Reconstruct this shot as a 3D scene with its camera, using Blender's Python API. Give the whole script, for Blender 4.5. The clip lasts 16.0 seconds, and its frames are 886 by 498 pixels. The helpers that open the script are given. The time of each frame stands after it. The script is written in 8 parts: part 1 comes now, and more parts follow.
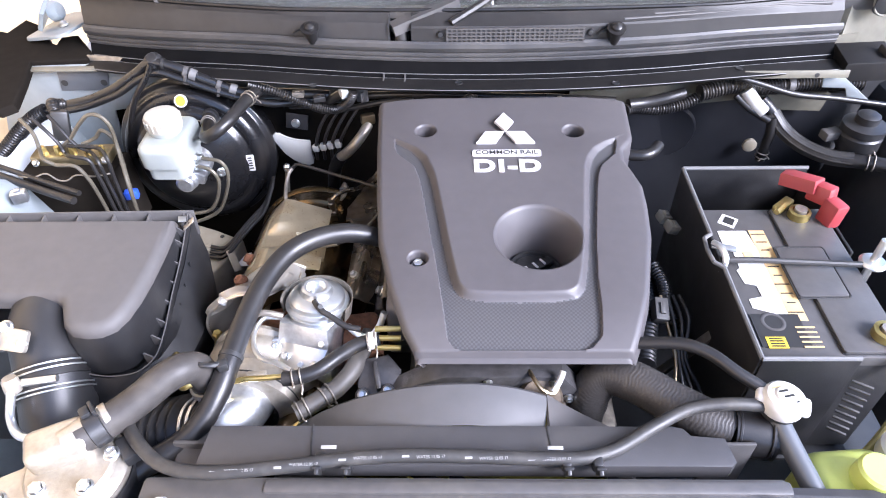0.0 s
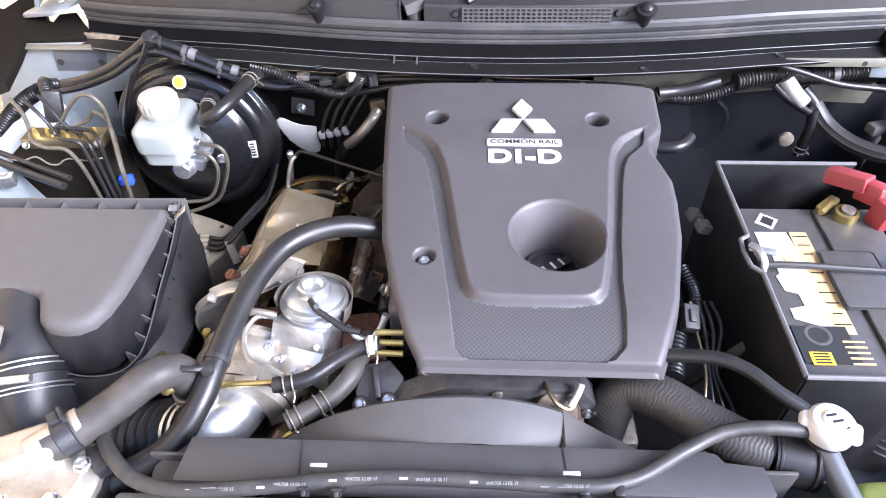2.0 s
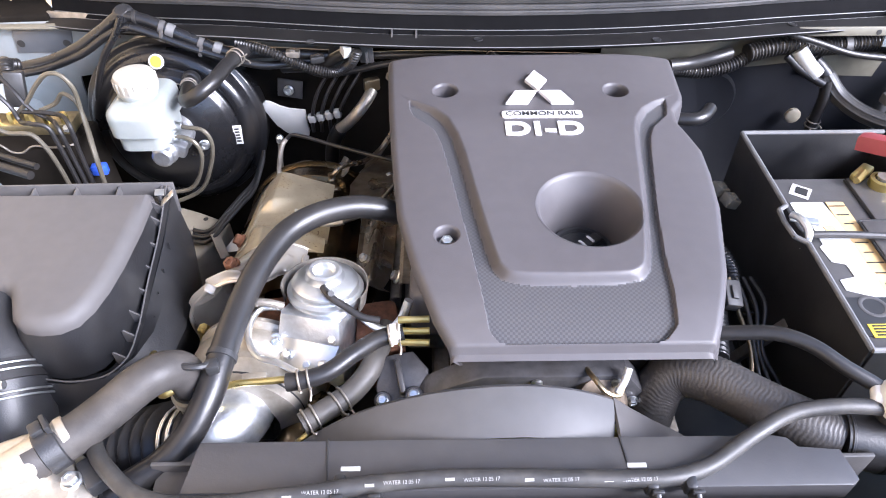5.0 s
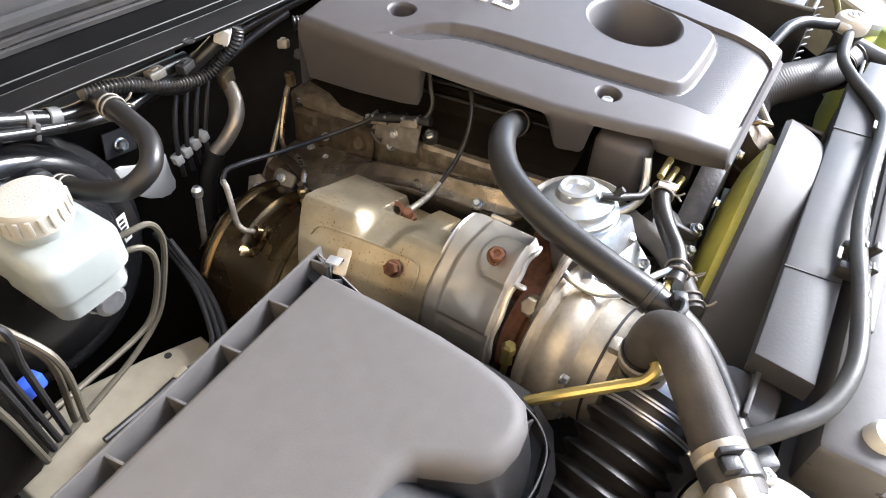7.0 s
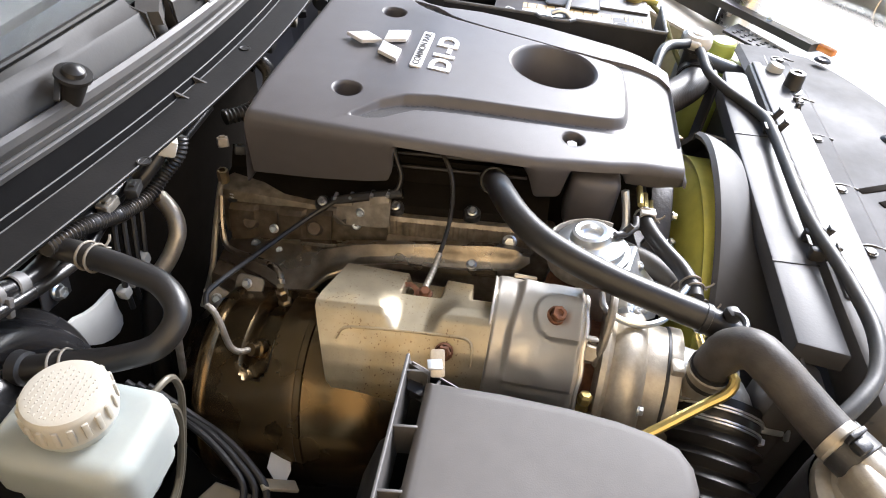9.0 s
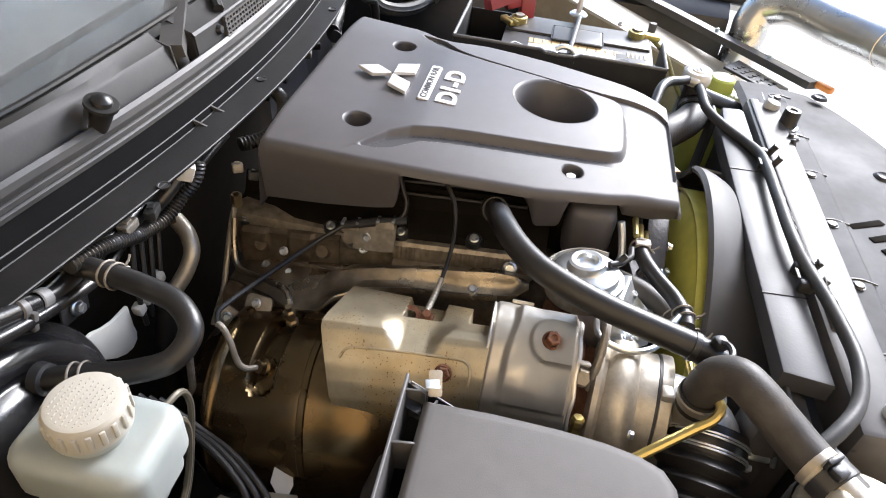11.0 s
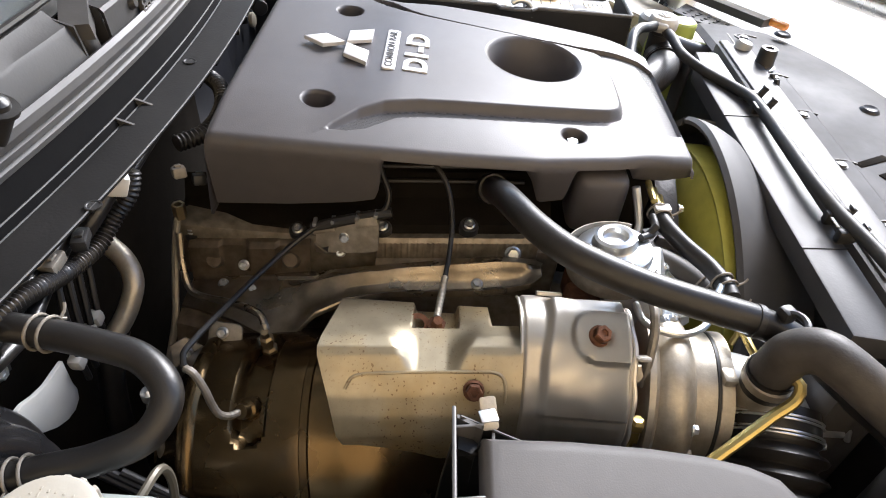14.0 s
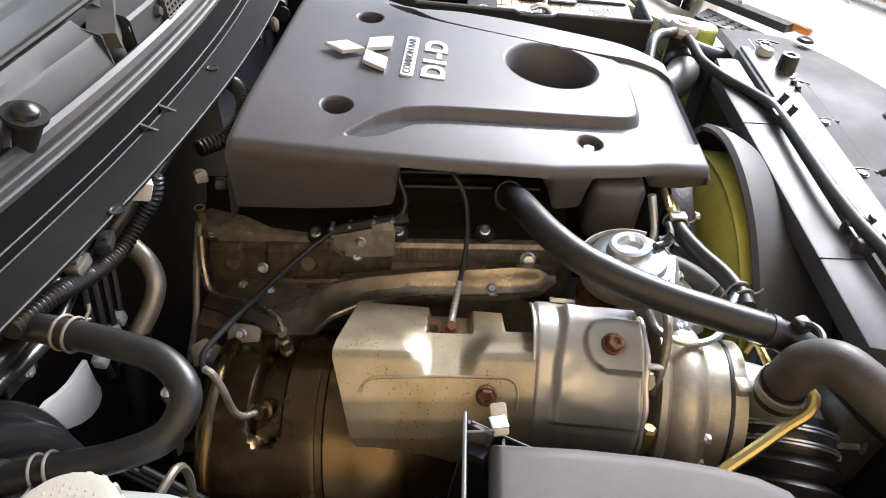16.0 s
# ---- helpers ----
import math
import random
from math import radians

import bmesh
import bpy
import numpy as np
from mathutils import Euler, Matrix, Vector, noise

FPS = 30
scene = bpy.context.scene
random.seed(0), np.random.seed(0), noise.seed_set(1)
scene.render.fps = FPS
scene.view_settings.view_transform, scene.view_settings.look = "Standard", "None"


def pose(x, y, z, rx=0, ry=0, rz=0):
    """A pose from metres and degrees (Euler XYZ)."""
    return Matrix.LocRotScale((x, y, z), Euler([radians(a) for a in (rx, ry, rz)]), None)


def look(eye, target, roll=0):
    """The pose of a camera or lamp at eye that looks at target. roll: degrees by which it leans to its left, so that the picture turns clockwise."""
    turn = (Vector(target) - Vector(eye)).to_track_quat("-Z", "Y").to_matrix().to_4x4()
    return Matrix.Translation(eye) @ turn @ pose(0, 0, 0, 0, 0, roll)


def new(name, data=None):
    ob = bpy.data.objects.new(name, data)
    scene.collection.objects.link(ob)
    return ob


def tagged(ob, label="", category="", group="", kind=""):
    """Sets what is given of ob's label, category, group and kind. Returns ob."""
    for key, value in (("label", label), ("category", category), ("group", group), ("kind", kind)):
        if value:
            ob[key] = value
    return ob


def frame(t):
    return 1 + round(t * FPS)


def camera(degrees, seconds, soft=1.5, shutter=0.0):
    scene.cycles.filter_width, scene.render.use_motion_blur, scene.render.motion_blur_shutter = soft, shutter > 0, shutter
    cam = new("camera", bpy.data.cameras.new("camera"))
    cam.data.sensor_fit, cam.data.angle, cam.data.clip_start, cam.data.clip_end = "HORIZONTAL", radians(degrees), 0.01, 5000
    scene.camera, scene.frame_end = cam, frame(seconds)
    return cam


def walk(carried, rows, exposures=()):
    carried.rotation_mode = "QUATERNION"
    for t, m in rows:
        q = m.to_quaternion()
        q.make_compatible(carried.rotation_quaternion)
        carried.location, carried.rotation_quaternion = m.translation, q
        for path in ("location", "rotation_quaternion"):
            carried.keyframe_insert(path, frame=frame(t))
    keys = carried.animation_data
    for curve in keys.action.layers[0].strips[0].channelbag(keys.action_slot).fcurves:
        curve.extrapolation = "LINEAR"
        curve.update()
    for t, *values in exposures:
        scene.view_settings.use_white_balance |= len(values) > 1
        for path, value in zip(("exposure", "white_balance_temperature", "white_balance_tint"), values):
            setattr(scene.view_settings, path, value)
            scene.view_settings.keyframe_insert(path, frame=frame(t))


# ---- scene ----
cam = camera(68.1, 16.0, 1.05)
PATH = [
    (0, (-0.064, -0.515, 1.56), (-0.108, 0.929, 0.177), -1.4),
    (0.5, (-0.061, -0.503, 1.552), (-0.124, 0.93, 0.159), -1.3),
    (1, (-0.064, -0.489, 1.542), (-0.123, 0.948, 0.152), -1.1),
    (1.5, (-0.066, -0.474, 1.522), (-0.127, 0.959, 0.128), -0.5),
    (2, (-0.058, -0.461, 1.516), (-0.15, 0.965, 0.116), -1.6),
    (2.5, (-0.052, -0.459, 1.512), (-0.171, 0.966, 0.114), -2.1),
    (3, (-0.053, -0.453, 1.506), (-0.172, 0.968, 0.103), -1.9),
    (3.5, (-0.055, -0.448, 1.498), (-0.178, 0.97, 0.092), -1.8),
    (4, (-0.051, -0.444, 1.492), (-0.177, 0.974, 0.088), -2.4),
    (4.5, (-0.053, -0.445, 1.49), (-0.189, 0.982, 0.095), -2.6),
    (5, (-0.121, -0.434, 1.452), (-0.106, 1.003, 0.061), -0.2),
    (5.2, (-0.194, -0.431, 1.446), (-0.169, 1.001, 0.05), -3.1),
    (7.3, (-0.7, -0.032, 1.343), (0.613, 0.527, -0.057), 3.7),
    (7.5, (-0.7, 0.01, 1.34), (0.654, 0.506, -0.047), 3.9),
    (8, (-0.702, 0.08, 1.348), (0.727, 0.39, -0.016), 5.6),
    (8.5, (-0.71, 0.1, 1.354), (0.752, 0.194, -0.008), 5.1),
    (9, (-0.733, 0.114, 1.375), (0.746, 0.263, 0.038), 6.3),
    (11.5, (-0.752, 0.105, 1.396), (0.77, 0.291, 0.111), 6.8),
    (12, (-0.749, 0.105, 1.389), (0.748, 0.3, 0.077), 6.2),
    (12.5, (-0.708, 0.122, 1.362), (0.776, 0.193, 0.023), 6.0),
    (13, (-0.678, 0.17, 1.343), (0.822, 0.136, 0.021), 4.5),
    (13.5, (-0.672, 0.19, 1.336), (0.828, 0.12, 0.015), 5.7),
    (14, (-0.671, 0.191, 1.334), (0.83, 0.124, 0.015), 6.1),
    (14.5, (-0.674, 0.189, 1.337), (0.83, 0.14, 0.019), 5.8),
    (15, (-0.674, 0.187, 1.337), (0.824, 0.152, 0.012), 5.8),
    (15.5, (-0.673, 0.186, 1.338), (0.827, 0.171, 0.015), 5.2),
    (16, (-0.673, 0.187, 1.342), (0.828, 0.181, 0.02), 5.2),
]
walk(cam, [(t, look(eye, target, roll)) for t, eye, target, roll in PATH], exposures=[(0.0, 1.99, 5600, 20), (4.6, 1.99, 5600, 20), (5.2, 2.08, 5700, 18), (7.3, 2.05, 6000, 11), (8.0, 1.88, 6000, 11), (9.0, 1.76, 6050, 12), (11.3, 1.52, 6050, 12), (16.0, 1.41, 6100, 12)])

# ---- world and light ----
world = bpy.data.worlds.new("sky")
scene.world = world
world.use_nodes = True
wn = world.node_tree
sky = wn.nodes.new("ShaderNodeTexSky")
sky.sky_type, sky.sun_disc = "NISHITA", False
sky.sun_elevation, sky.sun_rotation = radians(31), radians(120)
wn.links.new(sky.outputs[0], wn.nodes["Background"].inputs[0])
wn.nodes["Background"].inputs[1].default_value = 0.12
sun = new("sun", bpy.data.lights.new("sun", "SUN"))
sun.data.energy, sun.data.angle, sun.data.color = 3.6, radians(30), (1.0, 0.97, 0.94)
sun.matrix_world = look((1.9, -1.1, 2.35), (0, 0.0, 1.0))

# ---- materials ----
def mat(name, color, rough=0.5, metal=0.0, vary=0.12, grain=60.0, bump=0.15, bump_scale=400.0, stain=None, stain_scale=14.0, stain_amt=0.35,
        coat=0.0, trans=0.0, spec=0.5, ior=1.5, bump_dist=0.0006, sss=0.0, specks=None, speck_scale=170.0, speck_at=0.66):
    m = bpy.data.materials.new(name)
    m.use_nodes = True
    nt = m.node_tree
    b = nt.nodes["Principled BSDF"]
    co = nt.nodes.new("ShaderNodeTexCoord")
    n1 = nt.nodes.new("ShaderNodeTexNoise")
    n1.inputs["Scale"].default_value, n1.inputs["Detail"].default_value = grain, 5
    n2 = nt.nodes.new("ShaderNodeTexNoise")
    n2.inputs["Scale"].default_value, n2.inputs["Detail"].default_value = stain_scale, 6
    nb = nt.nodes.new("ShaderNodeTexNoise")
    nb.inputs["Scale"].default_value, nb.inputs["Detail"].default_value = bump_scale, 2
    for n in (n1, n2, nb):
        nt.links.new(co.outputs["Object"], n.inputs["Vector"])
    r1 = nt.nodes.new("ShaderNodeMapRange")
    for k, v in ((1, 0.3), (2, 0.7), (3, 1 - vary), (4, 1 + vary)):
        r1.inputs[k].default_value = v
    nt.links.new(n1.outputs[0], r1.inputs[0])
    mul = nt.nodes.new("ShaderNodeMix")
    mul.data_type, mul.blend_type = "RGBA", "MULTIPLY"
    mul.inputs[0].default_value = 1.0
    nt.links.new(r1.outputs[0], mul.inputs[7])
    sm = nt.nodes.new("ShaderNodeMapRange")
    for k, v in ((1, 0.5), (2, 0.72), (3, 0.0), (4, stain_amt)):
        sm.inputs[k].default_value = v
    nt.links.new(n2.outputs[0], sm.inputs[0])
    mix = nt.nodes.new("ShaderNodeMix")
    mix.data_type = "RGBA"
    mix.inputs[6].default_value = (*color, 1)
    mix.inputs[7].default_value = (*(stain or [c * 0.75 for c in color]), 1)
    nt.links.new(sm.outputs[0], mix.inputs[0])
    last = mix.outputs[2]
    if specks:
        ns = nt.nodes.new("ShaderNodeTexNoise")
        ns.inputs["Scale"].default_value, ns.inputs["Detail"].default_value = speck_scale, 1
        nt.links.new(co.outputs["Object"], ns.inputs["Vector"])
        sr = nt.nodes.new("ShaderNodeMapRange")
        for k, v in ((1, speck_at), (2, speck_at + 0.04), (3, 0.0), (4, 0.85)):
            sr.inputs[k].default_value = v
        nt.links.new(ns.outputs[0], sr.inputs[0])
        sx = nt.nodes.new("ShaderNodeMix")
        sx.data_type = "RGBA"
        sx.inputs[7].default_value = (*specks, 1)
        sp = nt.nodes.new("ShaderNodeMapRange")
        for k, v in ((1, 0.44), (2, 0.60), (3, 0.10), (4, 1.0)):
            sp.inputs[k].default_value = v
        nt.links.new(n2.outputs[0], sp.inputs[0])
        sy = nt.nodes.new("ShaderNodeMath")
        sy.operation = "MULTIPLY"
        nt.links.new(sr.outputs[0], sy.inputs[0])
        nt.links.new(sp.outputs[0], sy.inputs[1])
        nt.links.new(sy.outputs[0], sx.inputs[0])
        nt.links.new(last, sx.inputs[6])
        last = sx.outputs[2]
    nt.links.new(last, mul.inputs[6])
    nt.links.new(mul.outputs[2], b.inputs["Base Color"])
    rr = nt.nodes.new("ShaderNodeMapRange")
    for k, v in ((1, 0.3), (2, 0.7), (3, max(0.02, rough - 0.08)), (4, min(1, rough + 0.08))):
        rr.inputs[k].default_value = v
    nt.links.new(n2.outputs[0], rr.inputs[0])
    nt.links.new(rr.outputs[0], b.inputs["Roughness"])
    bp = nt.nodes.new("ShaderNodeBump")
    bp.inputs["Strength"].default_value, bp.inputs["Distance"].default_value = bump, bump_dist
    nt.links.new(nb.outputs[0], bp.inputs["Height"])
    nt.links.new(bp.outputs[0], b.inputs["Normal"])
    b.inputs["Metallic"].default_value = metal
    b.inputs["Coat Weight"].default_value = coat
    b.inputs["Transmission Weight"].default_value = trans
    b.inputs["Specular IOR Level"].default_value = spec
    b.inputs["IOR"].default_value = ior
    if sss:
        b.inputs["Subsurface Weight"].default_value = sss
        b.inputs["Subsurface Radius"].default_value = (0.02, 0.02, 0.018)
    return m


def weave_mat(name, color):
    """Moulded woven pattern of the recessed panel on the engine cover."""
    m = mat(name, color, 0.5, bump=0.1)
    nt = m.node_tree
    co = nt.nodes.new("ShaderNodeTexCoord")
    mp = nt.nodes.new("ShaderNodeMapping")
    mp.inputs["Rotation"].default_value = (0, 0, radians(4))
    ch = nt.nodes.new("ShaderNodeTexChecker")
    ch.inputs["Scale"].default_value = 400
    nt.links.new(co.outputs["Object"], mp.inputs[0])
    fl = nt.nodes.new("ShaderNodeVectorMath")
    fl.operation = "MULTIPLY"
    fl.inputs[1].default_value = (1, 1, 0)
    nt.links.new(mp.outputs[0], fl.inputs[0])
    nt.links.new(fl.outputs[0], ch.inputs["Vector"])
    bp = nt.nodes.new("ShaderNodeBump")
    bp.inputs["Strength"].default_value, bp.inputs["Distance"].default_value = 0.8, 0.0012
    nt.links.new(ch.outputs["Fac"], bp.inputs["Height"])
    nt.links.new(bp.outputs[0], nt.nodes["Principled BSDF"].inputs["Normal"])
    mr = nt.nodes.new("ShaderNodeMapRange")
    mr.inputs[3].default_value, mr.inputs[4].default_value = 0.24, 0.85
    nt.links.new(ch.outputs["Fac"], mr.inputs[0])
    nt.links.new(mr.outputs[0], nt.nodes["Principled BSDF"].inputs["Roughness"])
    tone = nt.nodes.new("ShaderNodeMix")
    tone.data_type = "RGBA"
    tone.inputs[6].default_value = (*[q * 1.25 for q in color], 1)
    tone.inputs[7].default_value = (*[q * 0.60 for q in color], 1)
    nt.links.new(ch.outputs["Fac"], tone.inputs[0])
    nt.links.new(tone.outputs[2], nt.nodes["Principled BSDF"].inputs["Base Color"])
    return m


COVER = mat("cover plastic", (0.066, 0.061, 0.064), 0.50, spec=0.52, vary=0.05, bump=0.16, bump_scale=900, stain=(0.072, 0.066, 0.062), stain_scale=6, stain_amt=0.3)
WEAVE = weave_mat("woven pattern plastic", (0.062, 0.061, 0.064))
PLASTIC = mat("black plastic", (0.020, 0.020, 0.021), 0.42, bump=0.3, bump_scale=700, stain=(0.06, 0.056, 0.05), stain_scale=9)
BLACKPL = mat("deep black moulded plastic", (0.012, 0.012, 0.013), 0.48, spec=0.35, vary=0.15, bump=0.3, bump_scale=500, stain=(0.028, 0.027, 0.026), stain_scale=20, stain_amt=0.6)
PLASTIC2 = mat("dusty black plastic", (0.070, 0.067, 0.066), 0.46, bump=0.12, stain=(0.085, 0.08, 0.07), stain_scale=12, stain_amt=0.5)
RUBBER = mat("black rubber", (0.015, 0.0142, 0.0142), 0.37, spec=0.42, bump=0.2, stain=(0.040, 0.036, 0.031), stain_scale=18)
GLOSSBLACK = mat("gloss black paint", (0.010, 0.010, 0.011), 0.30, coat=0.15, vary=0.05, bump=0.04, stain=(0.032, 0.026, 0.020), stain_scale=10, stain_amt=0.6)
ALU = mat("cast aluminium", (0.60, 0.62, 0.64), 0.36, 0.9, vary=0.12, grain=160, bump=0.5, bump_scale=260, stain=(0.44, 0.42, 0.39), stain_scale=26, stain_amt=0.6)
TIMINGCAST = mat("grey cast cover", (0.066, 0.064, 0.066), 0.48, 0.35, vary=0.2, grain=90, bump=0.7, bump_scale=260, stain=(0.035, 0.031, 0.028), stain_scale=24, stain_amt=0.8)
FIREWALL = mat("firewall in its lit tone", (0.0105, 0.0112, 0.0145), 0.45, spec=0.45, vary=0.1, bump=0.15, stain=(0.019, 0.020, 0.023), stain_scale=7, stain_amt=0.5)
DUSTRUBBER = mat("dusty grey rubber", (0.075, 0.068, 0.060), 0.55, vary=0.15, bump=0.25, stain=(0.12, 0.11, 0.095), stain_scale=30)
ALUDARK = mat("dull cast aluminium", (0.30, 0.275, 0.24), 0.55, 0.75, vary=0.2, grain=120, bump=0.7, bump_scale=220, stain=(0.16, 0.13, 0.09), stain_scale=18, stain_amt=0.7)
ZINC = mat("zinc plated steel", (0.70, 0.715, 0.72), 0.33, 0.95, vary=0.08, bump=0.1, stain=(0.5, 0.51, 0.5))
YZINC = mat("yellow zinc steel", (0.55, 0.43, 0.16), 0.3, 0.9, vary=0.1, bump=0.1, stain=(0.42, 0.3, 0.1))
SHIELD = mat("heat shield steel", (0.44, 0.38, 0.27), 0.44, 0.85, vary=0.14, grain=35, bump=0.10, stain=(0.40, 0.28, 0.11), stain_scale=13, stain_amt=0.7, specks=(0.14, 0.075, 0.04), speck_scale=380, speck_at=0.655)
SHIELD2 = mat("bright heat shield steel", (0.60, 0.57, 0.52), 0.36, 0.85, vary=0.08, grain=25, bump=0.08, stain=(0.47, 0.40, 0.29), stain_scale=12, stain_amt=0.4)
CATSTEEL = mat("dark heat tinted steel", (0.125, 0.085, 0.04), 0.25, 0.92, vary=0.3, grain=14, bump=0.08, stain=(0.055, 0.040, 0.026), stain_scale=14, stain_amt=0.8)
TRAYSTEEL = mat("stained stamped steel", (0.31, 0.265, 0.205), 0.30, 0.85, vary=0.28, grain=45, bump=0.2, stain=(0.13, 0.10, 0.065), stain_scale=20, stain_amt=0.75)
YCAST = mat("gold chromated alloy", (0.30, 0.25, 0.14), 0.4, 0.8, vary=0.2, grain=90, bump=0.3, stain=(0.16, 0.13, 0.09), stain_scale=30, stain_amt=0.7)
RUST = mat("rusty iron", (0.14, 0.058, 0.028), 0.8, 0.2, vary=0.35, grain=150, bump=0.8, bump_scale=300, stain=(0.075, 0.036, 0.022), stain_scale=40)
# Darker copy of HEADCAST; on the head's rear casting it holds the shade.
DARKCAST = mat("dark brown cast alloy", (0.135, 0.105, 0.075), 0.5, 0.6, vary=0.35, grain=70, bump=0.9, bump_scale=200, stain=(0.05, 0.038, 0.026), stain_scale=22, stain_amt=0.8)
HEADCAST = mat("weathered cast alloy", (0.31, 0.265, 0.205), 0.46, 0.6, vary=0.3, grain=90, bump=0.9, bump_scale=200, stain=(0.12, 0.10, 0.07), stain_scale=22, stain_amt=0.8)
CASTLIGHT = mat("sand cast alloy", (0.43, 0.395, 0.335), 0.44, 0.7, vary=0.08, grain=200, bump=0.3, bump_scale=500, stain=(0.28, 0.23, 0.15), stain_scale=26, stain_amt=0.6)
CATBAND = mat("tinted steel band", (0.34, 0.27, 0.17), 0.35, 0.9, vary=0.2, grain=40, bump=0.2, stain=(0.2, 0.14, 0.08), stain_scale=20, stain_amt=0.7)
PIPEBLACK = mat("coated steel pipe", (0.017, 0.016, 0.016), 0.45, 0.1, bump=0.1)
BRAID = mat("braided sleeve", (0.040, 0.037, 0.035), 0.5, vary=0.2, grain=420, bump=0.3, bump_scale=520, stain=(0.06, 0.053, 0.045), stain_scale=20)
PRINTGREY = mat("faded white print", (0.27, 0.27, 0.26), 0.6, bump=0.02)
CAPPL = mat("aged white plastic", (0.345, 0.328, 0.285), 0.5, vary=0.06, bump=0.15, stain=(0.27, 0.24, 0.19), stain_scale=30, stain_amt=0.5)
WHITEPL = mat("white plastic", (0.43, 0.43, 0.41), 0.4, vary=0.04, bump=0.05, stain=(0.6, 0.58, 0.52))
RESPL = mat("translucent white plastic", (0.265, 0.288, 0.278), 0.38, vary=0.04, bump=0.05, stain=(0.42, 0.41, 0.37), sss=0.4)
COOLPL = mat("translucent yellow green plastic", (0.55, 0.62, 0.16), 0.35, vary=0.05, bump=0.05, stain=(0.5, 0.55, 0.2), sss=0.4)
OLIVE = mat("olive yellow plastic", (0.45, 0.42, 0.07), 0.5, vary=0.1, bump=0.1)
RED = mat("red plastic", (0.27, 0.036, 0.042), 0.45, vary=0.06, bump=0.1, stain=(0.33, 0.05, 0.05))
BRASS = mat("brass", (0.52, 0.42, 0.16), 0.35, 0.9, vary=0.15, bump=0.3, stain=(0.38, 0.36, 0.22), stain_scale=60)
BADGE = mat("satin silver badge", (0.60, 0.59, 0.59), 0.38, 0.2, vary=0.03, bump=0.03)
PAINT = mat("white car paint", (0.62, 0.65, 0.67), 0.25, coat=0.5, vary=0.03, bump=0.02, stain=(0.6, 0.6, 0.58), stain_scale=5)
INNERDARK = mat("dark tone of right inner wing", (0.024, 0.026, 0.031), 0.42, bump=0.15, stain=(0.055, 0.055, 0.058), stain_scale=8)
# Same paint as PRIMER, its colour darkened in place of dimmer light.
DRAB = mat("beige body paint toned down", (0.15, 0.142, 0.110), 0.5, vary=0.1, bump=0.15, stain=(0.10, 0.09, 0.065), stain_scale=18, stain_amt=0.5)
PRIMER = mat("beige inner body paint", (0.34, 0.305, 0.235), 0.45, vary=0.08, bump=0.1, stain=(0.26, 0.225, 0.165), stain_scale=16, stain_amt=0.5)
# White paint with the shade under the bonnet put into its grey.
HOODLINER = mat("shaded white underbonnet paint", (0.27, 0.28, 0.29), 0.5, vary=0.06, bump=0.05)
# Near-black without gloss; on recessed parts it holds their shade.
DEADBLACK = mat("dead black, also for shaded recesses", (0.013, 0.011, 0.009), 0.95, spec=0.03, bump=0.4, stain=(0.012, 0.010, 0.008), stain_scale=20)
RIMGREY = mat("grey of worn rim, tape and edge highlights", (0.13, 0.13, 0.13), 0.5, bump=0.3)
OLIVEPIPE = mat("olive coated pipe", (0.125, 0.112, 0.085), 0.4, 0.4, vary=0.12, bump=0.1)
# Copy of the white car paint with the bay's dimness in its colour.
BODYPAINT = mat("dimmed white body paint", (0.215, 0.245, 0.26), 0.42, vary=0.05, bump=0.08, stain=(0.20, 0.19, 0.18), stain_scale=9, stain_amt=0.6)
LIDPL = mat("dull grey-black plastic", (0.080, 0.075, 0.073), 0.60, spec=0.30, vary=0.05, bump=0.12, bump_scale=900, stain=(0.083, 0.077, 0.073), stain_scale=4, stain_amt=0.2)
CABLEY = mat("dull yellow green sleeve", (0.20, 0.19, 0.07), 0.5, vary=0.15, bump=0.2)
DECKREAR = mat("satin shroud plastic", (0.046, 0.045, 0.047), 0.46, spec=0.5, vary=0.06, bump=0.15, stain=(0.06, 0.056, 0.052), stain_scale=10, stain_amt=0.5)
SHROUDPL = mat("shroud plastic", (0.070, 0.069, 0.070), 0.55, spec=0.35, vary=0.06, bump=0.12, bump_scale=800, stain=(0.078, 0.074, 0.070), stain_scale=6)
DECK = mat("front cover plastic", (0.062, 0.062, 0.066), 0.68, spec=0.20, bump=0.2, stain=(0.075, 0.072, 0.066), stain_scale=8, stain_amt=0.5)
PAPER = mat("white label", (0.60, 0.59, 0.56), 0.5, vary=0.03, bump=0.02)
INK = mat("black print", (0.02, 0.02, 0.02), 0.5, bump=0.02)
YLABEL = mat("yellow print", (0.75, 0.55, 0.04), 0.5, bump=0.02)
OLABEL = mat("orange print", (0.60, 0.42, 0.20), 0.5, bump=0.02)
BLUE = mat("blue plastic", (0.03, 0.08, 0.45), 0.4, bump=0.05)
# Cowl plastic darkened on the flange in place of its shade.
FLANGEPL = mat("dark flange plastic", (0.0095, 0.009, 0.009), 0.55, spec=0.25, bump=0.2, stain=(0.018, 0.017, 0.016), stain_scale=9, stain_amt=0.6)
DUSTHOSE = mat("dusty rubber hose", (0.042, 0.038, 0.035), 0.55, spec=0.35, vary=0.15, grain=90, bump=0.3, stain=(0.075, 0.066, 0.056), stain_scale=22, stain_amt=0.6)
HOSEMID = mat("worn black hose", (0.032, 0.031, 0.030), 0.49, spec=0.42, vary=0.15, grain=120, bump=0.25, stain=(0.058, 0.054, 0.047), stain_scale=30, stain_amt=0.6)
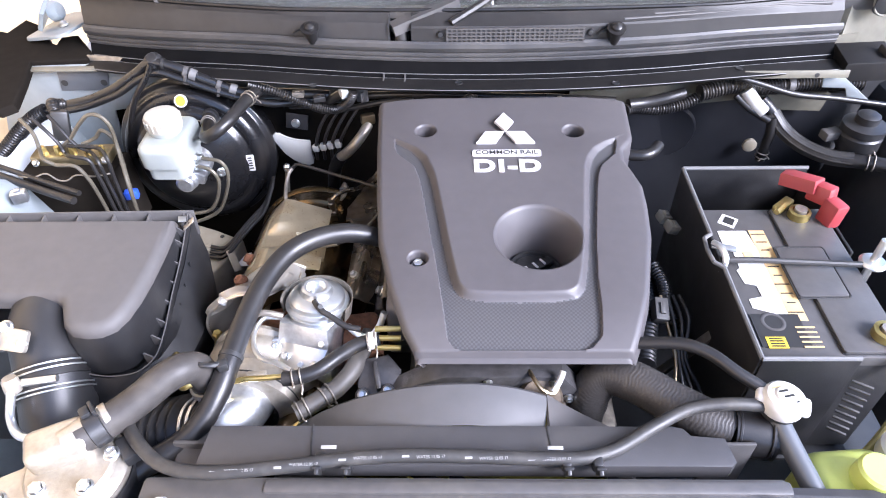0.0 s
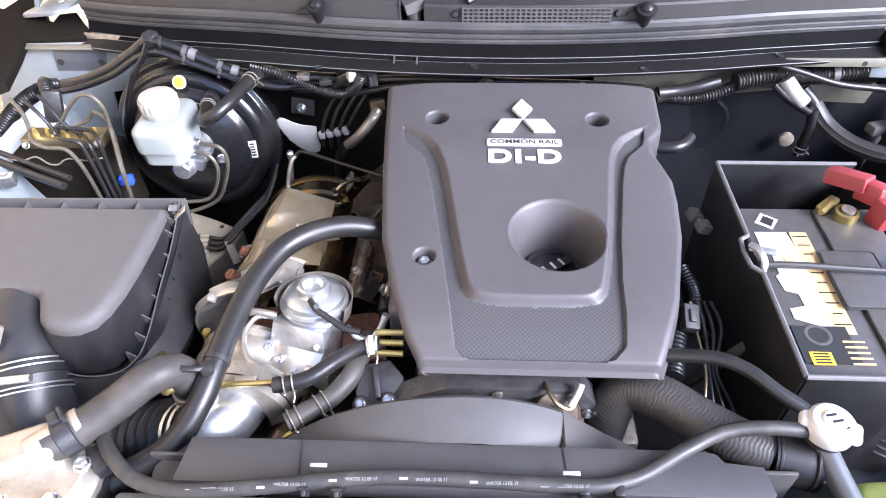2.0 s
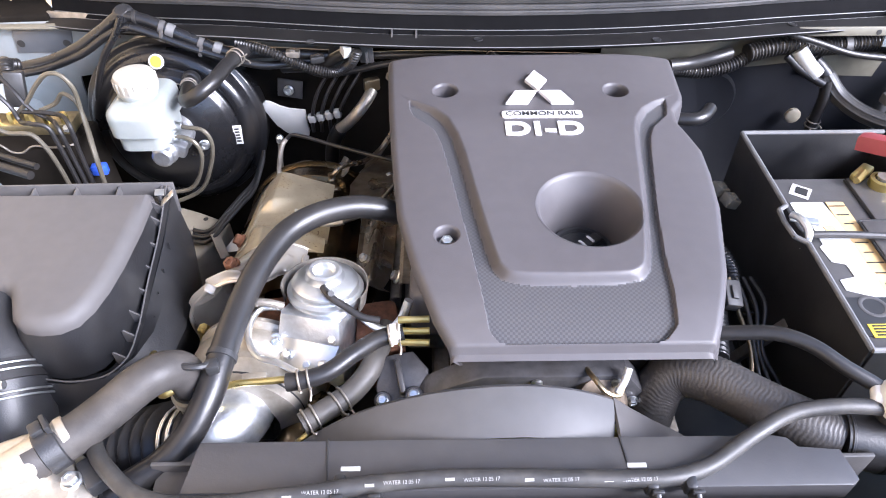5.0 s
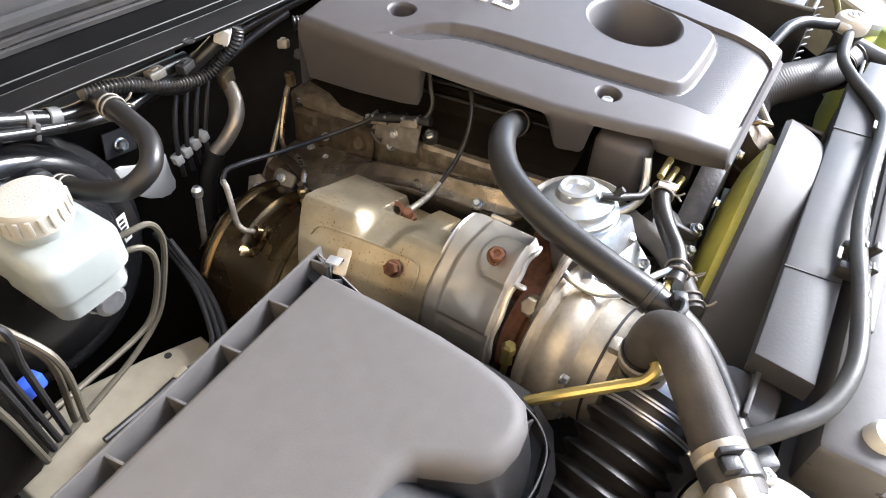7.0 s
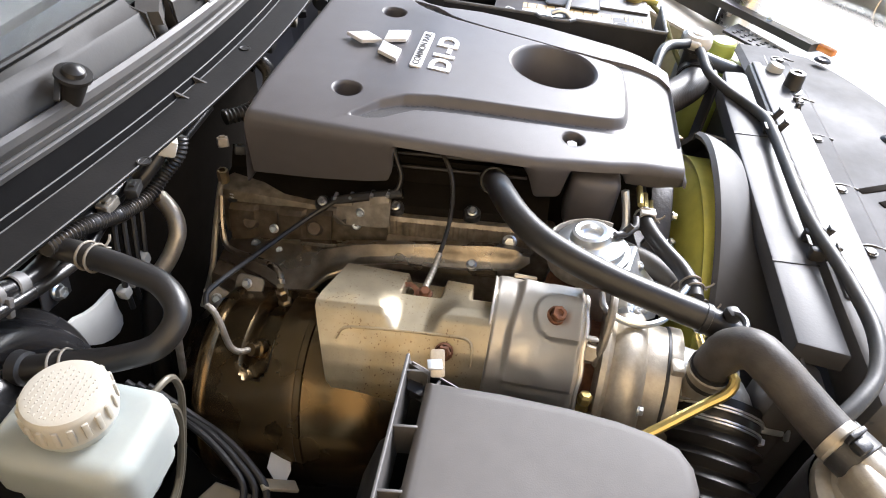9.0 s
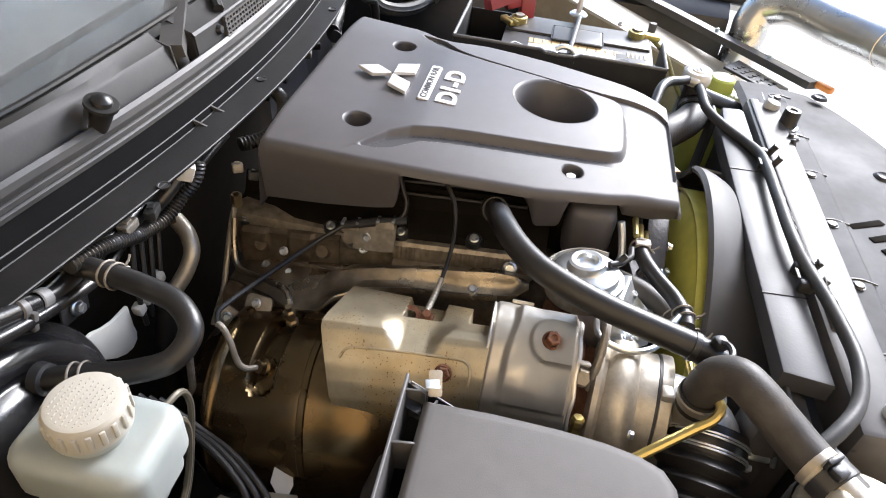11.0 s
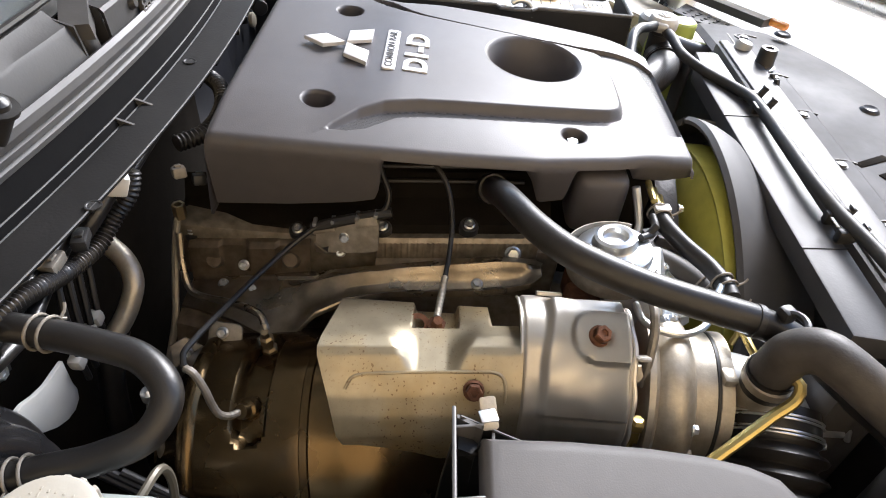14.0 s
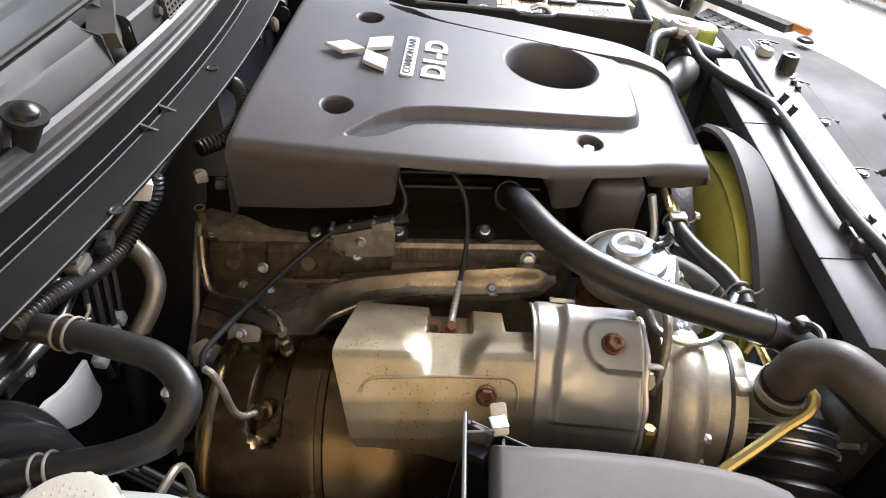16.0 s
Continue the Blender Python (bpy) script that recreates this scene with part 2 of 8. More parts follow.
# Cowl plastic blackened: the shade below the seal is in its colour.
COWLFACE = mat("shade-dark cowl plastic", (0.005, 0.005, 0.0055), 0.8, spec=0.04, bump=0.2, stain=(0.010, 0.010, 0.010), stain_scale=10)
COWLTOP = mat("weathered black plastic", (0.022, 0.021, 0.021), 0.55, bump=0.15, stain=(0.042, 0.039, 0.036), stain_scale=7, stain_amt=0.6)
GLASS = mat("windscreen glass", (0.9, 0.95, 0.95), 0.03, trans=1.0, vary=0.0, bump=0.0)
# Warm tone picked for the light the added wall throws back.
PLASTER = mat("brown plaster", (0.50, 0.37, 0.21), 0.8, vary=0.08, grain=8, bump=0.3, bump_scale=40)
CONCRETE = mat("pale concrete", (0.48, 0.465, 0.43), 0.8, vary=0.15, grain=12, bump=0.5, bump_scale=60, stain=(0.48, 0.46, 0.42), stain_scale=1.2, stain_amt=0.6)
TIRE = mat("dark trim rubber", (0.04, 0.04, 0.042), 0.48, bump=0.15, stain=(0.09, 0.085, 0.08), stain_scale=8, stain_amt=0.5)
PLUGBEIGE = mat("dull beige plastic", (0.20, 0.18, 0.14), 0.5, vary=0.06, bump=0.1)
AMBER = mat("amber lens", (0.55, 0.2, 0.05), 0.25, bump=0.02)
PIPEGREY = mat("blue-grey plastic", (0.085, 0.092, 0.102), 0.35, vary=0.05, bump=0.05)
CHROME = mat("polished tube", (0.60, 0.58, 0.54), 0.27, 1.0, vary=0.03, bump=0.02)


# ---- building blocks ----
def thing(name, base, label, category, group="", kind=""):
    ob = new(name)
    ob.empty_display_size = 0.02
    ob.location = base
    return tagged(ob, label, category, group, kind)


def flat_normals(bm, angle=35):
    for f in bm.faces:
        f.smooth = True
    for e in bm.edges:
        if len(e.link_faces) == 2 and e.calc_face_angle(0) > radians(angle):
            e.smooth = False


def to_mesh(name, bm, material, angle=35):
    flat_normals(bm, angle)
    me = bpy.data.meshes.new(name)
    bm.to_mesh(me)
    bm.free()
    for m in (material if isinstance(material, (list, tuple)) else (material,)):
        me.materials.append(m)
    return me


def hang(ob, parent):
    ob.parent = parent
    if parent.type == "EMPTY":
        ob.matrix_parent_inverse = Matrix.Translation(-parent.location)
    return ob


def part(name, bm, material, parent, label="", angle=35):
    """One mesh in world coordinates under a thing or a part."""
    ob = hang(new(name, to_mesh(name, bm, material, angle)), parent)
    if label:
        ob["label"] = label
    return ob


def solo(name, bm, material, label, category, group="", kind="", angle=35):
    return tagged(new(name, to_mesh(name, bm, material, angle)), label, category, group, kind)


def put(name, mesh, m, parent, label=""):
    """A shared mesh at the pose m under a thing."""
    ob = new(name, mesh)
    ob.matrix_basis = m
    hang(ob, parent)
    if label:
        ob["label"] = label
    return ob


def box(size, center=(0, 0, 0), rot=(0, 0, 0), bevel=0.0, seg=2, bm=None, taper=1.0):
    """A bevelled box; taper scales its top."""
    b = bmesh.new()
    bmesh.ops.create_cube(b, size=1)
    for v in b.verts:
        k = taper if v.co.z > 0 else 1
        v.co = Vector((v.co.x * size[0] * k, v.co.y * size[1] * k, v.co.z * size[2]))
    if bevel:
        bmesh.ops.bevel(b, geom=b.edges[:], offset=bevel, segments=seg, affect="EDGES", profile=0.5)
    b.transform(pose(*center, *rot))
    return merge(bm, b)


def merge(bm, b):
    if bm is None:
        return b
    me = bpy.data.meshes.new("tmp")
    b.to_mesh(me)
    b.free()
    bm.from_mesh(me)
    bpy.data.meshes.remove(me)
    return bm


def aim(p, axis):
    """Pose at p whose z axis points along axis."""
    return Matrix.Translation(p) @ Vector(axis).normalized().to_track_quat("Z", "Y").to_matrix().to_4x4()


def lathe(profile, m=None, seg=32, bm=None, arc=(0, 2 * math.pi)):
    """Turn (radius, height) pairs round z."""
    b = bmesh.new()
    full = abs(arc[1] - arc[0] - 2 * math.pi) < 1e-6
    n = seg if full else seg + 1
    rings = []
    for r, h in profile:
        if r < 1e-6:
            rings.append([b.verts.new((0, 0, h))])
        else:
            rings.append([b.verts.new((r * math.cos(arc[0] + (arc[1] - arc[0]) * i / seg), r * math.sin(arc[0] + (arc[1] - arc[0]) * i / seg), h)) for i in range(n)])
    for a, c in zip(rings[:-1], rings[1:]):
        for i in range(seg):
            j = (i + 1) % n if full else i + 1
            if len(a) == 1 and len(c) == 1:
                continue
            if len(a) == 1:
                b.faces.new((a[0], c[i], c[j]))
            elif len(c) == 1:
                b.faces.new((a[i], a[j], c[0]))
            else:
                b.faces.new((a[i], a[j], c[j], c[i]))
    bmesh.ops.recalc_face_normals(b, faces=b.faces[:])
    if m is not None:
        b.transform(m)
    return merge(bm, b)


def spline(pts, step=0.004):
    """Smooth path through the points, evenly sampled."""
    P = [Vector(p) for p in pts]
    P = [2 * P[0] - P[1]] + P + [2 * P[-1] - P[-2]]
    out = []
    for i in range(1, len(P) - 2):
        p0, p1, p2, p3 = P[i - 1], P[i], P[i + 1], P[i + 2]
        t1 = max((p1 - p0).length, 1e-5) ** 0.5
        t2 = max((p2 - p1).length, 1e-5) ** 0.5
        t3 = max((p3 - p2).length, 1e-5) ** 0.5
        m1 = (p2 - p1) + t2 * ((p1 - p0) / t1 - (p2 - p0) / (t1 + t2))
        m2 = (p2 - p1) + t2 * ((p3 - p2) / t3 - (p3 - p1) / (t2 + t3))
        n = max(2, int((p2 - p1).length / step))
        for k in range(n):
            t = k / n
            out.append((2 * t**3 - 3 * t**2 + 1) * p1 + (t**3 - 2 * t**2 + t) * m1 + (-2 * t**3 + 3 * t**2) * p2 + (t**3 - t**2) * m2)
    out.append(P[-2])
    return out


def sweep(path, section, bm=None, closed=True, cap=True, up=(0, 0, 1)):
    """Carry a section (a function of arc length giving (u, v) pairs) along a path."""
    b = bmesh.new()
    rings, s = [], 0.0
    t0 = (path[1] - path[0]).normalized()
    u = Vector(up) - t0 * t0.dot(Vector(up))
    if u.length < 1e-3:
        u = Vector((0, 1, 0)) - t0 * t0.y
    u.normalize()
    for i, p in enumerate(path):
        t = (path[min(i + 1, len(path) - 1)] - path[max(i - 1, 0)]).normalized()
        u = (u - t * t.dot(u)).normalized()
        w = t.cross(u)
        if i:
            s += (p - path[i - 1]).length
        rings.append([b.verts.new(p + w * a + u * c) for a, c in section(s)])
    n = len(rings[0])
    for a, c in zip(rings[:-1], rings[1:]):
        for i in range(n if closed else n - 1):
            j = (i + 1) % n
            b.faces.new((a[i], a[j], c[j], c[i]))
    if cap and closed:
        b.faces.new(rings[0][::-1])
        b.faces.new(rings[-1])
    bmesh.ops.recalc_face_normals(b, faces=b.faces[:])
    return merge(bm, b)


def ringpts(r, n=14, ry=None):
    return [(r * math.cos(2 * math.pi * i / n), (ry or r) * math.sin(2 * math.pi * i / n)) for i in range(n)]


def tube(pts, r, n=14, bm=None, step=0.004, ridge=0.0, pitch=0.005, flare=0.0):
    """A hose, pipe or cable; ridge and pitch make it corrugated, flare swells both its ends."""
    if ridge:
        step = pitch / 5
    path = spline(pts, step)
    total = sum((q - p).length for p, q in zip(path[:-1], path[1:]))

    def sec(s):
        k = r + (ridge * (0.5 + 0.5 * math.sin(2 * math.pi * s / pitch)) if ridge else 0)
        if flare and (s < 0.02 or s > total - 0.02):
            k += flare
        return ringpts(k, n)
    return sweep(path, sec, bm)


def prism(outline, z0, z1, bevel=0.0, m=None, bm=None, seg=2):
    """An outline (x, y) given thickness, its upper edge rounded."""
    b = bmesh.new()
    f = b.faces.new([b.verts.new((x, y, z0)) for x, y in outline])
    top = bmesh.ops.extrude_face_region(b, geom=[f])["geom"]
    tv = [e for e in top if isinstance(e, bmesh.types.BMVert)]
    for v in tv:
        v.co.z = z1
    bmesh.ops.recalc_face_normals(b, faces=b.faces[:])
    if bevel:
        te = [e for e in b.edges if all(abs(v.co.z - z1) < 1e-6 for v in e.verts)]
        bmesh.ops.bevel(b, geom=te, offset=bevel, segments=seg, affect="EDGES", profile=0.5)
    if m is not None:
        b.transform(m)
    return merge(bm, b)


def rounded(x0, x1, y0, y1, r, n=5):
    out = []
    for cx, cy, a in ((x1 - r, y1 - r, 0), (x0 + r, y1 - r, 90), (x0 + r, y0 + r, 180), (x1 - r, y0 + r, 270)):
        for i in range(n + 1):
            t = radians(a + 90 * i / n)
            out.append((cx + r * math.cos(t), cy + r * math.sin(t)))
    return out


def sheet(rows, thick=0.0, bm=None):
    """A skin through rows of points, with thickness along its normals."""
    b = bmesh.new()
    V = [[b.verts.new(p) for p in row] for row in rows]
    for a, c in zip(V[:-1], V[1:]):
        for i in range(len(a) - 1):
            b.faces.new((a[i], a[i + 1], c[i + 1], c[i]))
    bmesh.ops.recalc_face_normals(b, faces=b.faces[:])
    if thick:
        bmesh.ops.solidify(b, geom=b.faces[:], thickness=thick)
    return merge(bm, b)


def smooth01(a, b, x):
    t = min(1, max(0, (x - a) / (b - a)))
    return t * t * (3 - 2 * t)


def lerp_list(table, x):
    if x <= table[0][0]:
        return table[0][1]
    for (a, p), (b, q) in zip(table[:-1], table[1:]):
        if x <= b:
            return p + (q - p) * (x - a) / (b - a)
    return table[-1][1]


def hex_bolt_mesh(name, r, h, material, flange=1.35):
    b = lathe([(0, 0), (r * flange, 0), (r * flange, h * 0.25), (r * 1.05, h * 0.4)], seg=18)
    lathe([(r, h * 0.3), (r, h * 0.92), (r * 0.88, h), (r * 0.5, h), (r * 0.45, h * 0.85), (0, h * 0.85)], seg=6, bm=b)
    return to_mesh(name, b, material, 25)


BOLT_ZINC = hex_bolt_mesh("bolt", 0.0062, 0.008, ZINC)
BOLT_RUST = hex_bolt_mesh("bolt", 0.0068, 0.010, RUST, 1.25)
BOLT_SMALL = hex_bolt_mesh("bolt", 0.0042, 0.006, ZINC)


def clamp_band(p, axis, r, width, material, parent, name="clamp", label="", ears=True):
    """A sprung wire clamp round a hose: two turns of wire and two prongs."""
    w = 0.0011
    b = bmesh.new()
    for s in (-0.5, 0.5):
        lathe([(r + w * (1 + math.cos(a)), s * width + w * math.sin(a)) for a in [2 * math.pi * k / 8 for k in range(9)]], seg=24, bm=b)
    if ears:
        for s in (-1, 1):
            tube([(r, s * 0.003, s * width * 0.5), (r + 0.006, s * 0.005, s * width * 0.5), (r + 0.010, s * 0.008, s * width * 0.3)], w, 6, bm=b)
    else:
        box((0.006, 0.012, width + 0.003), (r + 0.002, 0, 0), (0, 0, 0), 0.001, bm=b)
    b.transform(aim(p, axis))
    return part(name, b, material, parent, label)


def write(text, size, m, material, parent, name="lettering", extrude=0.0004, bold=0.0, stretch=1.0, align="CENTER"):
    cu = bpy.data.curves.new(name, "FONT")
    cu.body, cu.size, cu.extrude, cu.offset = text, size, extrude, bold
    cu.align_x, cu.align_y = align, "CENTER"
    tmp = new("tmp", cu)
    dg = bpy.context.evaluated_depsgraph_get()
    me = bpy.data.meshes.new_from_object(tmp.evaluated_get(dg))
    bpy.data.objects.remove(tmp)
    me.name = name
    me.materials.clear()
    me.materials.append(material)
    ob = new(name, me)
    ob.matrix_basis = m @ Matrix.Diagonal((stretch, 1, 1, 1))
    return hang(ob, parent)


# ---- setting ----
def ground():
    b = bmesh.new()
    bmesh.ops.create_grid(b, x_segments=40, y_segments=40, size=60)
    solo("ground", b, CONCRETE, "pale concrete yard in bright daylight", "ground", kind="structure")


def side_wall():
    """Added plain walls, unseen in the place: the side one blocks sky and throws warm light into the bay."""
    solo("wall_side", box((0.15, 12.0, 4.6), (-1.75, 1.0, 2.3), (0, 0, 0), 0.01), PLASTER, "added wall that bars sky and bounces warm light", "wall", kind="structure")
    solo("wall_back", box((5.0, 0.15, 4.6), (0.6, 6.5, 2.3), (0, 0, 0), 0.01), PLASTER, "added plain wall behind the car, out of view", "wall", kind="structure")


def bow(x):
    """How far the cowl's front bows back towards its ends."""
    return 0.24 * x * x


def firewall():
    def rows(profile, x0, x1, n=40):
        return [[(x, y + bow(x) * 0.7, z) for y, z in profile] for x in [x0 + (x1 - x0) * i / n for i in range(n + 1)]]
    # One firewall in two tones: the shaded half behind the engine is blackened.
    b = sheet(rows([(0.47, 0.45), (0.50, 0.60), (0.51, 0.80), (0.515, 0.945)], -0.80, 0.12), 0.004)
    solo("wall_firewall", b, DEADBLACK, "insulated firewall panel behind the engine, blackened for shade", "firewall", kind="structure")
    b = sheet(rows([(0.47, 0.45), (0.50, 0.60), (0.51, 0.80), (0.515, 0.945)], 0.12, 0.80), 0.004)
    solo("wall_firewall", b, FIREWALL, "firewall panel behind the battery in its lighter blue-black", "firewall", kind="structure")
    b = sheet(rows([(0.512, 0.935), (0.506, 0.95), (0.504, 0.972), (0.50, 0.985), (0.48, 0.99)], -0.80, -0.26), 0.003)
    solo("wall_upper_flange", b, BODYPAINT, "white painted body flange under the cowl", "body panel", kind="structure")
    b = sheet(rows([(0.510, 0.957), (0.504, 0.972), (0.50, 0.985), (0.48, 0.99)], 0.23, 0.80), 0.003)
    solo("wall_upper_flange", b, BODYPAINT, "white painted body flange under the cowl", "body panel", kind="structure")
    # Middle of the painted flange, blackened in place of the shadow there.
    b = sheet(rows([(0.515, 0.935), (0.515, 0.955), (0.512, 0.985)], -0.262, 0.232), 0.003)
    solo("wall_shaded_flange", b, DEADBLACK, "body flange coloured black for the shade under the cowl", "insulation", kind="structure")


def cowl():
    prof = [(0.412, 1.0165), (0.410, 1.020), (0.425, 1.0205), (0.4455, 1.021), (0.4465, 1.0185), (0.4485, 1.0185), (0.451, 1.024), (0.456, 1.032), (0.463, 1.0435)]
    seal = [(0.4645, 1.0425), (0.4610, 1.0440), (0.4605, 1.0485), (0.4630, 1.0505), (0.4600, 1.0530), (0.4600, 1.0575), (0.4625, 1.0595), (0.4580, 1.0630), (0.4560, 1.0690),
            (0.4572, 1.0750), (0.4605, 1.0785), (0.4640, 1.0770), (0.4655, 1.0680)]

    def dip(x):
        return 0.022 * smooth01(0.35, 0.78, abs(x))

    def rows(profile, x0=-0.725, x1=0.580, n=80):
        out = []
        for i in range(n + 1):
            x = x0 + (x1 - x0) * i / n
            out.append([(x, y + bow(x), z - dip(x)) for y, z in profile])
        return out

    def rear(x0, x1, n, sunk=0.0):
        out = []
        for i in range(n + 1):
            x = x0 + (x1 - x0) * i / n
            yb, yg, d = bow(x), glass_y(x), dip(x)
            out.append([(x, 0.4630 + yb, 1.066 - d), (x, 0.4645 + yb + sunk, 1.0775 - d), (x, 0.4665 + yb + sunk * 2.5, 1.0975 - d - sunk * 0.2), (x, 0.4690 + yb + sunk * 2.6, 1.1005 - d),
                        (x, 0.55 * (0.469 + yb) + 0.45 * yg + sunk * 1.5, 1.1045 - d * 0.6), (x, yg - 0.004, 1.1105 - d * 0.3), (x, yg, 1.108 - d * 0.3), (x, yg + 0.01, 1.109 - d * 0.3)])
        return out
    c = thing("cowl_panel", (0, 0.45, 1.02), "black plastic cowl panel with a ribbed rubber seal below the windscreen", "cowl panel", kind="structure")
    part("front_flange", sheet(rows(prof[:6]), 0.0025), FLANGEPL, c, "shade-dark cowl plastic flange", 25)
    part("front_face", sheet(rows(prof[5:]), 0.0025), COWLFACE, c, "plastic face blackened for its shade", 25)
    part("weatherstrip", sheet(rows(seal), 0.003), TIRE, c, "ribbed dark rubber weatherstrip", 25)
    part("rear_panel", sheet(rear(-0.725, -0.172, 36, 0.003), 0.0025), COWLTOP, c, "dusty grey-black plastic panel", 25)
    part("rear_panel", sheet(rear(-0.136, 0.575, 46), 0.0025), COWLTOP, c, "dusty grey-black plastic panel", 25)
    # Highlights along the flange edges, modelled as thin pale beads.
    for y, z in ((0.4110, 1.0208), (0.4485, 1.0192), (0.4520, 1.0262)):
        part("edge_bead", tube([(x, y + bow(x), z - dip(x)) for x in [-0.72 + 0.0995 * i for i in range(14)]], 0.0007, 6, step=0.02), RIMGREY, c, "pale bead drawn as the edge's highlight")
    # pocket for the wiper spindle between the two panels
    part("spindle_pocket", sheet([[(x, 0.464 + bow(x), 1.070), (x, 0.475, 1.068), (x, 0.496, 1.072), (x, 0.502, 1.100)] for x in (-0.175, -0.155, -0.134)], 0.0025), COWLFACE, c, "pocket coloured dark for its shade")
    for x, d in ((-0.1725, 1), (-0.1355, -1)):
        b = prism([(0.465, 1.066), (0.471, 1.100), (0.498, 1.108), (0.502, 1.066)], 0, 0.003, 0.0008)
        b.transform(Matrix(((0, 0, 1, x - 0.0015), (1, 0, 0, bow(x)), (0, 1, 0, 0), (0, 0, 0, 1))))
        bmesh.ops.recalc_face_normals(b, faces=b.faces)
        part("pocket_side", b, COWLTOP, c)
    for x in (-0.185, -0.150):
        m = pose(x, 0.446 + bow(x), 1.0195)
        b = prism([(0, -0.012), (0.0025, -0.012), (0.0025, 0.006), (0, 0.006)], 0, 0.003, 0)
        for v in b.verts:
            if v.co.z > 0.002:
                v.co.z = 0.0005 + 0.006 * smooth01(-0.012, 0.006, v.co.y)
        b.transform(m)
        part("rib", b, PLASTIC2, c)
    for x, y in ((-0.297, 0.432), (-0.061, 0.436), (0.19, 0.430), (0.40, 0.475)):
        b = lathe([(0, 0.001), (0.0045, 0.001), (0.005, 0.0015), (0.0062, 0.0016), (0.0062, 0.0)], pose(x, y, 1.0205), 18)
        part("clip", b, PLASTIC, c)
    # air grille: dark opening behind a lattice
    g = part("vent_grille", box((0.216, 0.002, 0.024), (0.028, 0.4655, 1.0875), (-5, 0, 0), 0.0006), INK, c, "black grille opening")
    for i in range(29):
        x = -0.079 + 0.214 * i / 28
        part("slat", box((0.0028, 0.0040, 0.023), (x, 0.4635 + bow(x) * 0.5, 1.0878), (-5, 0, 0)), PLASTIC2, g)
    for k in range(5):
        part("slat", box((0.217, 0.0040, 0.0022), (0.028, 0.4625 + 0.0005 * k, 1.0767 + 0.0055 * k), (-5, 0, 0)), PLASTIC2, g)
    for x in (-0.090, 0.147):
        part("screw", lathe([(0, 0.005), (0.004, 0.0045), (0.0062, 0.0), (0.0062, -0.004)], aim((x, 0.4655 + bow(x), 1.0885), (0, -1, 0.15)), 16), PLASTIC, c)
    # long ribs moulded into the panel on the far side of the grille
    for k in range(3):
        x0, x1 = 0.20 + 0.05 * k, 0.55
        pts = [(x, 0.476 + 0.009 * k + bow(x) * (1 - 0.15 * k), 1.1025 + 0.0028 * k - dip(x) * 0.8) for x in (x0, 0.35, 0.45, x1)]
        part("moulded_rib", tube(pts, 0.0022, 8), PLASTIC2, c)


def stopper(x, y, z):
    s = thing("hood_stop_plug", (x, y, z), "small black rubber plug standing on the cowl panel", "rubber plug", "plugs on the cowl")
    part("stem", lathe([(0.0075, -0.012), (0.010, 0.002), (0.0125, 0.017), (0.011, 0.019), (0.0, 0.019)], pose(x, y, z, 20, 0, 0), 20), RUBBER, s)
    b = lathe([(0.0, 0.0275), (0.004, 0.027), (0.0085, 0.0235), (0.0095, 0.020), (0.0145, 0.0195), (0.0148, 0.0165), (0.012, 0.0155), (0, 0.0155)], pose(x, y, z, 20, 0, 0), 20)
    box((0.024, 0.005, 0.002), (x - 0.018, y - 0.002, z + 0.012), (0, -18, 25), 0.0008, bm=b)
    part("cap", b, RUBBER, s)


def glass_y(x):
    """Where the windscreen's lower edge lies."""
    return max(0.502 + 0.10 * x * x, 0.484 + 0.24 * x * x)


def windscreen():
    b = sheet([[(x, glass_y(x) + 0.003 + 0.9 * k, 1.112 - 0.007 * smooth01(0.35, 0.78, abs(x)) + 0.52 * k) for k in (0, 0.25, 0.5, 0.75, 1.0)] for x in [-0.72 + 0.12 * i for i in range(13)]], 0.005)
    w = thing("window_1", (0, 0.60, 1.12), "sloping windscreen glass above the cowl", "windscreen", kind="structure")
    g = part("pane", b, GLASS, w)
    g.visible_shadow = False
    b = tube([(x, glass_y(x) + 0.002, 1.112 - 0.007 * smooth01(0.35, 0.78, abs(x))) for x in [-0.74 + 0.1 * i for i in range(15)] + [0.74]], 0.0032, 8)
    part("window_frame", b, RUBBER, w, "black rubber edge")
    d = thing("dashboard", (0, 0.92, 1.12), "grey dashboard top seen through the windscreen", "dashboard")
    for x0, x1 in ((-0.73, -0.002), (0.002, 0.73)):
        part("top_pad", box((x1 - x0, 0.72, 0.03), ((x0 + x1) / 2, 0.96, 1.1378), (11, 0, 0), 0.008), PLASTIC2, d)
    # Added filler that keeps bright ground from showing through the glass.
    part("edge_filler", box((0.90, 0.074, 0.028), (0, 0.563, 1.0606), (11, 0, 0), 0.006), PLASTIC2, d)


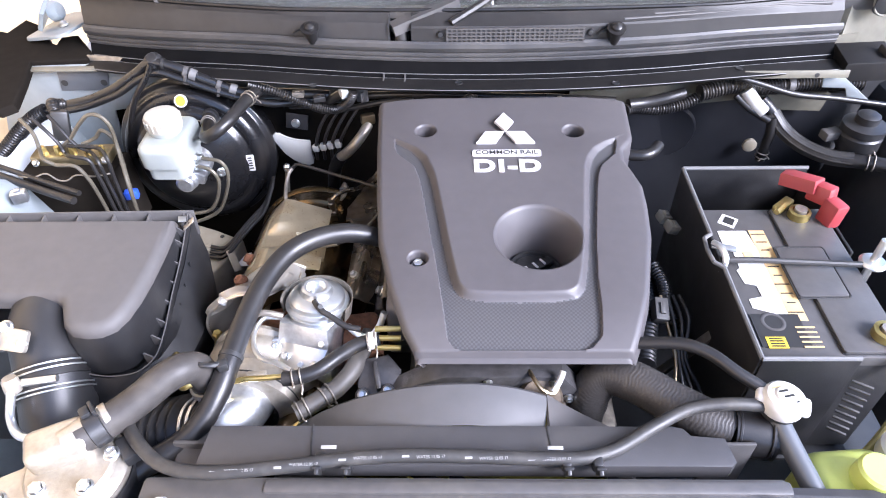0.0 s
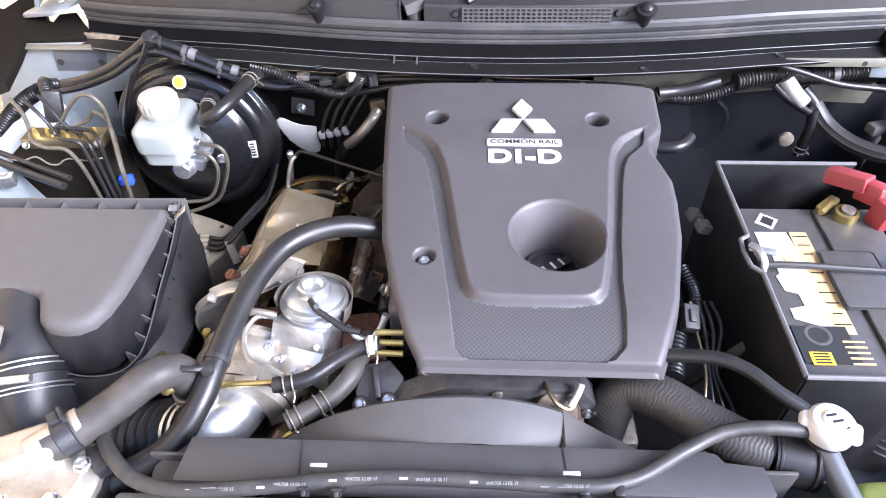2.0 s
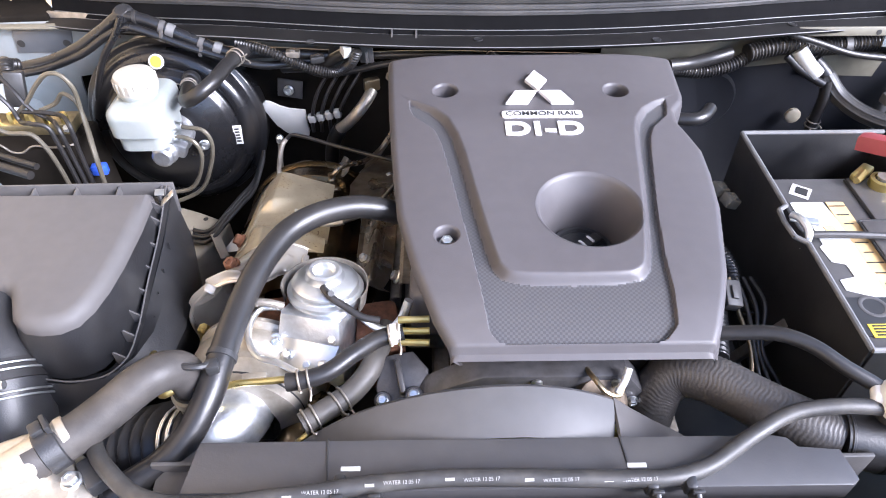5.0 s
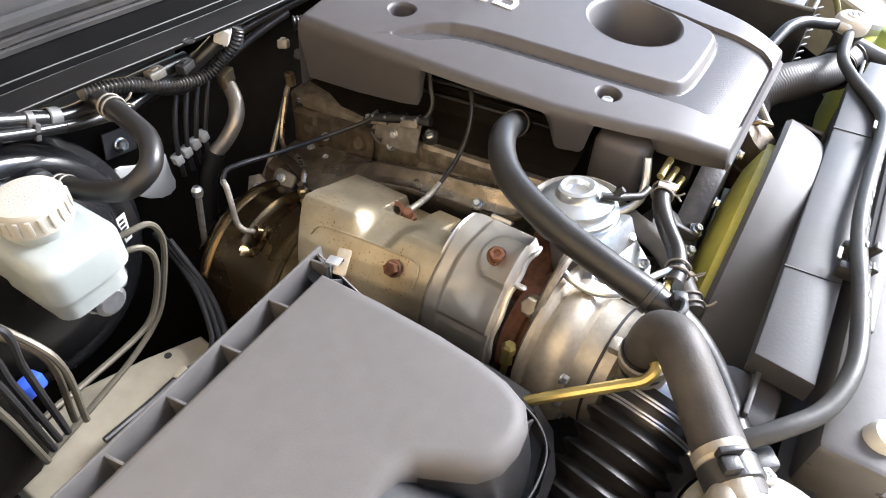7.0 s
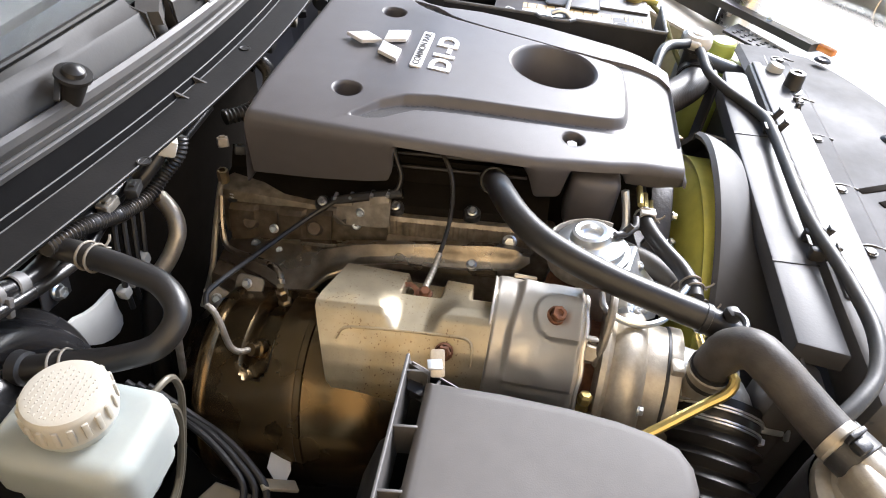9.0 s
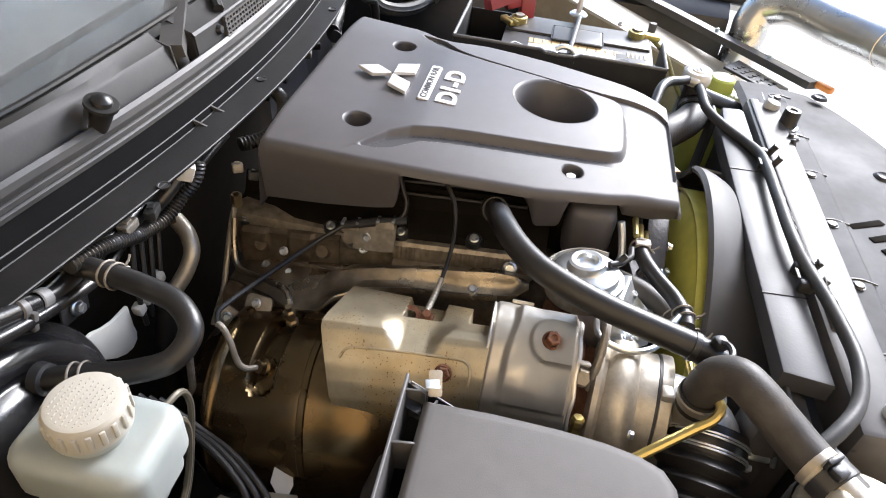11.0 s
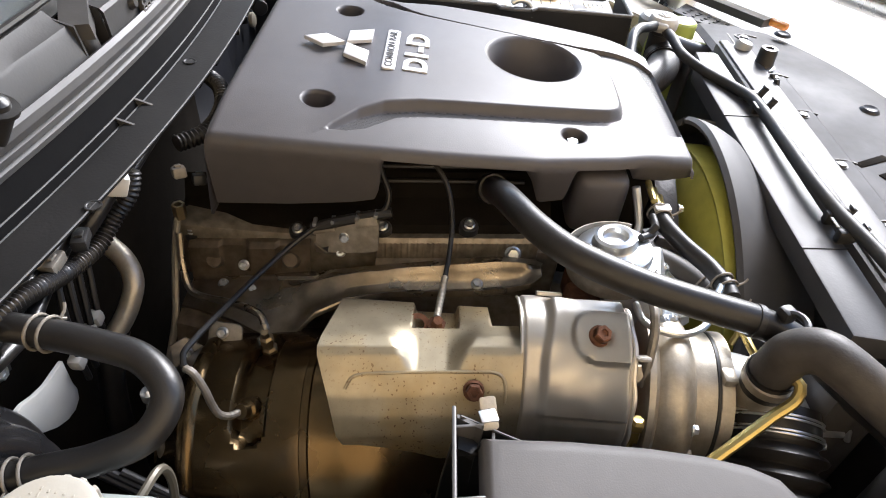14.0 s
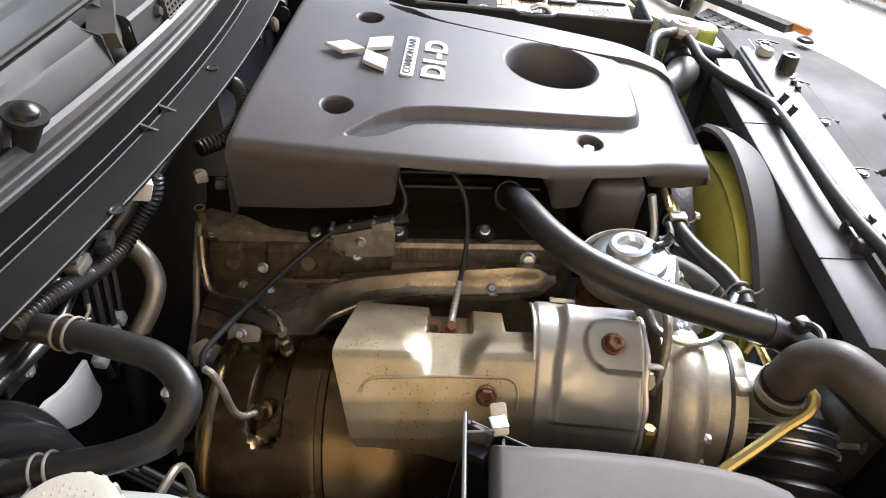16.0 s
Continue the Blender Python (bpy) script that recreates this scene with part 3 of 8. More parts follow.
def wiper(x, y, z, dx):
    w = thing("wiper", (x, y, z), "black painted wiper arm folded on the windscreen", "wiper", "windscreen wipers")
    part("pivot", lathe([(0.011, -0.03), (0.011, 0.006), (0.008, 0.010), (0, 0.011)], pose(x, y, z, -12, 0, 0), 24), PLASTIC, w)
    d = Vector((math.sin(radians(dx)), math.cos(radians(dx)) * 0.87, math.cos(radians(dx)) * 0.5)).normalized()
    p = Vector((x, y, z + 0.008))
    part("arm_head", sweep([p - d * 0.016, p, p + d * 0.03, p + d * 0.07, p + d * 0.10], lambda q: [(-0.013, -0.008), (0.013, -0.008), (0.011, 0.007), (-0.011, 0.007)]), PLASTIC2, w)
    part("arm", sweep([p + d * 0.09, p + d * 0.16 + Vector((0, 0, 0.006)), p + d * 0.3 + Vector((0, 0, 0.012)), p + d * 0.50 + Vector((0, 0, 0.008))], lambda q: [(-0.009, -0.003), (0.009, -0.003), (0.008, 0.005), (-0.008, 0.005)]), PLASTIC, w)
    q = p + d * 0.2
    part("blade", tube([q + Vector((-0.10, -0.09, -0.035)), q + d * 0.1, q + d * 0.35 + Vector((0.06, 0, 0.0))], 0.006, 8), RUBBER, w)


def inner_body(side, material, label):
    """Inner wing: rail, apron and strut tower on one side of the bay."""
    s = side
    # The right side takes the dark tone, the left side the pale paint.
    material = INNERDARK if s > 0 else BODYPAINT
    off = 0.0 if s > 0 else 0.115
    b = thing("inner_wing", (0.74 * s, 0.2, 0.9), label, "inner wing", "inner wings", kind="structure")
    rows = []
    front = -0.26 if s > 0 else -0.42
    for i in range(25):
        y = front + (0.58 - front) * i / 24
        tower = math.exp(-((y - 0.33) / 0.13) ** 4)
        low = 0.0 if s > 0 else 0.085 * smooth01(0.24, 0.38, y)
        rows.append([(x, q, z - low) for x, q, z in [(s * (0.66 + off - 0.05 * tower), y, 0.55), (s * (0.68 + off - 0.06 * tower), y, 0.72), (s * (0.70 + off * 0.8 - 0.05 * tower), y, 0.88 + 0.02 * tower),
                     (s * (0.715 + off * 0.6 - 0.02 * tower), y, 0.93 + 0.02 * tower), (s * (0.745 + off * 0.4), y, 0.95 + 0.02 * tower), (s * 0.80, y, 0.955), (s * 0.805, y, 0.93)]])
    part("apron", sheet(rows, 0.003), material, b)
    part("edge_seal", tube([(s * 0.765, front - 0.03, 0.957), (s * 0.775, 0.0, 0.962)] + ([(s * 0.78, 0.3, 0.972), (s * 0.775, 0.50, 0.985)] if s > 0 else [(s * 0.778, 0.12, 0.964), (s * 0.79, 0.20, 0.950)]), 0.012, 10), RUBBER, b, "black rubber edge seal")
    def sag(y):
        return 0.0 if s > 0 else 0.085 * smooth01(0.24, 0.38, y)
    part("wing_edge", sheet([[(s * 0.80, y, 0.956 - sag(y)), (s * 0.815, y, 0.975 + 0.02 * max(0, y) - sag(y)), (s * 0.83, y, 0.985 + 0.03 * max(0, y) - sag(y)), (s * 0.86, y, 0.97 - sag(y)), (s * 0.88, y, 0.90)]
                               for y in [front - 0.08 + (0.93 - front) * i / 27 for i in range(28)]], 0.003), PAINT, b, "white painted wing edge")
    return b


def bay_floor():
    b = box((1.5, 1.1, 0.02), (0, 0.0, 0.50), (0, 0, 0), 0.004)
    solo("floor", b, PLASTIC, "dark undertray far below the engine", "undertray", kind="structure")


def hood():
    """The raised bonnet: hinged at the cowl and leaning over the bay, its inner frame facing down."""
    h = thing("ceiling_bonnet", (0, 0.60, 1.15), "white painted bonnet raised above the engine bay", "bonnet", kind="structure")

    def at(x, k, off=0.0):
        return (x, 0.635 - 0.72 * k - 0.75 * off + 0.05 * math.sin(math.pi * k), 1.16 + 0.80 * k - 0.66 * off)
    part("skin", sheet([[at(-0.80 + 1.6 * i / 14, k / 8, -0.02) for k in range(9)] for i in range(15)], 0.004), PAINT, h)
    for x0, x1, k0, k1 in ((-0.80, 0.80, 0.95, 1.0), (-0.80, -0.74, 0.06, 0.95), (0.74, 0.80, 0.06, 0.95), (-0.05, 0.05, 0.30, 0.95)):
        part("inner_frame", sheet([[at(x0 + (x1 - x0) * i / 4, k0 + (k1 - k0) * j / 6, 0.018) for j in range(7)] for i in range(5)], 0.006), PAINT, h)
    for s in (-1, 1):
        part("brace", sheet([[at(s * (0.09 + 0.02 * w), 0.16 + 0.02 * w, 0.016), at(s * (0.34 + 0.02 * w), 0.5 + 0.0 * w, 0.016), at(s * (0.60 + 0.02 * w), 0.86, 0.016)] for w in (0, 2, 4)], 0.006), PAINT, h)
        part("liner", sheet([[at(s * (0.0 + 0.75 * i / 3), 0.0 + 0.96 * j / 3, -0.005) for j in range(4)] for i in range(4)], 0.003), HOODLINER, h, "white panel between the ribs, greyed as shaded")


# ---- engine ----
ZA, ZB = 1.0008, 0.064
LEFT = [(-0.08, -0.110), (-0.05, -0.126), (0.01, -0.146), (0.086, -0.164), (0.186, -0.174), (0.28, -0.181), (0.39, -0.187)]
RIGHT = [(-0.08, 0.128), (-0.06, 0.137), (0.0, 0.159), (0.095, 0.181), (0.15, 0.187), (0.188, 0.188), (0.215, 0.180), (0.238, 0.172), (0.262, 0.174), (0.285, 0.190), (0.30, 0.194), (0.39, 0.199)]
OUT_L = [(-0.0745, -0.060), (-0.0725, -0.068), (-0.066, -0.0735), (-0.060, -0.0765), (-0.019, -0.082), (0.025, -0.088), (0.074, -0.096), (0.167, -0.111), (0.199, -0.117), (0.223, -0.124), (0.235, -0.134), (0.251, -0.148), (0.266, -0.154), (0.287, -0.156), (0.306, -0.172)]
OUT_R = [(-0.0745, 0.073), (-0.072, 0.083), (-0.064, 0.091), (-0.058, 0.0955), (-0.026, 0.099), (0.017, 0.101), (0.081, 0.108), (0.173, 0.1225), (0.205, 0.129), (0.225, 0.137), (0.238, 0.149), (0.250, 0.159), (0.267, 0.1635), (0.286, 0.166), (0.2905, 0.1705), (0.306, 0.192)]
IN_L = [(-0.014, -0.0425), (-0.007, -0.0555), (0.006, -0.0615), (0.029, -0.0655), (0.078, -0.0735), (0.171, -0.0875), (0.205, -0.094), (0.237, -0.105), (0.260, -0.121), (0.281, -0.145), (0.289, -0.158), (0.306, -0.174)]
IN_R = [(-0.012, 0.0575), (-0.009, 0.0695), (0.004, 0.0765), (0.034, 0.0825), (0.101, 0.0935), (0.177, 0.1035), (0.213, 0.109), (0.235, 0.1155), (0.255, 0.127), (0.273, 0.145), (0.291, 0.1715), (0.306, 0.194)]
WELL, WELL_R = (0.036, 0.080), 0.0555
CUTS = ((-0.110, 0.300, 0.0165), (0.105, 0.297, 0.0165), (-0.112, 0.050, 0.0135))


def cover_z(x, y):
    """Height of the engine cover's upper face, and whether it is the woven recess."""
    z = ZA + ZB * y - 2.6 * min(0, y + 0.012) ** 2
    z -= 0.10 * max(0, abs(x - 0.005) - 0.10) ** 2 * 10
    woven = False
    if y < 0.305:
        a = min(x - lerp_list(OUT_L, y), lerp_list(OUT_R, y) - x, y + 0.0745)
        ra, rb = -min(x - lerp_list(IN_L, y), lerp_list(IN_R, y) - x), -(y + 0.0065)
        r = 0.5 * (ra + rb + math.hypot(ra - rb, 0.012)) - 0.0015
        if y > -0.082 and a > 0:
            up = smooth01(0.009, -0.001, r)
            z += up * 0.0062 * smooth01(0.306, 0.22, y) - (1 - up) * 0.0048 * smooth01(0.0, 0.012, 0.303 - y) * smooth01(0.0, 0.0014, a)
            woven = a > 0.0016 and r > 0.0078
    return z, woven


def left_bottom(y):
    """Lower edge of the cover's side with its two cutouts."""
    return lerp_list([(-0.08, 0.958), (-0.030, 0.966), (-0.014, 0.970), (-0.008, 0.981), (0.002, 0.990), (0.012, 0.9925), (0.036, 0.9925), (0.043, 0.9905), (0.0475, 0.985), (0.0500, 0.975), (0.053, 0.955), (0.056, 0.951), (0.078, 0.950), (0.082, 0.953), (0.086, 0.964), (0.0905, 0.976),
                      (0.098, 0.988), (0.106, 0.9955), (0.120, 1.0005), (0.15, 1.0025), (0.214, 1.0045), (0.224, 1.003), (0.2295, 0.998), (0.2325, 0.988), (0.2355, 0.960), (0.239, 0.9495), (0.26, 0.9455), (0.32, 0.940), (0.39, 0.9375)], y)


def engine_cover():
    cov = thing("engine_cover", (0, 0.15, 0.93), "dark grey moulded plastic engine cover with a round oil filler well", "engine cover")
    b = bmesh.new()
    nx, ny, y0, y1 = 270, 330, -0.078, 0.388
    R = 0.009
    V = []
    for j in range(ny + 1):
        y = y0 + (y1 - y0) * j / ny
        xl, xr = lerp_list(LEFT, y), lerp_list(RIGHT, y)
        row = []
        for i in range(nx + 1):
            x = xl + (xr - xl) * i / nx
            z, _ = cover_z(x, y)
            for d in (x - xl, xr - x, (y - y0) * 2.2, y1 - y):
                if d < R:
                    z -= R * (1 - math.sqrt(max(0, 1 - (1 - d / R) ** 2)))
            row.append(b.verts.new((x, y, z)))
        V.append(row)
    for j in range(ny):
        for i in range(nx):
            f = b.faces.new((V[j][i], V[j][i + 1], V[j + 1][i + 1], V[j + 1][i]))
            c = f.calc_center_median()
            f.material_index = 1 if cover_z(c.x, c.y)[1] else 0
    # walls down from the rim
    def drop(line, low, out, lean=0.004):
        prev = line
        for k in range(1, 9):
            t = k / 8
            cur = []
            for v in line:
                lo = low(v.co)
                cur.append(b.verts.new((v.co.x + out[0] * lean * t, v.co.y + out[1] * lean * t, v.co.z + (lo - v.co.z) * t)))
            for i in range(len(line) - 1):
                b.faces.new((prev[i], prev[i + 1], cur[i + 1], cur[i]))
            prev = cur
        inner = [b.verts.new((v.co.x - out[0] * 0.003, v.co.y - out[1] * 0.003, v.co.z + 0.001)) for v in prev]
        for i in range(len(line) - 1):
            b.faces.new((prev[i], prev[i + 1], inner[i + 1], inner[i]))
    drop([V[j][0] for j in range(ny + 1)], lambda c: min(c.z - 0.004, left_bottom(c.y)), (-1, 0), -0.009)
    drop([V[j][nx] for j in range(ny + 1)], lambda c: 0.962 - 0.03 * smooth01(0.0, 0.2, c.y), (1, 0))
    drop(V[0], lambda c: min(0.9700, c.z - 0.003), (0, -1))
    drop(V[ny], lambda c: 0.93, (0, 1))
    # round holes with clean rims
    for cx, cy, r in (*CUTS, (*WELL, WELL_R)):
        gone = [f for f in b.faces if f.normal is not None and (f.calc_center_median().xy - Vector((cx, cy))).length < r and f.calc_center_median().z > 0.985]
        edge = {v for f in gone for v in f.verts}
        gs = set(gone)
        rim = [v for v in edge if any(f not in gs for f in v.link_faces)]
        bmesh.ops.delete(b, geom=gone, context="FACES")
        for v in rim:
            d = (v.co.xy - Vector((cx, cy))).normalized() * r
            v.co.x, v.co.y = cx + d.x, cy + d.y
            v.co.z = cover_z(v.co.x, v.co.y)[0]

    bmesh.ops.recalc_face_normals(b, faces=b.faces[:])
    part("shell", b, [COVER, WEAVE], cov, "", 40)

    def shaft(name, cx, cy, prof, seg=72, floor=False):
        w = bmesh.new()
        rings = []
        for r, h, follow in prof:
            ring = []
            for i in range(seg):
                a = 2 * math.pi * i / seg
                x, y = cx + r * math.cos(a), cy + r * math.sin(a)
                ring.append(w.verts.new((x, y, cover_z(x, y)[0] + h if follow else h)))
            rings.append(ring)
        for p, q in zip(rings[:-1], rings[1:]):
            for i in range(seg):
                w.faces.new((p[i], p[(i + 1) % seg], q[(i + 1) % seg], q[i]))
        if floor:
            w.faces.new(rings[-1])
        bmesh.ops.recalc_face_normals(w, faces=w.faces[:])
        part(name, w, COVER, cov, "", 50)
    for cx, cy, r in CUTS[:2]:
        shaft("hole_sleeve", cx, cy, [(r + 0.0006, 0.0002, True), (r - 0.0012, -0.0008, True), (r - 0.002, -0.004, True), (r - 0.0025, 0.975, False)], 40)
    cx, cy, r = CUTS[2]
    shaft("bolt_recess", cx, cy, [(r + 0.0006, 0.0002, True), (r - 0.0012, -0.0008, True), (r - 0.002, -0.003, True), (r - 0.003, 0.990, False)], 40, True)
    shaft("filler_well", *WELL, [(WELL_R + 0.0006, 0.0003, True), (WELL_R - 0.0015, -0.0008, True), (WELL_R - 0.004, -0.004, True), (WELL_R - 0.013, 0.974, False), (0.0385, 0.952, False), (0.0375, 0.945, False)])

    def on(x, y, lift=0.0):
        z = ZA + ZB * y + lift
        n = Vector((0, -ZB, 1)).normalized()
        return Matrix.Translation((x, y, z)) @ Vector((0, 0, 1)).rotation_difference(n).to_matrix().to_4x4()
    # three-lozenge emblem as plain shapes
    lift = 0.0055
    for pts in ([(0, 0.037), (0.0138, 0.015), (0, -0.007), (-0.0138, 0.015)], [(-0.0015, -0.0085), (-0.0145, -0.034), (-0.0415, -0.034), (-0.0285, -0.0085)], [(0.0015, -0.0085), (0.0285, -0.0085), (0.0415, -0.034), (0.0145, -0.034)]):
        part("emblem_lozenge", prism(pts, -0.002, 0.0022, 0.0006, on(0.005, 0.2965, lift)), BADGE, cov, "satin silver emblem piece")
    pl = part("word_plate", prism(rounded(-0.048, 0.048, -0.0070, 0.0070, 0.0035), -0.002, 0.0018, 0.0006, on(0.005, 0.2395, lift)), BADGE, cov, "satin silver plate")
    write("COMMON RAIL", 0.0114, on(0.005, 0.2395, lift + 0.0021), INK, pl, "lettering", 0.0002, 0.0001, 1.1)
    for ch, dx in (("D", -0.032), ("I", -0.0085), ("-", 0.0065), ("D", 0.030)):
        write(ch, 0.034, on(0.005 + dx, 0.2105, lift), BADGE, cov, "letter", 0.0022, 0.0013, 1.22)
    put("bolt", BOLT_ZINC, pose(-0.112, 0.050, 0.990), cov, "zinc bolt with washer")
    return cov


def oil_cap():
    c = thing("oil_filler_cap", (0.036, 0.08, 0.93), "black oil filler cap with a grip bar inside the well", "oil cap")
    b = lathe([(0, 0.952), (0.026, 0.952), (0.028, 0.951), (0.029, 0.955), (0.033, 0.955), (0.034, 0.953), (0.034, 0.92)], Matrix.Translation((0.036, 0.080, 0)), 40)
    part("disc", b, PLASTIC, c)
    part("grip", box((0.052, 0.014, 0.008), (0.036, 0.080, 0.956), (0, 0, 35), 0.003), PLASTIC, c)
    # Three pale bars take the place of faint highlights on the cap.
    for i in range(3):
        a = box((0.003, 0.011, 0.0016), (0.026 + 0.010 * i, 0.0735 + 0.0068 * i, 0.9605), (0, 0, 35), 0.0005)
        part("print_mark", a, BADGE, c, "pale bar drawn as a highlight on the cap")


def engine_block():
    e = thing("engine", (0, 0.15, 0.55), "diesel engine with cast aluminium head below the cover", "engine")
    part("rocker_cover", box((0.24, 0.46, 0.20), (0.01, 0.18, 0.845), (0, 0, 0), 0.012), DEADBLACK, e, "black rocker cover")
    part("block", box((0.27, 0.50, 0.32), (0.005, 0.18, 0.66), (0, 0, 0), 0.01), ALUDARK, e, "dull cast block")

    def zt(y):
        return 0.909 - 0.097 * (y - 0.078)
    # dark flange of the rocker cover along the exhaust side, with its bolts
    rows = [[(-0.108, y, zt(y) + 0.045), (-0.118, y, zt(y) + 0.020), (-0.135, y, zt(y) + 0.012), (-0.150, y, zt(y) + 0.009), (-0.1535, y, zt(y) + 0.004), (-0.154, y, zt(y) - 0.006)] for y in [0.060 + 0.0385 * i for i in range(11)]]
    part("cover_flange", sheet(rows, 0.002), DEADBLACK, e, "black flange")
    for y, z in ((0.429, 0.882), (0.319, 0.895), (0.232, 0.907), (0.144, 0.918)):
        part("flange_boss", lathe([(0, 0.004), (0.0085, 0.004), (0.010, 0.0), (0.0115, -0.022)], aim((-0.153, y, z - 0.006), (-0.45, 0, 1)), 16), PLASTIC, e)
        put("bolt", BOLT_SMALL, aim((-0.155, y, z - 0.002), (-0.45, 0, 1)), e)
    part("head_core", box((0.05, 0.40, 0.07), (-0.135, 0.245, 0.855), (0, 0, 0), 0.006), HEADCAST, e, "cast aluminium cylinder head")
    # finned casting strip towards the front, stepped casting towards the back
    rows = []
    for i in range(81):
        y = 0.072 + 0.165 * i / 80
        q = 0.0006 * math.cos(i * math.pi * 0.75)
        rows.append([(-0.152, y, zt(y)), (-0.162, y, zt(y) + 0.001), (-0.1655 - q, y, zt(y) - 0.003), (-0.1665 - q, y, zt(y) - 0.020), (-0.166, y, zt(y) - 0.023), (-0.176, y, zt(y) - 0.025), (-0.178, y, zt(y) - 0.030), (-0.168, y, zt(y) - 0.050)])
    part("finned_strip", sheet(rows, 0.002), HEADCAST, e, "pale ribbed casting", 20)
    rows = []
    for i in range(61):
        y = 0.305 + 0.125 * i / 60
        q = 0.006 * smooth01(0.335, 0.341, y) * smooth01(0.372, 0.366, y) + 0.004 * smooth01(0.395, 0.40, y)
        rows.append([(-0.150, y, zt(y)), (-0.160 - q, y, zt(y) - 0.002), (-0.166 - q, y, zt(y) - 0.006), (-0.168 - q, y, zt(y) - 0.026), (-0.172 - q * 0.3, y, zt(y) - 0.036), (-0.174, y, zt(y) - 0.050)])
    part("stepped_casting", sheet(rows, 0.002), DARKCAST, e, "weathered casting coloured darker for its shade", 25)
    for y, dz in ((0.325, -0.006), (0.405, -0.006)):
        part("casting_boss", lathe([(0, 0.010), (0.0075, 0.010), (0.010, 0.004), (0.011, -0.018)], aim((-0.164, y, zt(y) - 0.020 + dz), (-1, 0, 0.6)), 16), DARKCAST, e)
    put("bolt", BOLT_ZINC, aim((-0.1685, 0.097, 0.893), (-0.9, 0, 0.6)), e)
    put("bolt", BOLT_SMALL, aim((-0.178, 0.372, 0.858), (-0.9, 0, 0.5)), e)
    # front timing plate
    b = prism([(-0.14, 0.70), (0.075, 0.70), (0.075, 0.915), (0.055, 0.942), (-0.08, 0.942), (-0.115, 0.925), (-0.15, 0.90)], 0, 0.025, 0.004, pose(0, -0.055, 0, 90, 0, 0))
    part("timing_cover", b, TIMINGCAST, e, "grey cast timing cover")
    for x, z in ((-0.105, 0.92), (-0.03, 0.934), (0.045, 0.934), (0.065, 0.905)):
        put("bolt", BOLT_SMALL, aim((x, -0.081, z), (0, -1, 0)), e)
    b = lathe([(0, 0.03), (0.022, 0.03), (0.026, 0.022), (0.027, 0.0), (0.033, 0.0), (0.033, -0.03)], aim((0.03, -0.082, 0.900), (0, -0.6, 1)), 24)
    part("thermostat_housing", b, DARKCAST, e, "brown stained thermostat housing")
    part("side_duct", box((0.05, 0.055, 0.07), (-0.125, 0.018, 0.945), (0, 0, 0), 0.012, 3), COVER, e, "dark plastic duct")
    for x, z in ((-0.116, 0.934), (-0.113, 0.950), (-0.1115, 0.966)):
        part("rocker_rib", tube([(x, 0.09, z + 0.012), (x, 0.24, z), (x, 0.40, z - 0.014)], 0.0022, 8), PLASTIC, e, "moulded rib")
    part("loom_rail", tube([(0.165, -0.03, 0.90), (0.185, 0.05, 0.905), (0.20, 0.15, 0.90), (0.205, 0.30, 0.91)], 0.012, 10, ridge=0.0015, pitch=0.006), PLASTIC, e, "corrugated black loom")
    return e


def injector_bracket(e):
    k = part("pipe_bracket", sheet([[(-0.168, y, zt), (-0.173, y, zt - 0.010), (-0.176, y, zt - 0.020), (-0.180, y, zb)] for y, zt, zb in ((0.234, 0.930, 0.893), (0.243, 0.926, 0.890), (0.262, 0.920, 0.888), (0.284, 0.911, 0.886), (0.297, 0.905, 0.898))], 0.002), ALUDARK, e, "folded dull pipe bracket")
    for y, z in ((0.246, 0.926), (0.288, 0.914)):
        part("pipe_clip", box((0.004, 0.022, 0.009), (-0.176, y, z), (-14, 25, 0), 0.001), ALUDARK, k)
        for s in (-1, 1):
            part("clip_lip", box((0.012, 0.004, 0.004), (-0.172, y + s * 0.009, z + 0.006 - s * 0.002), (0, 0, 0), 0.001), ALU, k)
    put("bolt", BOLT_SMALL, aim((-0.175, 0.272, 0.884), (-1, 0, 0.5)), e)
    put("bolt", BOLT_SMALL, aim((-0.173, 0.268, 0.902), (-1, 0, 0.3)), e)
    part("pipe_sleeve", tube([(-0.168, 0.222, 0.934), (-0.172, 0.262, 0.925), (-0.174, 0.300, 0.912)], 0.0055, 10), RUBBER, e, "black rubber sleeve")


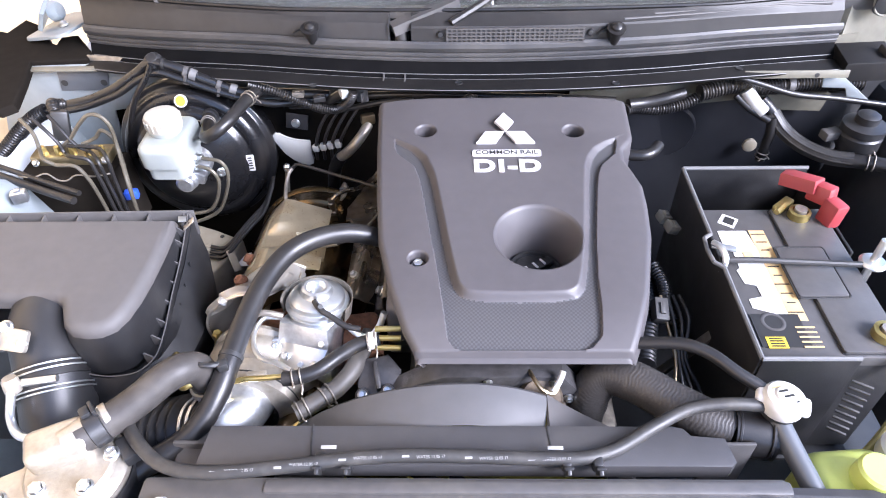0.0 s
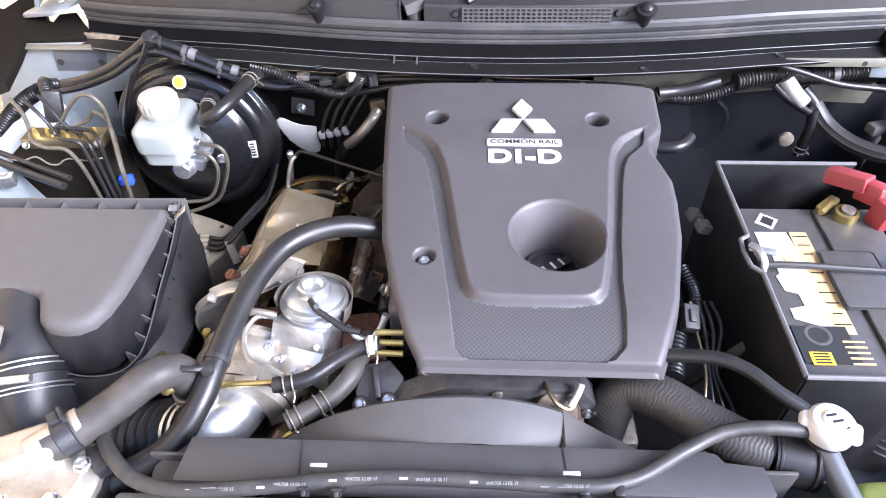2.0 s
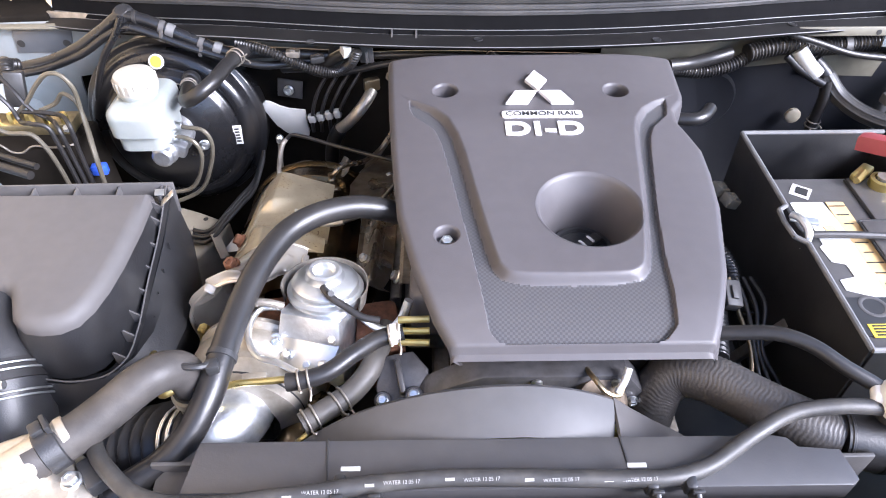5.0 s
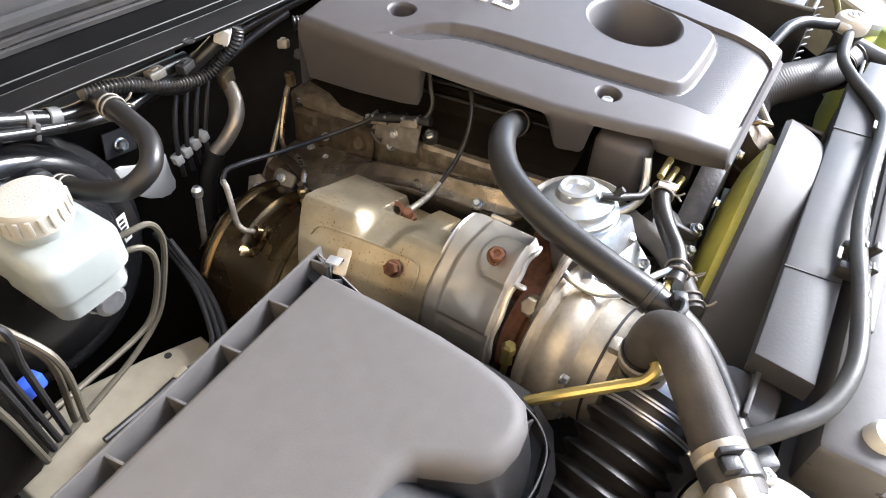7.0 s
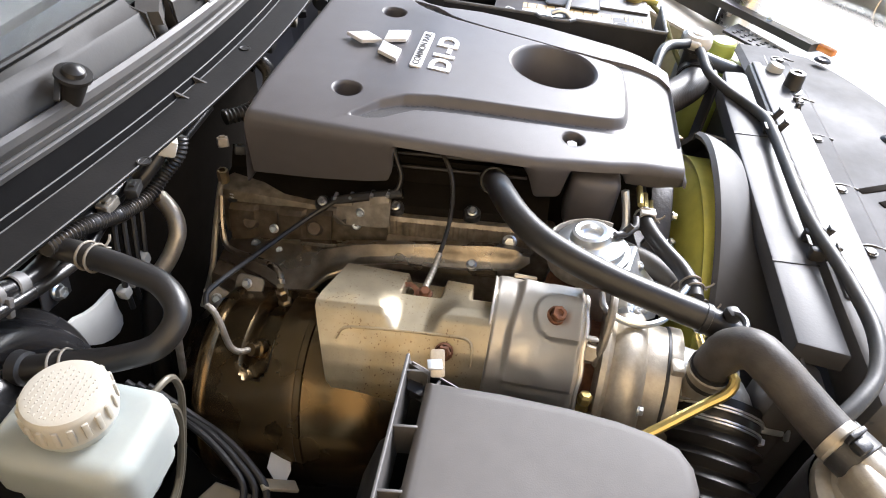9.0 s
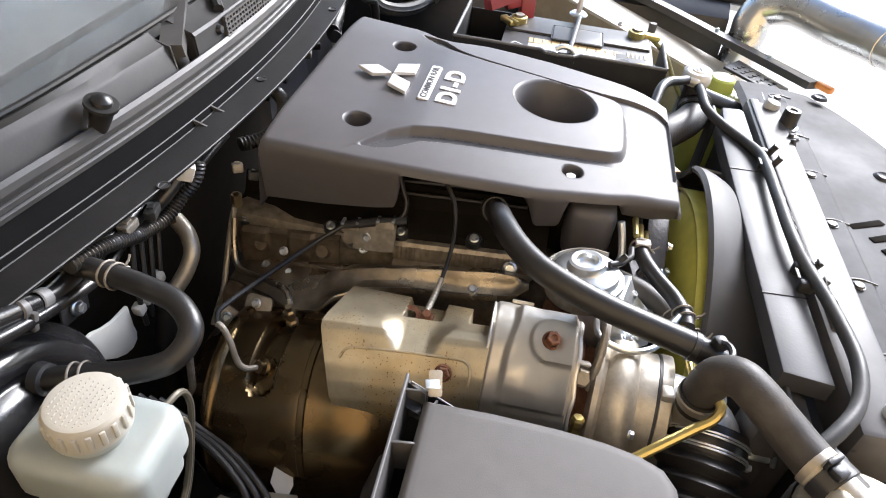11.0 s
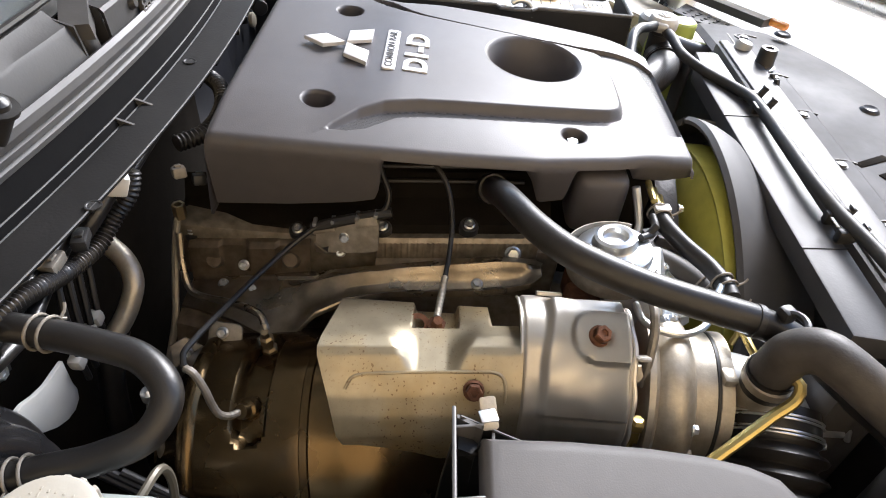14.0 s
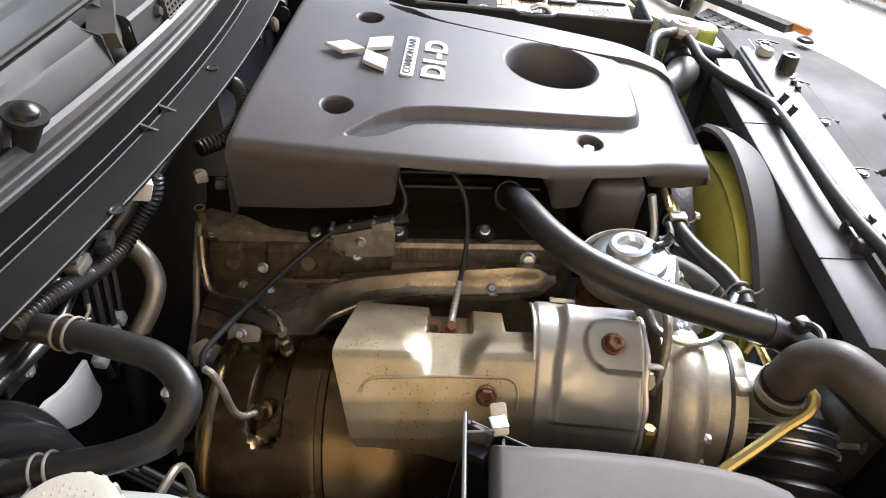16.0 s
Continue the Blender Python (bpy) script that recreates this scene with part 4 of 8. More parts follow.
# ---- exhaust side ----
def manifold_shield():
    """Stamped tray under the head: two long beads, a rolled lower lip and a broad rear flap."""
    s = thing("manifold_shield", (-0.2, 0.2, 0.85), "stamped dull steel shield over the exhaust manifold", "heat shield")
    U = [(0.073, -0.194, 0.9035), (0.090, -0.188, 0.9010), (0.118, -0.185, 0.8975), (0.185, -0.185, 0.8835), (0.248, -0.185, 0.8700), (0.301, -0.183, 0.8555), (0.376, -0.174, 0.8380), (0.432, -0.165, 0.8240)]
    M = [(0.073, -0.203, 0.9060), (0.097, -0.203, 0.9045), (0.135, -0.203, 0.8985), (0.207, -0.203, 0.8855), (0.274, -0.204, 0.8675), (0.309, -0.208, 0.8520), (0.37, -0.203, 0.8400), (0.432, -0.190, 0.8260)]
    L = [(0.073, -0.212, 0.9050), (0.085, -0.219, 0.8980), (0.108, -0.221, 0.8905), (0.134, -0.221, 0.8845), (0.216, -0.222, 0.8760), (0.258, -0.227, 0.8680), (0.289, -0.239, 0.8570), (0.307, -0.251, 0.8410), (0.330, -0.256, 0.8380), (0.369, -0.238, 0.8400), (0.432, -0.208, 0.8240)]

    def at(tab, y, k):
        return lerp_list([(q[0], q[k]) for q in tab], y)
    rows = []
    for i in range(121):
        y = 0.073 + 0.359 * i / 120
        u, m, l = [Vector((at(t, y, 1), at(t, y, 2))) for t in (U, M, L)]
        bead = smooth01(0.078, 0.092, y) * smooth01(0.34, 0.28, y)
        b2 = 0.0028 * (math.exp(-((y - 0.247) / 0.006) ** 2) + math.exp(-((y - 0.277) / 0.006) ** 2) + math.exp(-((y - 0.118) / 0.008) ** 2))
        dent = 0.0012 * noise.noise(Vector((y * 38, 2.0, 5.0)))
        row = [(u.x + 0.010, y, u.y - 0.004), (u.x, y, u.y + b2), (u.x - 0.003, y, u.y + 0.0015 + b2)]
        for k, lift in ((0.22, -0.0026), (0.40, -0.0018), (0.52, 0.0030), (0.62, 0.0062), (0.76, 0.0066), (0.88, 0.0036), (1.02, -0.0010)):
            q = u + (m - u) * k
            row.append((q.x, y, q.y + lift * bead + dent))
        for k, lift in ((0.18, -0.0044), (0.42, -0.0052), (0.66, -0.0040), (0.84, -0.0002), (0.95, 0.0022), (1.0, 0.0008)):
            q = m + (l - m) * k
            row.append((q.x, y, q.y + lift * bead + dent * 0.6))
        row.append((l.x - 0.0006, y, l.y - 0.0035))
        rows.append(row)
    part("pressing", sheet(rows, 0.0016), TRAYSTEEL, s, "", 28)
    flap = [[(-0.250 + 0.036 * smooth01(0.33, 0.43, y), y, 0.838 - 0.012 * smooth01(0.33, 0.43, y)), (-0.262 + 0.030 * smooth01(0.33, 0.43, y), y, 0.822), (-0.268 + 0.024 * smooth01(0.33, 0.43, y), y, 0.795), (-0.268, y, 0.765)] for y in (0.345, 0.365, 0.385, 0.405, 0.43)]
    part("back_flap", sheet(flap, 0.0016), DARKCAST, s)
    for y, x, z in ((0.134, -0.2115, 0.8880), (0.361, -0.193, 0.8375), (0.395, -0.183, 0.8330)):
        put("bolt", BOLT_SMALL, aim((x, y, z), (-0.5, 0, 1)), s)
    part("tab", prism(rounded(-0.016, 0.016, -0.018, 0.014, 0.006), 0, 0.003, 0.0008, aim((-0.262, 0.370, 0.842), (-0.75, 0.05, 0.65))), ALUDARK, s)
    put("bolt", BOLT_SMALL, aim((-0.262, 0.372, 0.848), (-0.75, 0.05, 0.65)), s)
    part("tab", prism([(-0.014, -0.012), (0.012, -0.014), (0.016, 0.004), (0.0, 0.016), (-0.014, 0.010)], 0, 0.003, 0.001, aim((-0.268, 0.408, 0.822), (-1, -0.3, 0.6))), ALUDARK, s)
    put("bolt", BOLT_SMALL, aim((-0.270, 0.407, 0.824), (-1, -0.3, 0.6)), s)
    return s


def turbine_shield():
    """Long stamped shield lying over the catalyst inlet, with a chamfered pocket in its fold."""
    s = thing("heat_shield", (-0.34, 0.17, 0.85), "stamped steel heat shield with rust specks beside the turbocharger", "heat shield", "heat shields")
    # x, height at y = 0.2, fall along y, rear end
    ctrl = [(-0.258, 0.904, -0.01, 0.2580), (-0.272, 0.909, -0.03, 0.2595), (-0.296, 0.9165, -0.08, 0.2645), (-0.316, 0.9235, -0.10, 0.2675), (-0.328, 0.9255, -0.10, 0.2685), (-0.334, 0.9225, -0.11, 0.2680), (-0.345, 0.9130, -0.13, 0.2630),
            (-0.357, 0.9000, -0.15, 0.2570), (-0.3665, 0.8830, -0.165, 0.2520), (-0.3715, 0.8650, -0.165, 0.2485), (-0.3720, 0.8460, -0.165, 0.2400), (-0.3660, 0.8200, -0.165, 0.2150), (-0.352, 0.796, -0.165, 0.1900)]
    fine = []
    for a, c in zip(ctrl[:-1], ctrl[1:]):
        fine += [[p + (q - p) * k / 5 for p, q in zip(a, c)] for k in range(5)]
    fine.append(list(ctrl[-1]))

    def ramp(a, b, x):
        return min(1.0, max(0.0, (x - a) / (b - a)))

    def place(v, c):
        x, z, fall, rear = c
        y = 0.1035 + (rear - 0.1035) * v
        z += fall * (y - 0.2)
        # chamfered pocket
        if -0.344 < x < -0.298:
            w = (x + 0.344) / 0.046
            k = min(ramp(0.190 + 0.0235 * w + 0.010, 0.186, y), ramp(0.160 - 0.0225 * w - 0.008, 0.164, y))
            k = k * k * (3 - 2 * k)
            floor = 0.9165 - 0.08 * (y - 0.2) + (x + 0.296) / -0.048 * -0.0035
            z = z + (min(z, floor) - z) * k
        # sunken seat of the sensor and the step up to the tab
        if x > -0.299:
            z -= 0.011 * ramp(0.1930, 0.1905, y) * ramp(0.1535, 0.1555, y) * ramp(-0.301, -0.297, x)
        # cut corner in front of the tab
        t = ramp(0.1265, 0.1235, y)
        if x > -0.294:
            x, z = x + (-0.294 - x) * t * 0.9, z + (0.914 - z) * t * 0.7
        return (x, y, z)
    rows = [[place(j / 120, c) for c in fine] for j in range(121)]
    part("pressing", sheet(rows, 0.0014), SHIELD, s, "", 50)

    def on_face(y, x):
        for a, c in zip(fine[:-1], fine[1:]):
            if c[0] <= x <= a[0]:
                k = (a[0] - x) / max(a[0] - c[0], 1e-6)
                return Vector((x - 0.0007, y, a[1] + (c[1] - a[1]) * k + (a[2] + (c[2] - a[2]) * k) * (y - 0.2) + 0.0007))
        return Vector((x, y, 0.9))
    line = [on_face(y, x) for y, x in ((0.243, -0.353), (0.239, -0.3475), (0.232, -0.3455), (0.215, -0.345), (0.19, -0.3445), (0.165, -0.3445), (0.14, -0.345), (0.125, -0.3455), (0.119, -0.348), (0.1165, -0.353), (0.116, -0.362))]
    part("embossed_line", tube(line, 0.0013, 8), SHIELD, s, "raised stamped line")
    put("bolt", BOLT_RUST, aim(on_face(0.141, -0.355), (-0.8, 0, 0.62)), s, "rusty flange bolt")
    part("sensor_nut", lathe([(0, 0.010), (0.0045, 0.010), (0.0055, 0.008), (0.0055, 0.003), (0.0085, 0.002), (0.0085, -0.006)], aim((-0.286, 0.1725, 0.907), (-0.3, -0.1, 1)), 6), RUST, s, "tarnished sensor nut")
    part("ring_nut", lathe([(0.0055, 0.004), (0.0105, 0.004), (0.0115, 0.0), (0.0115, -0.006)], aim((-0.285, 0.1890, 0.9035), (-0.4, -0.2, 0.85)), 20), RUST, s)
    return s


def round_off(pts):
    """Cut the corners of an open profile twice."""
    for _ in range(2):
        out = [pts[0]]
        for (xa, za), (xb, zb) in zip(pts[:-1], pts[1:]):
            out += [(0.75 * xa + 0.25 * xb, 0.75 * za + 0.25 * zb), (0.25 * xa + 0.75 * xb, 0.25 * za + 0.75 * zb)]
        pts = out + [pts[-1]]
    return pts


def turbo_shield():
    """Bright pressing over the turbine housing: flat flange, raised field, round boss and a curled edge."""
    s = thing("heat_shield", (-0.33, 0.05, 0.85), "bright pressed steel heat shield with one rusty bolt", "heat shield", "heat shields")
    base = round_off([(-0.268, 0.934), (-0.274, 0.939), (-0.286, 0.944), (-0.304, 0.9465), (-0.322, 0.9425), (-0.340, 0.930), (-0.355, 0.9155), (-0.366, 0.899), (-0.371, 0.881), (-0.370, 0.855), (-0.362, 0.820)])
    base = [(p.x, p.z) for p in spline([(x, 0, z) for x, z in base], 0.0022)]
    n = len(base)
    nrm, arc = [], [0.0]
    for k in range(n):
        a, c = base[max(0, k - 1)], base[min(n - 1, k + 1)]
        d = Vector((c[0] - a[0], c[1] - a[1])).normalized()
        nrm.append((d.y, -d.x))
        if k:
            arc.append(arc[-1] + math.hypot(base[k][0] - base[k - 1][0], base[k][1] - base[k - 1][1]))
    top = min(range(n), key=lambda k: abs(base[k][0] + 0.3205))
    crease = min(range(n), key=lambda k: abs(base[k][0] + 0.3655) + abs(base[k][1] - 0.899))

    def section(y):
        out = []
        for k, (x, z) in enumerate(base):
            q = arc[k]
            left = 0.080 + 0.006 * smooth01(0.03, 0.08, q)
            field = smooth01(left + 0.005, left - 0.003, y) * smooth01(0.0195, 0.0240, y) * smooth01(0.010, 0.020, q) * smooth01(arc[crease] + 0.004, arc[crease] - 0.003, q)
            low = smooth01(left + 0.002, left - 0.006, y) * smooth01(0.018, 0.026, y) * smooth01(arc[crease] + 0.002, arc[crease] + 0.008, q)
            boss = smooth01(0.0225, 0.0180, math.hypot(max(0.0, y - 0.046), q - arc[top])) * smooth01(0.0195, 0.0240, y)
            edge = smooth01(0.0205, 0.0175, y) + 0.7 * smooth01(0.1005, 0.1035, y)
            wave = 0.0010 * noise.noise(Vector((y * 60, q * 60, 3.0)))
            o = 0.0060 * field + 0.0020 * low + 0.0040 * boss - 0.003 * edge + wave
            cut = smooth01(0.058, 0.050, y) * smooth01(0.016, 0.0, q) * 0.014
            nx, nz = nrm[k]
            out.append((x + nx * o - cut, z + nz * o))
        return out
    late_eye = Vector((-0.69, 0.14, 1.35))

    def flare(p):
        """Slide points towards the later camera, most at the front lip, to fit its view and the earlier one."""
        return late_eye + (Vector(p) - late_eye) * (1.0 - 0.058 * min(1.0, max(0.0, (0.105 - p[1]) / 0.085)) ** 2)
    rows = [[flare((x, y, z)) for x, z in section(y)] for y in [0.0165 + 0.0885 * i / 90 for i in range(91)]]
    part("pressing", sheet(rows, 0.0015), SHIELD2, s, "", 30)
    lip = [flare((x - 0.0006, 0.0165 + 0.0008 * math.sin(k * 1.7), z)) for k, (x, z) in enumerate(section(0.0165)) if k % 3 == 0 and k > 9]
    part("curled_edge", tube(lip, 0.0021, 8), SHIELD2, s)
    side = [flare((x, 0.105, z)) for k, (x, z) in enumerate(section(0.105)) if k % 3 == 0]
    part("curled_edge", tube(side, 0.0013, 8), SHIELD2, s)
    put("bolt", BOLT_RUST, aim(flare((-0.3255, 0.0475, 0.9515)), (-0.45, -0.2, 1)), s, "rusty flange bolt")
    part("top_clip", box((0.004, 0.022, 0.007), (-0.2685, 0.078, 0.938), (0, -50, 0), 0.001), SHIELD2, s)
    part("lug", box((0.012, 0.010, 0.004), flare((-0.332, 0.011, 0.937)), (0, 40, 0), 0.002), SHIELD2, s)
    return s


def catalyst():
    """Canister with a tapering inlet and a sunken pocket for the sensor."""
    c = thing("catalytic_converter", (-0.315, 0.33, 0.7), "dark heat-tinted steel catalytic converter canister", "catalytic converter")
    m = aim((-0.310, 0.175, 0.775), (0.0, 0.985, -0.17))
    prof = [(0.060, -0.06), (0.075, -0.02), (0.090, 0.0), (0.0985, 0.020), (0.1020, 0.040), (0.1030, 0.060), (0.1035, 0.080), (0.1060, 0.088), (0.1070, 0.094), (0.1075, 0.100), (0.1075, 0.110), (0.1075, 0.120), (0.1075, 0.130), (0.1075, 0.140), (0.1075, 0.150), (0.1075, 0.160), (0.1075, 0.172), (0.1075, 0.182), (0.1110, 0.185), (0.1125, 0.190), (0.1110, 0.195), (0.1060, 0.198), (0.09, 0.225), (0.05, 0.24)]
    inv = m.inverted()
    a0 = inv @ Vector((-0.268, 0.326, 0.858))
    a1 = inv @ Vector((-0.352, 0.324, 0.826))
    t0, t1, hs = math.atan2(a0.y, a0.x), math.atan2(a1.y, a1.x), 0.5 * (a0.z + a1.z)
    b = bmesh.new()
    fine = []
    for (ra, ha), (rb, hb) in zip(prof[:-1], prof[1:]):
        k = 3 if 0.09 <= ha < 0.182 else 1
        fine += [(ra + (rb - ra) * i / k, ha + (hb - ha) * i / k) for i in range(k)]
    fine.append(prof[-1])
    rings, N = [], 144
    lo, hi = min(t0, t1), max(t0, t1)
    for r, h in fine:
        ring = []
        for i in range(N):
            t = -math.pi + 2 * math.pi * i / N
            over = max(lo - t, t - hi, 0.0) * 0.107
            d = math.hypot(over, h - hs)
            q = r - 0.013 * smooth01(0.0150, 0.0105, d)
            ring.append(b.verts.new((q * math.cos(t), q * math.sin(t), h)))
        rings.append(ring)
    for p, q in zip(rings[:-1], rings[1:]):
        for i in range(N):
            b.faces.new((p[i], p[(i + 1) % N], q[(i + 1) % N], q[i]))
    bmesh.ops.recalc_face_normals(b, faces=b.faces[:])
    b.transform(m)
    part("canister", b, CATSTEEL, c)
    # bent sheet edges on the taper
    for h, r in ((0.090, 0.1070),):
        part("band", lathe([(r - 0.002, h - 0.006), (r, h - 0.005), (r + 0.0004, h + 0.001), (r - 0.002, h + 0.004)], m, 72), CATSTEEL, c, "folded steel edge")
    part("sensor_boss", lathe([(0.0075, -0.030), (0.0075, 0.002), (0.005, 0.004), (0.005, 0.010), (0.0065, 0.011), (0.0065, 0.019), (0.004, 0.021), (0.004, 0.028), (0, 0.028)], aim((-0.272, 0.326, 0.842), (-0.15, 0.05, 1)), 6), CATBAND, c, "tarnished sensor union")
    part("sensor_boss", lathe([(0.010, -0.018), (0.010, 0.002), (0.0075, 0.004), (0.0065, 0.010), (0, 0.010)], aim((-0.341, 0.330, 0.842), (-0.7, 0.35, 0.6)), 14), CATSTEEL, c, "dark rusty sensor boss")
    put("bolt", BOLT_SMALL, aim((-0.372, 0.377, 0.803), (-0.7, 0.1, 0.7)), c)
    return c


def turbocharger():
    t = thing("turbocharger", (-0.31, -0.05, 0.8), "cast aluminium turbocharger compressor with rusty turbine flange", "turbocharger")
    c = Vector((-0.309, -0.009, 0.867))
    ax = Vector((-0.10, -1, 0.06))
    rot = aim(c, ax)
    b = bmesh.new()
    path = [rot @ Vector((0.050 * math.cos(a), 0.050 * math.sin(a), 0.018)) for a in [radians(-60 + 340 * i / 72) for i in range(73)]]
    sweep(path, lambda q: ringpts(0.016 + 0.008 * min(1, q / 0.30), 18, 0.019 + 0.006 * min(1, q / 0.30)), b)
    lathe([(0.040, -0.008), (0.068, -0.007), (0.073, -0.004), (0.073, 0.001), (0.069, 0.004), (0.06, 0.01)], rot, 56, bm=b)
    lathe([(0.052, 0.030), (0.049, 0.040)], rot, 48, bm=b)
    part("compressor_scroll", b, CASTLIGHT, t)
    b = lathe([(0.056, 0.030), (0.0575, 0.036), (0.057, 0.044), (0.057, 0.0560), (0.0585, 0.057), (0.0585, 0.067), (0.056, 0.068), (0.036, 0.072)], rot, 56)
    box((0.016, 0.012, 0.012), rot @ Vector((-0.020, 0.052, 0.062)), (0, 0, 0), 0.003, bm=b)
    part("inlet_collar", b, CASTLIGHT, t)
    part("collar_groove", lathe([(0.0565, 0.0535), (0.0580, 0.0542), (0.0580, 0.0565), (0.0565, 0.057)], rot, 56), INK, t, "dark seam")
    part("rusty_flange", lathe([(0.04, -0.034), (0.054, -0.032), (0.054, -0.018), (0.05, -0.016), (0.05, -0.004)], rot, 40), RUST, t, "rust-brown iron flange")
    for k in range(4):
        a = radians(155 + 26 * k)
        put("bolt", BOLT_SMALL, rot @ Matrix.Translation((0.060 * math.cos(a), 0.060 * math.sin(a), 0.034)), t)
    pts = [(-0.316, -0.068, 0.886), (-0.321, -0.086, 0.889), (-0.332, -0.102, 0.891), (-0.348, -0.110, 0.887), (-0.360, -0.109, 0.881)]
    part("inlet_elbow", tube(pts, 0.033, 28, step=0.006), ALU, t, "bright cast inlet elbow")
    lb = lathe([(0.020, -0.02), (0.019, 0.01), (0.018, 0.02), (0.021, 0.022), (0.021, 0.03), (0.014, 0.031)], aim((-0.342, -0.092, 0.915), (-0.12, 0.10, 1)), 24)
    part("breather_port", lb, CASTLIGHT, t)
    part("oil_pipe", tube([(-0.276, 0.000, 0.955), (-0.296, -0.001, 0.962), (-0.320, 0.001, 0.954), (-0.336, 0.004, 0.932), (-0.342, 0.005, 0.915)], 0.0040, 10), ALUDARK, t)
    part("oil_pipe_end", lathe([(0, 0), (0.0075, 0.0), (0.0085, 0.003), (0.0085, 0.012), (0.007, 0.014), (0, 0.014)], aim((-0.330, 0.0115, 0.918), (-0.75, 0.1, 0.66)), 6), CASTLIGHT, t, "oil feed union bolt", 20)
    part("heat_washer", lathe([(0.008, 0), (0.0105, 0.0), (0.0105, 0.002), (0.008, 0.002)], aim((-0.330, 0.0115, 0.918), (-0.75, 0.1, 0.66)), 16), ALUDARK, t)
    part("brass_union", lathe([(0, 0), (0.0045, 0), (0.0065, 0.003), (0.0065, 0.009), (0.005, 0.012), (0.006, 0.022), (0.003, 0.024), (0.003, 0.06)], aim((-0.371, 0.0120, 0.910), (-0.15, 0, -1)), 6), YZINC, t, "yellow zinc union", 20)
    part("support_pipe", tube([(-0.350, -0.088, 0.955), (-0.363, -0.100, 0.955), (-0.371, -0.097, 0.948), (-0.380, -0.080, 0.937), (-0.392, -0.060, 0.928), (-0.412, -0.025, 0.910), (-0.425, 0.0, 0.89)], 0.0046, 10), YZINC, t, "yellow zinc plated pipe")
    return t


def intake_duct():
    d = thing("intake_duct", (-0.42, -0.15, 0.8), "corrugated black rubber intake duct with a spring clamp", "intake duct")
    ax = Vector((-0.86, 0.14, -0.48)).normalized()
    prof = [(0.0375, -0.012), (0.0385, 0.0), (0.0385, 0.014), (0.0365, 0.016)]
    for k in range(9):
        z = 0.018 + 0.0165 * k
        prof += [(0.0355, z), (0.0375, z + 0.003), (0.0425, z + 0.0052), (0.0445, z + 0.0082), (0.0425, z + 0.0112), (0.0375, z + 0.0135)]
    part("bellows", lathe(prof, aim((-0.350, -0.110, 0.886), ax), 40), RUBBER, d, "", 60)
    for h in (-0.002, 0.010):
        c = Vector((-0.350, -0.110, 0.886)) + ax * h
        clamp_band(c, ax, 0.0386, 0.0028, ZINC, d, label="bright wire clamp", ears=False)
    b = box((0.014, 0.020, 0.020), (-0.352, -0.156, 0.895), (0, 40, 0), 0.002)
    tube([(-0.350, -0.148, 0.908), (-0.356, -0.166, 0.903), (-0.362, -0.170, 0.887)], 0.0025, 8, bm=b)
    part("clamp_lug", b, ZINC, d)
    return d


